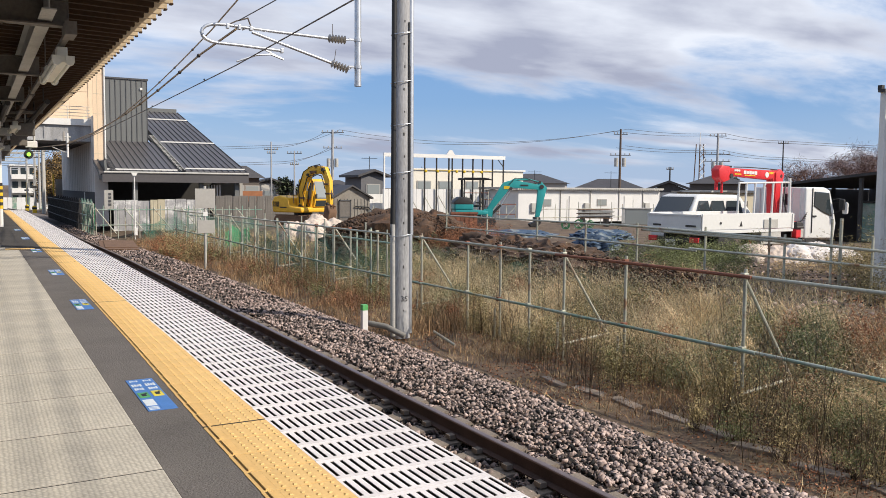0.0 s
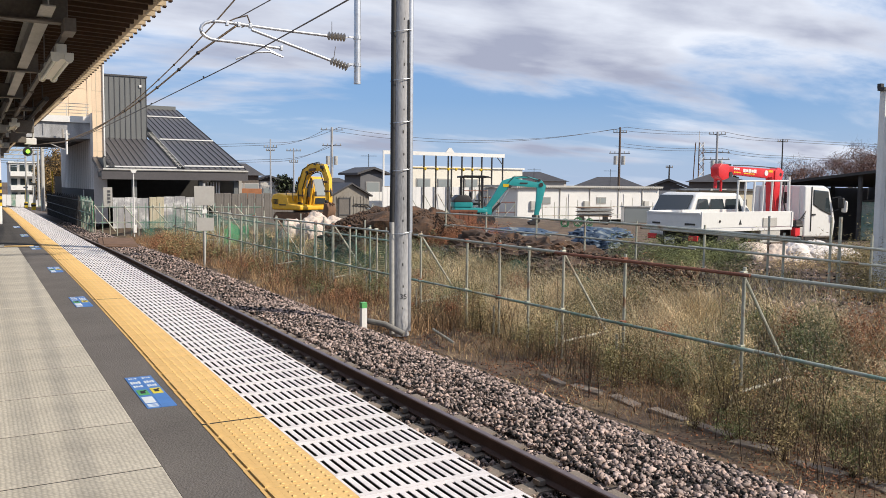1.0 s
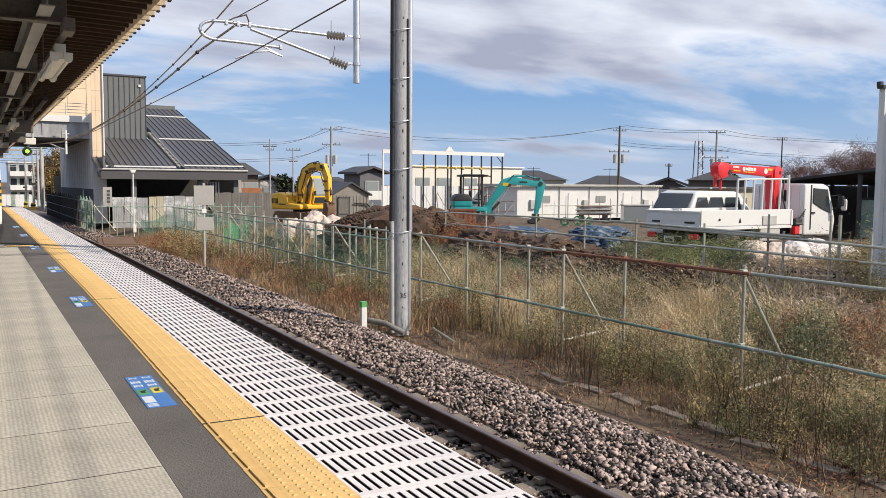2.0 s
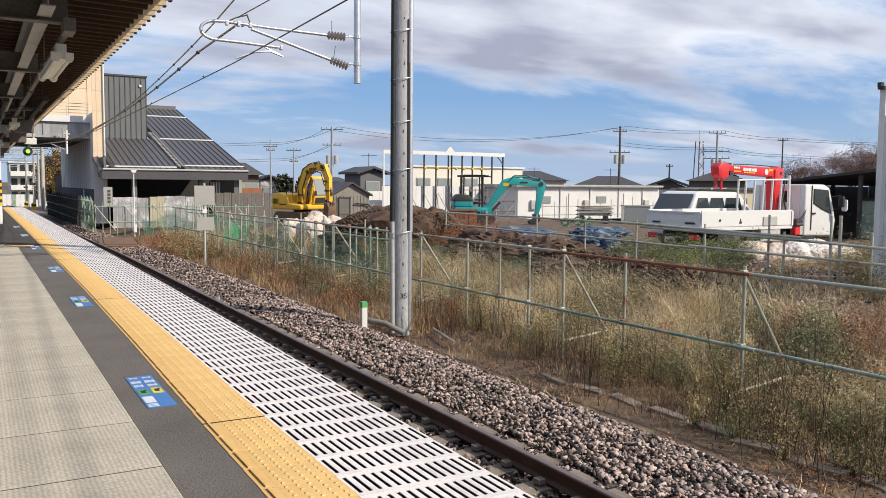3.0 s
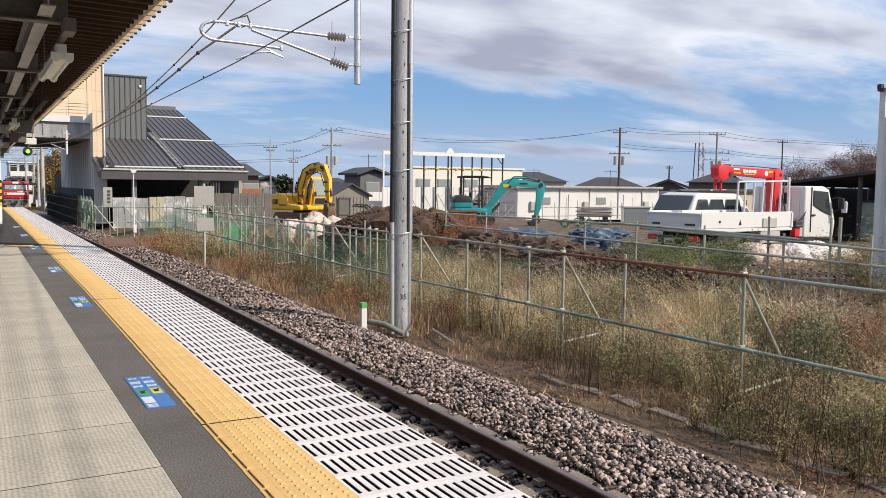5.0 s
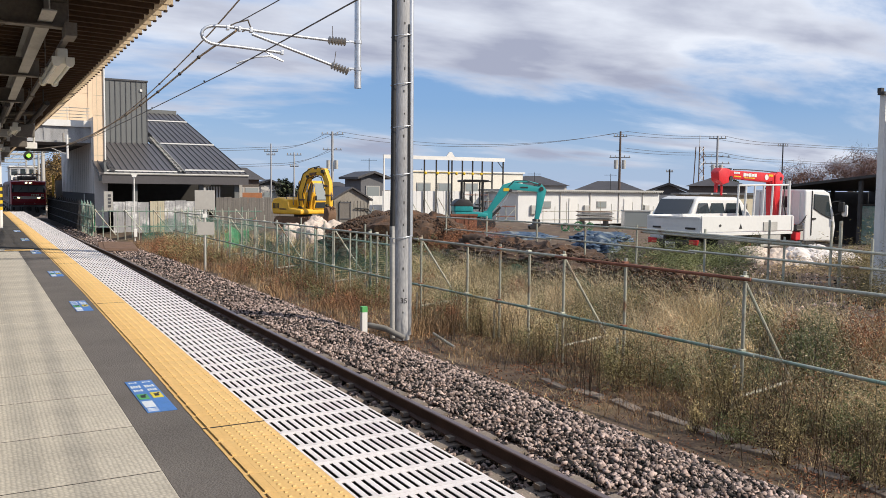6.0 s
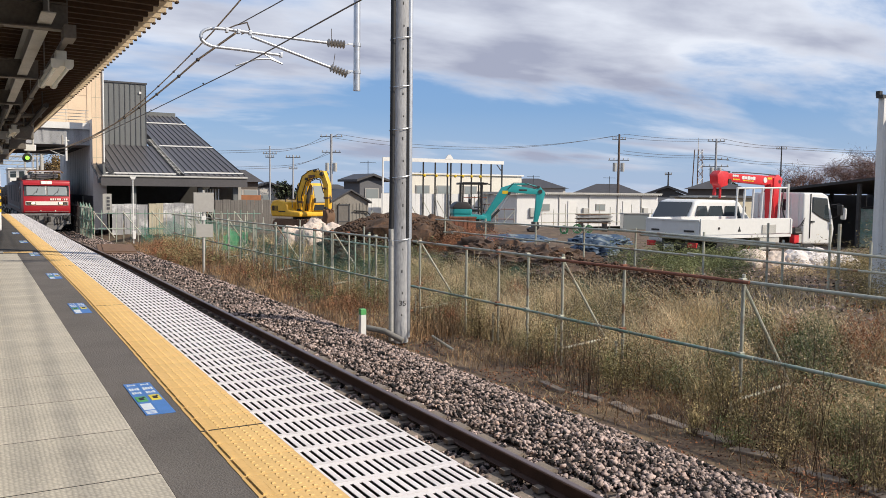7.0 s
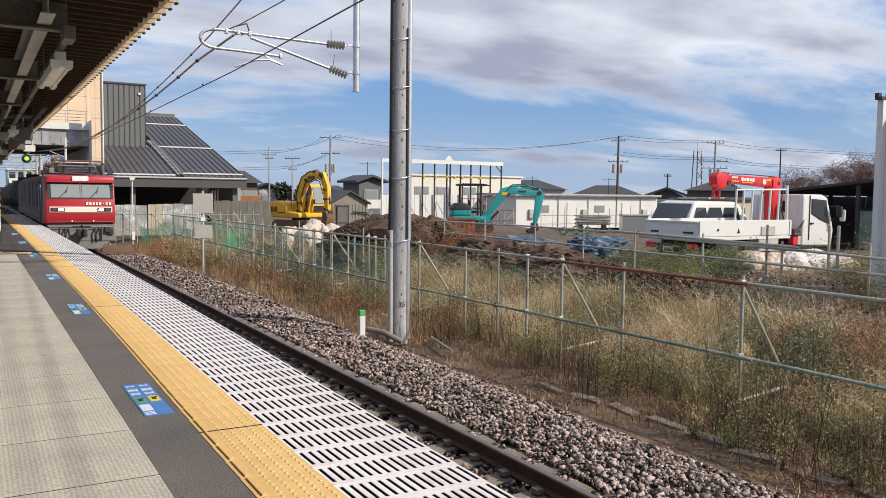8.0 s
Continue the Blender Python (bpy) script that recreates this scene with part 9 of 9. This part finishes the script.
    weeds("tall_weeds", 26, 260, 90, area(10.2, 12.0, 21.0, 26.0, 1, 1, clump=0.4, seed=2), (0.4, 0.95), 0.036, "leaf_green", "tall green weeds before the earth heap", 0.2)
    weeds("tall_weeds", 27, 240, 90, area(16.2, 18.2, 14.6, 16.6, 1, 1), (0.3, 0.75), 0.03, "leaf_green", "green bushy weeds beside the truck's wheels", 0.2)
    weeds("tall_weeds", 28, 110, 50, area(16.5, 19.8, 12.0, 13.4, 1, 1), (0.2, 0.5), 0.03, "straw", "dry straw weeds before the sacks", 0.16)
    weeds("tall_weeds", 29, 160, 80, area(16.6, 19.0, 10.4, 12.2, 1, 1), (0.5, 1.3), 0.03, "leaf_olive", "tall olive weeds at the yard's corner", 0.18)
    weeds("verge_bush", 20, 130, 90, area(6.7, 8.0, 32, 36.5, 1, 1), (0.3, 1.0), 0.04, "leaf_olive", "tall weeds at the ballast beside the steel plates")
    weeds("verge_bush", 21, 110, 60, area(6.5, 7.9, 32, 40, 1, 1), (0.4, 1.1), 0.035, "rusty_leaf", "tall reddish dry weeds beside the steel plates")
    weeds("sparse_weeds", 24, 620, 60, area(7.5, 8.8, 2.5, 22, 0.45, 1.3, clump=1.2, seed=16), (0.2, 0.75), 0.020, "leaf_olive", "scattered small weeds before the fence", 0.14)
    weeds("ground_litter", 22, 8000, 6, area(6.4, 10.5, 2.0, 20, clump=0.6, seed=6), (0.02, 0.06), 0.018, "rusty_leaf", "dead leaves littering the soil", 0.5, thin=0.4)
    rng = random.Random(51)
    for i in range(26):
        x, y = rng.uniform(7.9, 11.2), 3.2 + 16 * rng.random() ** 1.3
        k = rng.random()
        mt, label = (("leaf_green", "green bushy weed by the pipe fence") if k < 0.34 else ("leaf_olive", "olive bushy weed by the pipe fence") if k < 0.62 else ("straw_pale", "pale dry bushy weed by the pipe fence") if k < 0.8 else ("rusty_leaf", "rust brown bushy weed by the pipe fence"))
        bush(60 + i, x, y, rng.uniform(0.22, 0.42), rng.uniform(0.4, 0.85), 1900, mt, label, size=0.020)
    for i in range(22):
        x, y = rng.uniform(7.5, 9.0), rng.uniform(2.8, 7.2)
        mt, label = (("leaf_green", "dark green bushy weed at the ditch"), ("leaf_olive", "olive bushy weed at the ditch"), ("leaf_olive", "olive bushy weed at the ditch"))[i % 3]
        bush(90 + i, x, y, rng.uniform(0.16, 0.32), rng.uniform(0.25, 0.6), 1100, mt, label, size=0.015)
    for i in range(20):
        x, y = rng.uniform(9.2, 11.6), rng.uniform(4.2, 9.0)
        mt, label = (("leaf_green", "green bushy weed behind the fence"), ("leaf_green", "green bushy weed behind the fence"), ("rusty_leaf", "rust brown bushy weed behind the fence"))[i % 3]
        bush(120 + i, x, y, rng.uniform(0.25, 0.42), rng.uniform(0.5, 0.85), 1300, mt, label, size=0.020)
    branchy("dry_stems", 44, 200, area(7.4, 8.9, 2.6, 8, 0.7, 1.0, clump=0.9, seed=37), (0.3, 0.9), "stalk", "olive branching stems at the ditch", 16, 4, 0.012, "leaf_olive")
    v, f = rocks(3500, lambda rng, n: (lambda x, y: np.stack([x, y, ground_z(x, y) + 0.01], -1))(11.4 + 5.9 * rng.random(n), 5 + 18 * rng.random(n)), 77, (0.02, 0.06))
    raw("yard_gravel", v, f, "ballast", "loose grey gravel on the yard's slope", "gravel")


build_plants()

motions()
